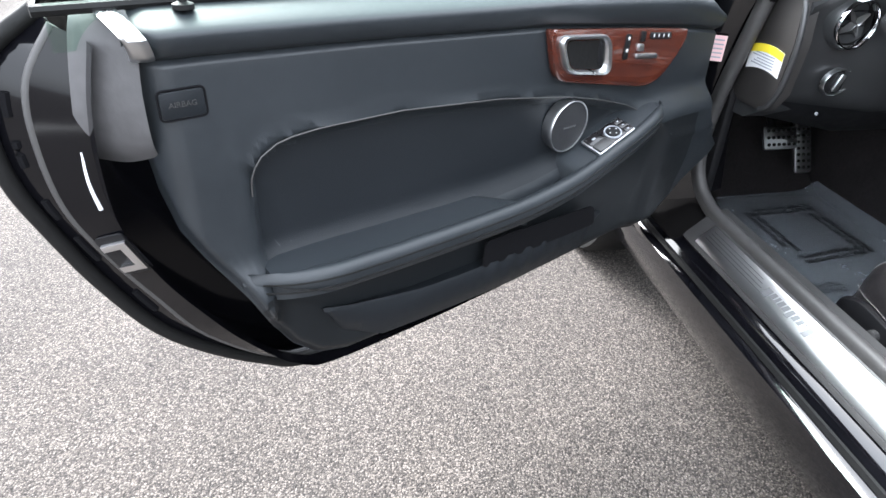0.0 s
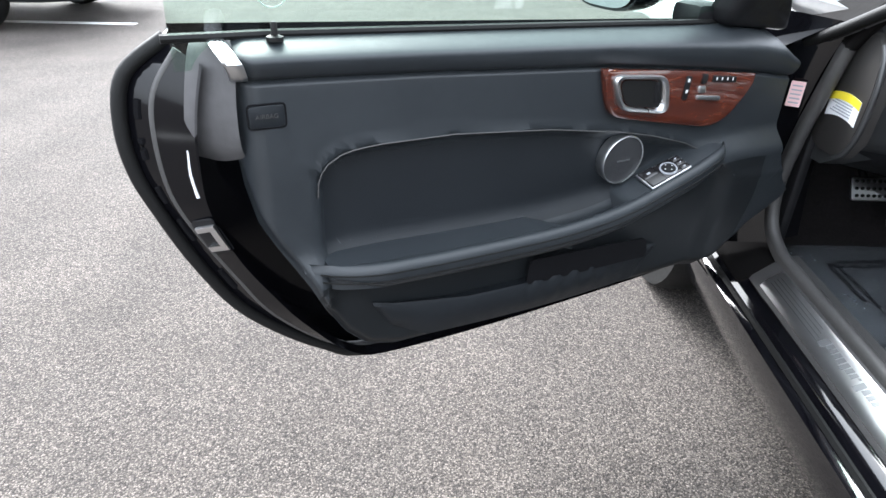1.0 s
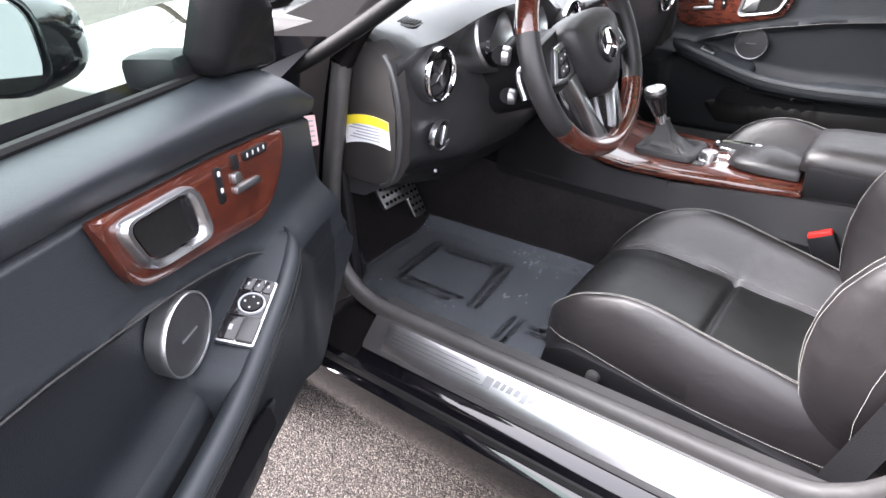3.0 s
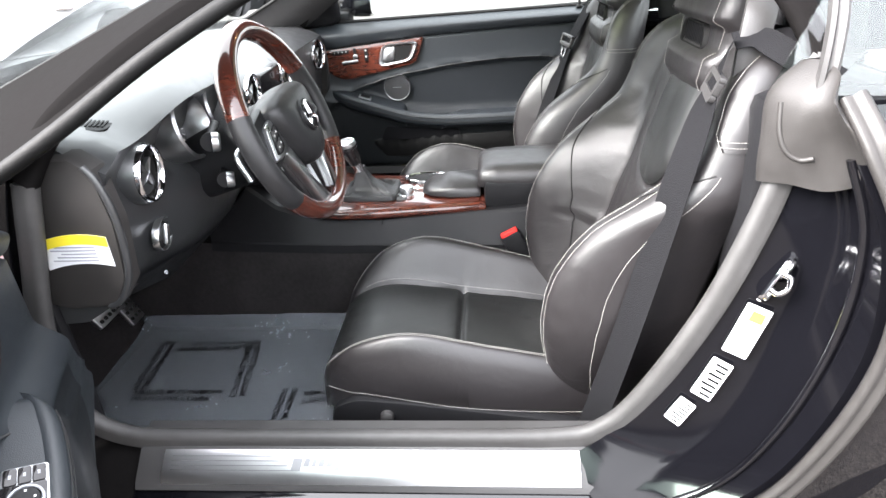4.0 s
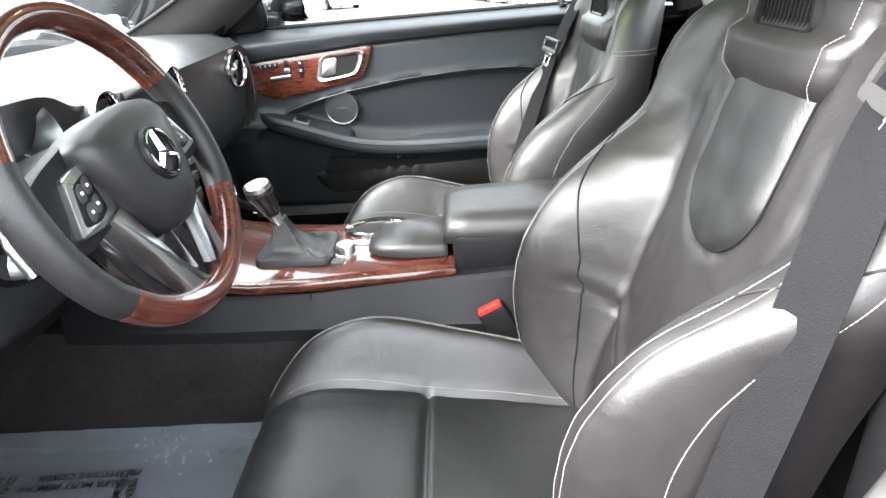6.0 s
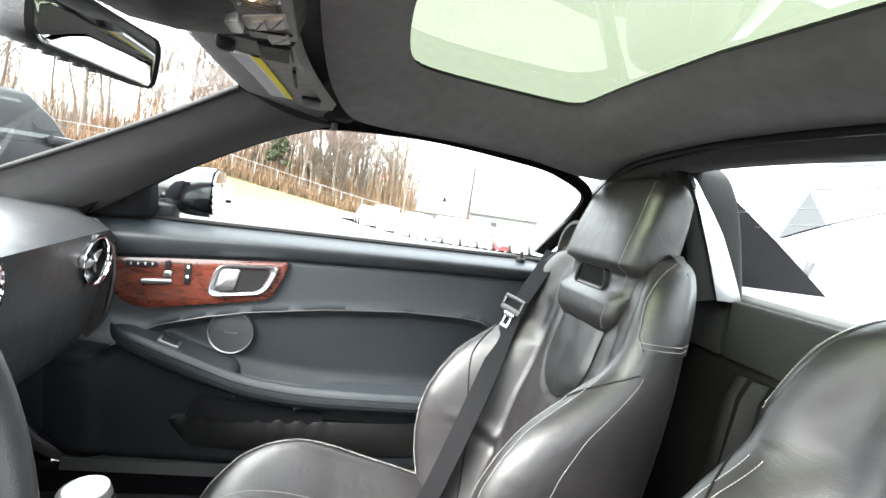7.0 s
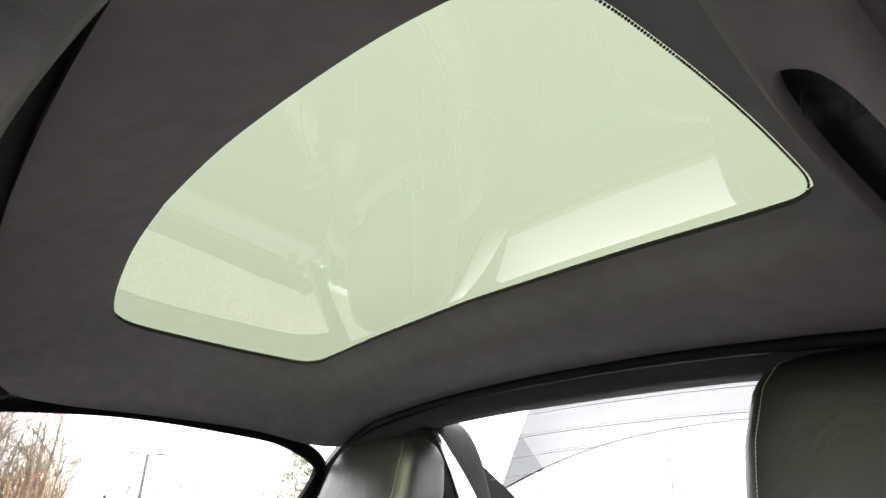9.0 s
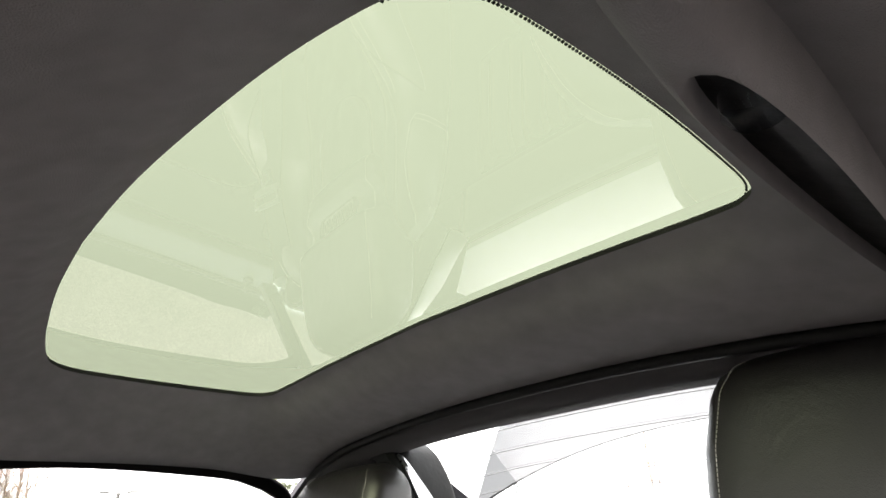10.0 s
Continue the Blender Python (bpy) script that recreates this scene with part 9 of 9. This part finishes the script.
            lathe(bm, [(0.0, -0.105 * sy), (0.19, -0.09 * sy), (0.215, -0.112 * sy)], wm_, 24, False)
            part("rim", bm, SATIN, wl)
    for x0, x1 in ((L * 0.24 - 0.05, -0.62), (-L * (0.47 if tall else 0.40) + 0.02, 0.10 if tall else 0.55)):
        bm = bmesh.new()
        q = []
        for f, w in ((0.12, 0.80), (0.86, 0.64)):
            z = lerp([0, 0.5, 1], [hz - 0.02, (hz + H) / 2 + 0.02, H - 0.06], f)
            e = 0.062 if x0 > 0 else -0.032
            q.append([(x0 + x1 * f + e, sg * W / 2 * 0.9 * w, z) for sg in (-1, 1)])
        o = [q[0][0], q[0][1], q[1][1], q[1][0]]
        loft(bm, [o, [(p[0] - 0.03 * (1 if x0 > 0 else -1), p[1], p[2]) for p in o]])
        part("windscreen", bm, CARGLASS, c)
    bm = bmesh.new()
    rbox(bm, (L * 0.478, -0.38, 0.46), (L * 0.505, 0.38, 0.70), 0.03)
    gr_ = part("grille", bm, PLASTIC, c)
    for z in (0.53, 0.58, 0.63):
        bm = bmesh.new()
        rbox(bm, (L * 0.503, -0.36, z - 0.012), (L * 0.512, 0.36, z + 0.012), 0.004)
        part("grille_bar", bm, CHROME, gr_)
    bm = bmesh.new()
    lathe(bm, [(0.062, 0.0), (0.078, 0.0), (0.078, 0.012), (0.066, 0.014)], axes((L * 0.508, 0, 0.58), (0, 1, 0), (0, 0, 1)), 28)
    part("grille_badge", bm, CHROME, gr_)
    return c


def stand(c, x, y, turn):
    return Matrix.Translation((x, y, level(x, y))) @ Matrix.Rotation(radians(turn), 4, "Z")


suv = make_car("dark grey", True, "dark grey off-roader parked on the lot")
suv.matrix_basis = stand(suv, 10.3, 6.1, -40) @ Matrix.Diagonal((1.07, 1.07, 1.07, 1))
white_sedan = make_car("white", False, "white saloon parked facing the roadster")
white_sedan.matrix_basis = stand(white_sedan, 5.75, 6.45, -50)
copy_thing(suv, stand(suv, -7.55, 6.35, 0))
white_suv = make_car("white", True, "white off-roader parked beside the lot's lane")
white_suv.matrix_basis = stand(white_suv, -8.3, 2.6, 172)
silver = make_car("silver", False, "silver saloon in a row of parked cars", "row of parked cars")
red = make_car("red", False, "red saloon in a row of parked cars", "row of parked cars")
rng = random.Random(3)
first = {"silver": True, "red": True}
for i in range(16):
    a = -5.0 - 1.6 * i
    d = 41 - 0.5 * i
    x, y = d * math.cos(radians(a)), d * math.sin(radians(a)) + 0.6
    m = stand(None, x, y, 182 + rng.uniform(-3, 3))
    kind = "red" if i in (8,) else rng.choice(("white", "silver", "white", "white_suv"))
    src = {"white": white_sedan, "white_suv": white_suv, "silver": silver, "red": red}[kind]
    if first.get(kind):
        src.matrix_basis = m
        first[kind] = False
    else:
        tagged(copy_thing(src, m), {"white": "white saloon in a row of parked cars", "white_suv": "white off-roader in a row of parked cars"}.get(kind, ""), group="row of parked cars")
if first["silver"]:
    silver.matrix_basis = stand(silver, 36, 9, 200)
for x, y, t in ((30, 11.5, 30), (33, 9.0, 28), (36.5, 7.0, 27), (27, 14, 30)):
    copy_thing(white_sedan if x != 33 else suv, stand(None, x, y, t))


# lamp posts
def lamp_post(x, y, h, label):
    z = level(x, y)
    lp = thing("lamp_post", (x, y, z), label, "lamp post", "lamp posts of the lot")
    bm = bmesh.new()
    tube(bm, [(x, y, z - 0.1), (x, y, z + h)], 0.15, 10, steps=1)
    part("pole", bm, POLE, lp)
    for sg in (-1, 1):
        bm = bmesh.new()
        tube(bm, [(x, y, z + h - 0.15), (x, y + sg * 0.9, z + h)], 0.05, 8, steps=1)
        part("arm", bm, POLE, lp)
        bm = bmesh.new()
        rbox(bm, (x - 0.22, y + sg * 1.2 - 0.40, z + h - 0.02), (x + 0.22, y + sg * 1.2 + 0.40, z + h + 0.12), 0.05)
        part("lamp_head", bm, POLE, lp)


lamp_post(62, -15.2, 8.2, "tall dark twin-headed lamp post")


# buildings
def house(name, x, y, w, d, h, turn, roofmat, label):
    z = level(x, y)
    m = Matrix.Translation((x, y, z)) @ Matrix.Rotation(radians(turn), 4, "Z")
    b = thing(name, (x, y, z), label, "building")
    bm = bmesh.new()
    rbox(bm, (-w / 2, -d / 2, -0.5), (w / 2, d / 2, h), 0.02, 1, m)
    part("wall", bm, SIDING, b)
    bm = bmesh.new()
    rh = w * 0.22
    loft(bm, [[m @ Vector(p) for p in ((-w / 2 - 0.4, yy, h - 0.1), (0, yy, h + rh), (w / 2 + 0.4, yy, h - 0.1), (w / 2 + 0.4, yy, h + 0.05), (0, yy, h + rh + 0.2), (-w / 2 - 0.4, yy, h + 0.05))] for yy in (-d / 2 - 0.4, d / 2 + 0.4)])
    part("roof", bm, roofmat, b)
    for k in range(3):
        bm = bmesh.new()
        yy = -d / 2 + d * (k + 0.5) / 3
        rbox(bm, (-w / 2 - 0.04, yy - 0.5, 1.0), (-w / 2 + 0.05, yy + 0.5, 2.2), 0.02, 1, m)
        part("window", bm, CARGLASS, b)
    bm = bmesh.new()
    rbox(bm, (-w / 2 - 0.05, -0.5, 0), (-w / 2 + 0.05, 0.5, 2.1), 0.02, 1, m)
    part("door", bm, PLASTIC_GREY, b)


house("white_shed", 92, -26, 8, 14, 3.2, 0, ROOF, "long low white shed with a grey roof")
house("small_house", 80, -13, 7, 9, 2.6, 10, ROOF, "small white house behind the fence")
house("red_roofed_house", 86, -17.5, 6, 6, 2.4, 0, REDROOF, "low house with a rusty red roof")
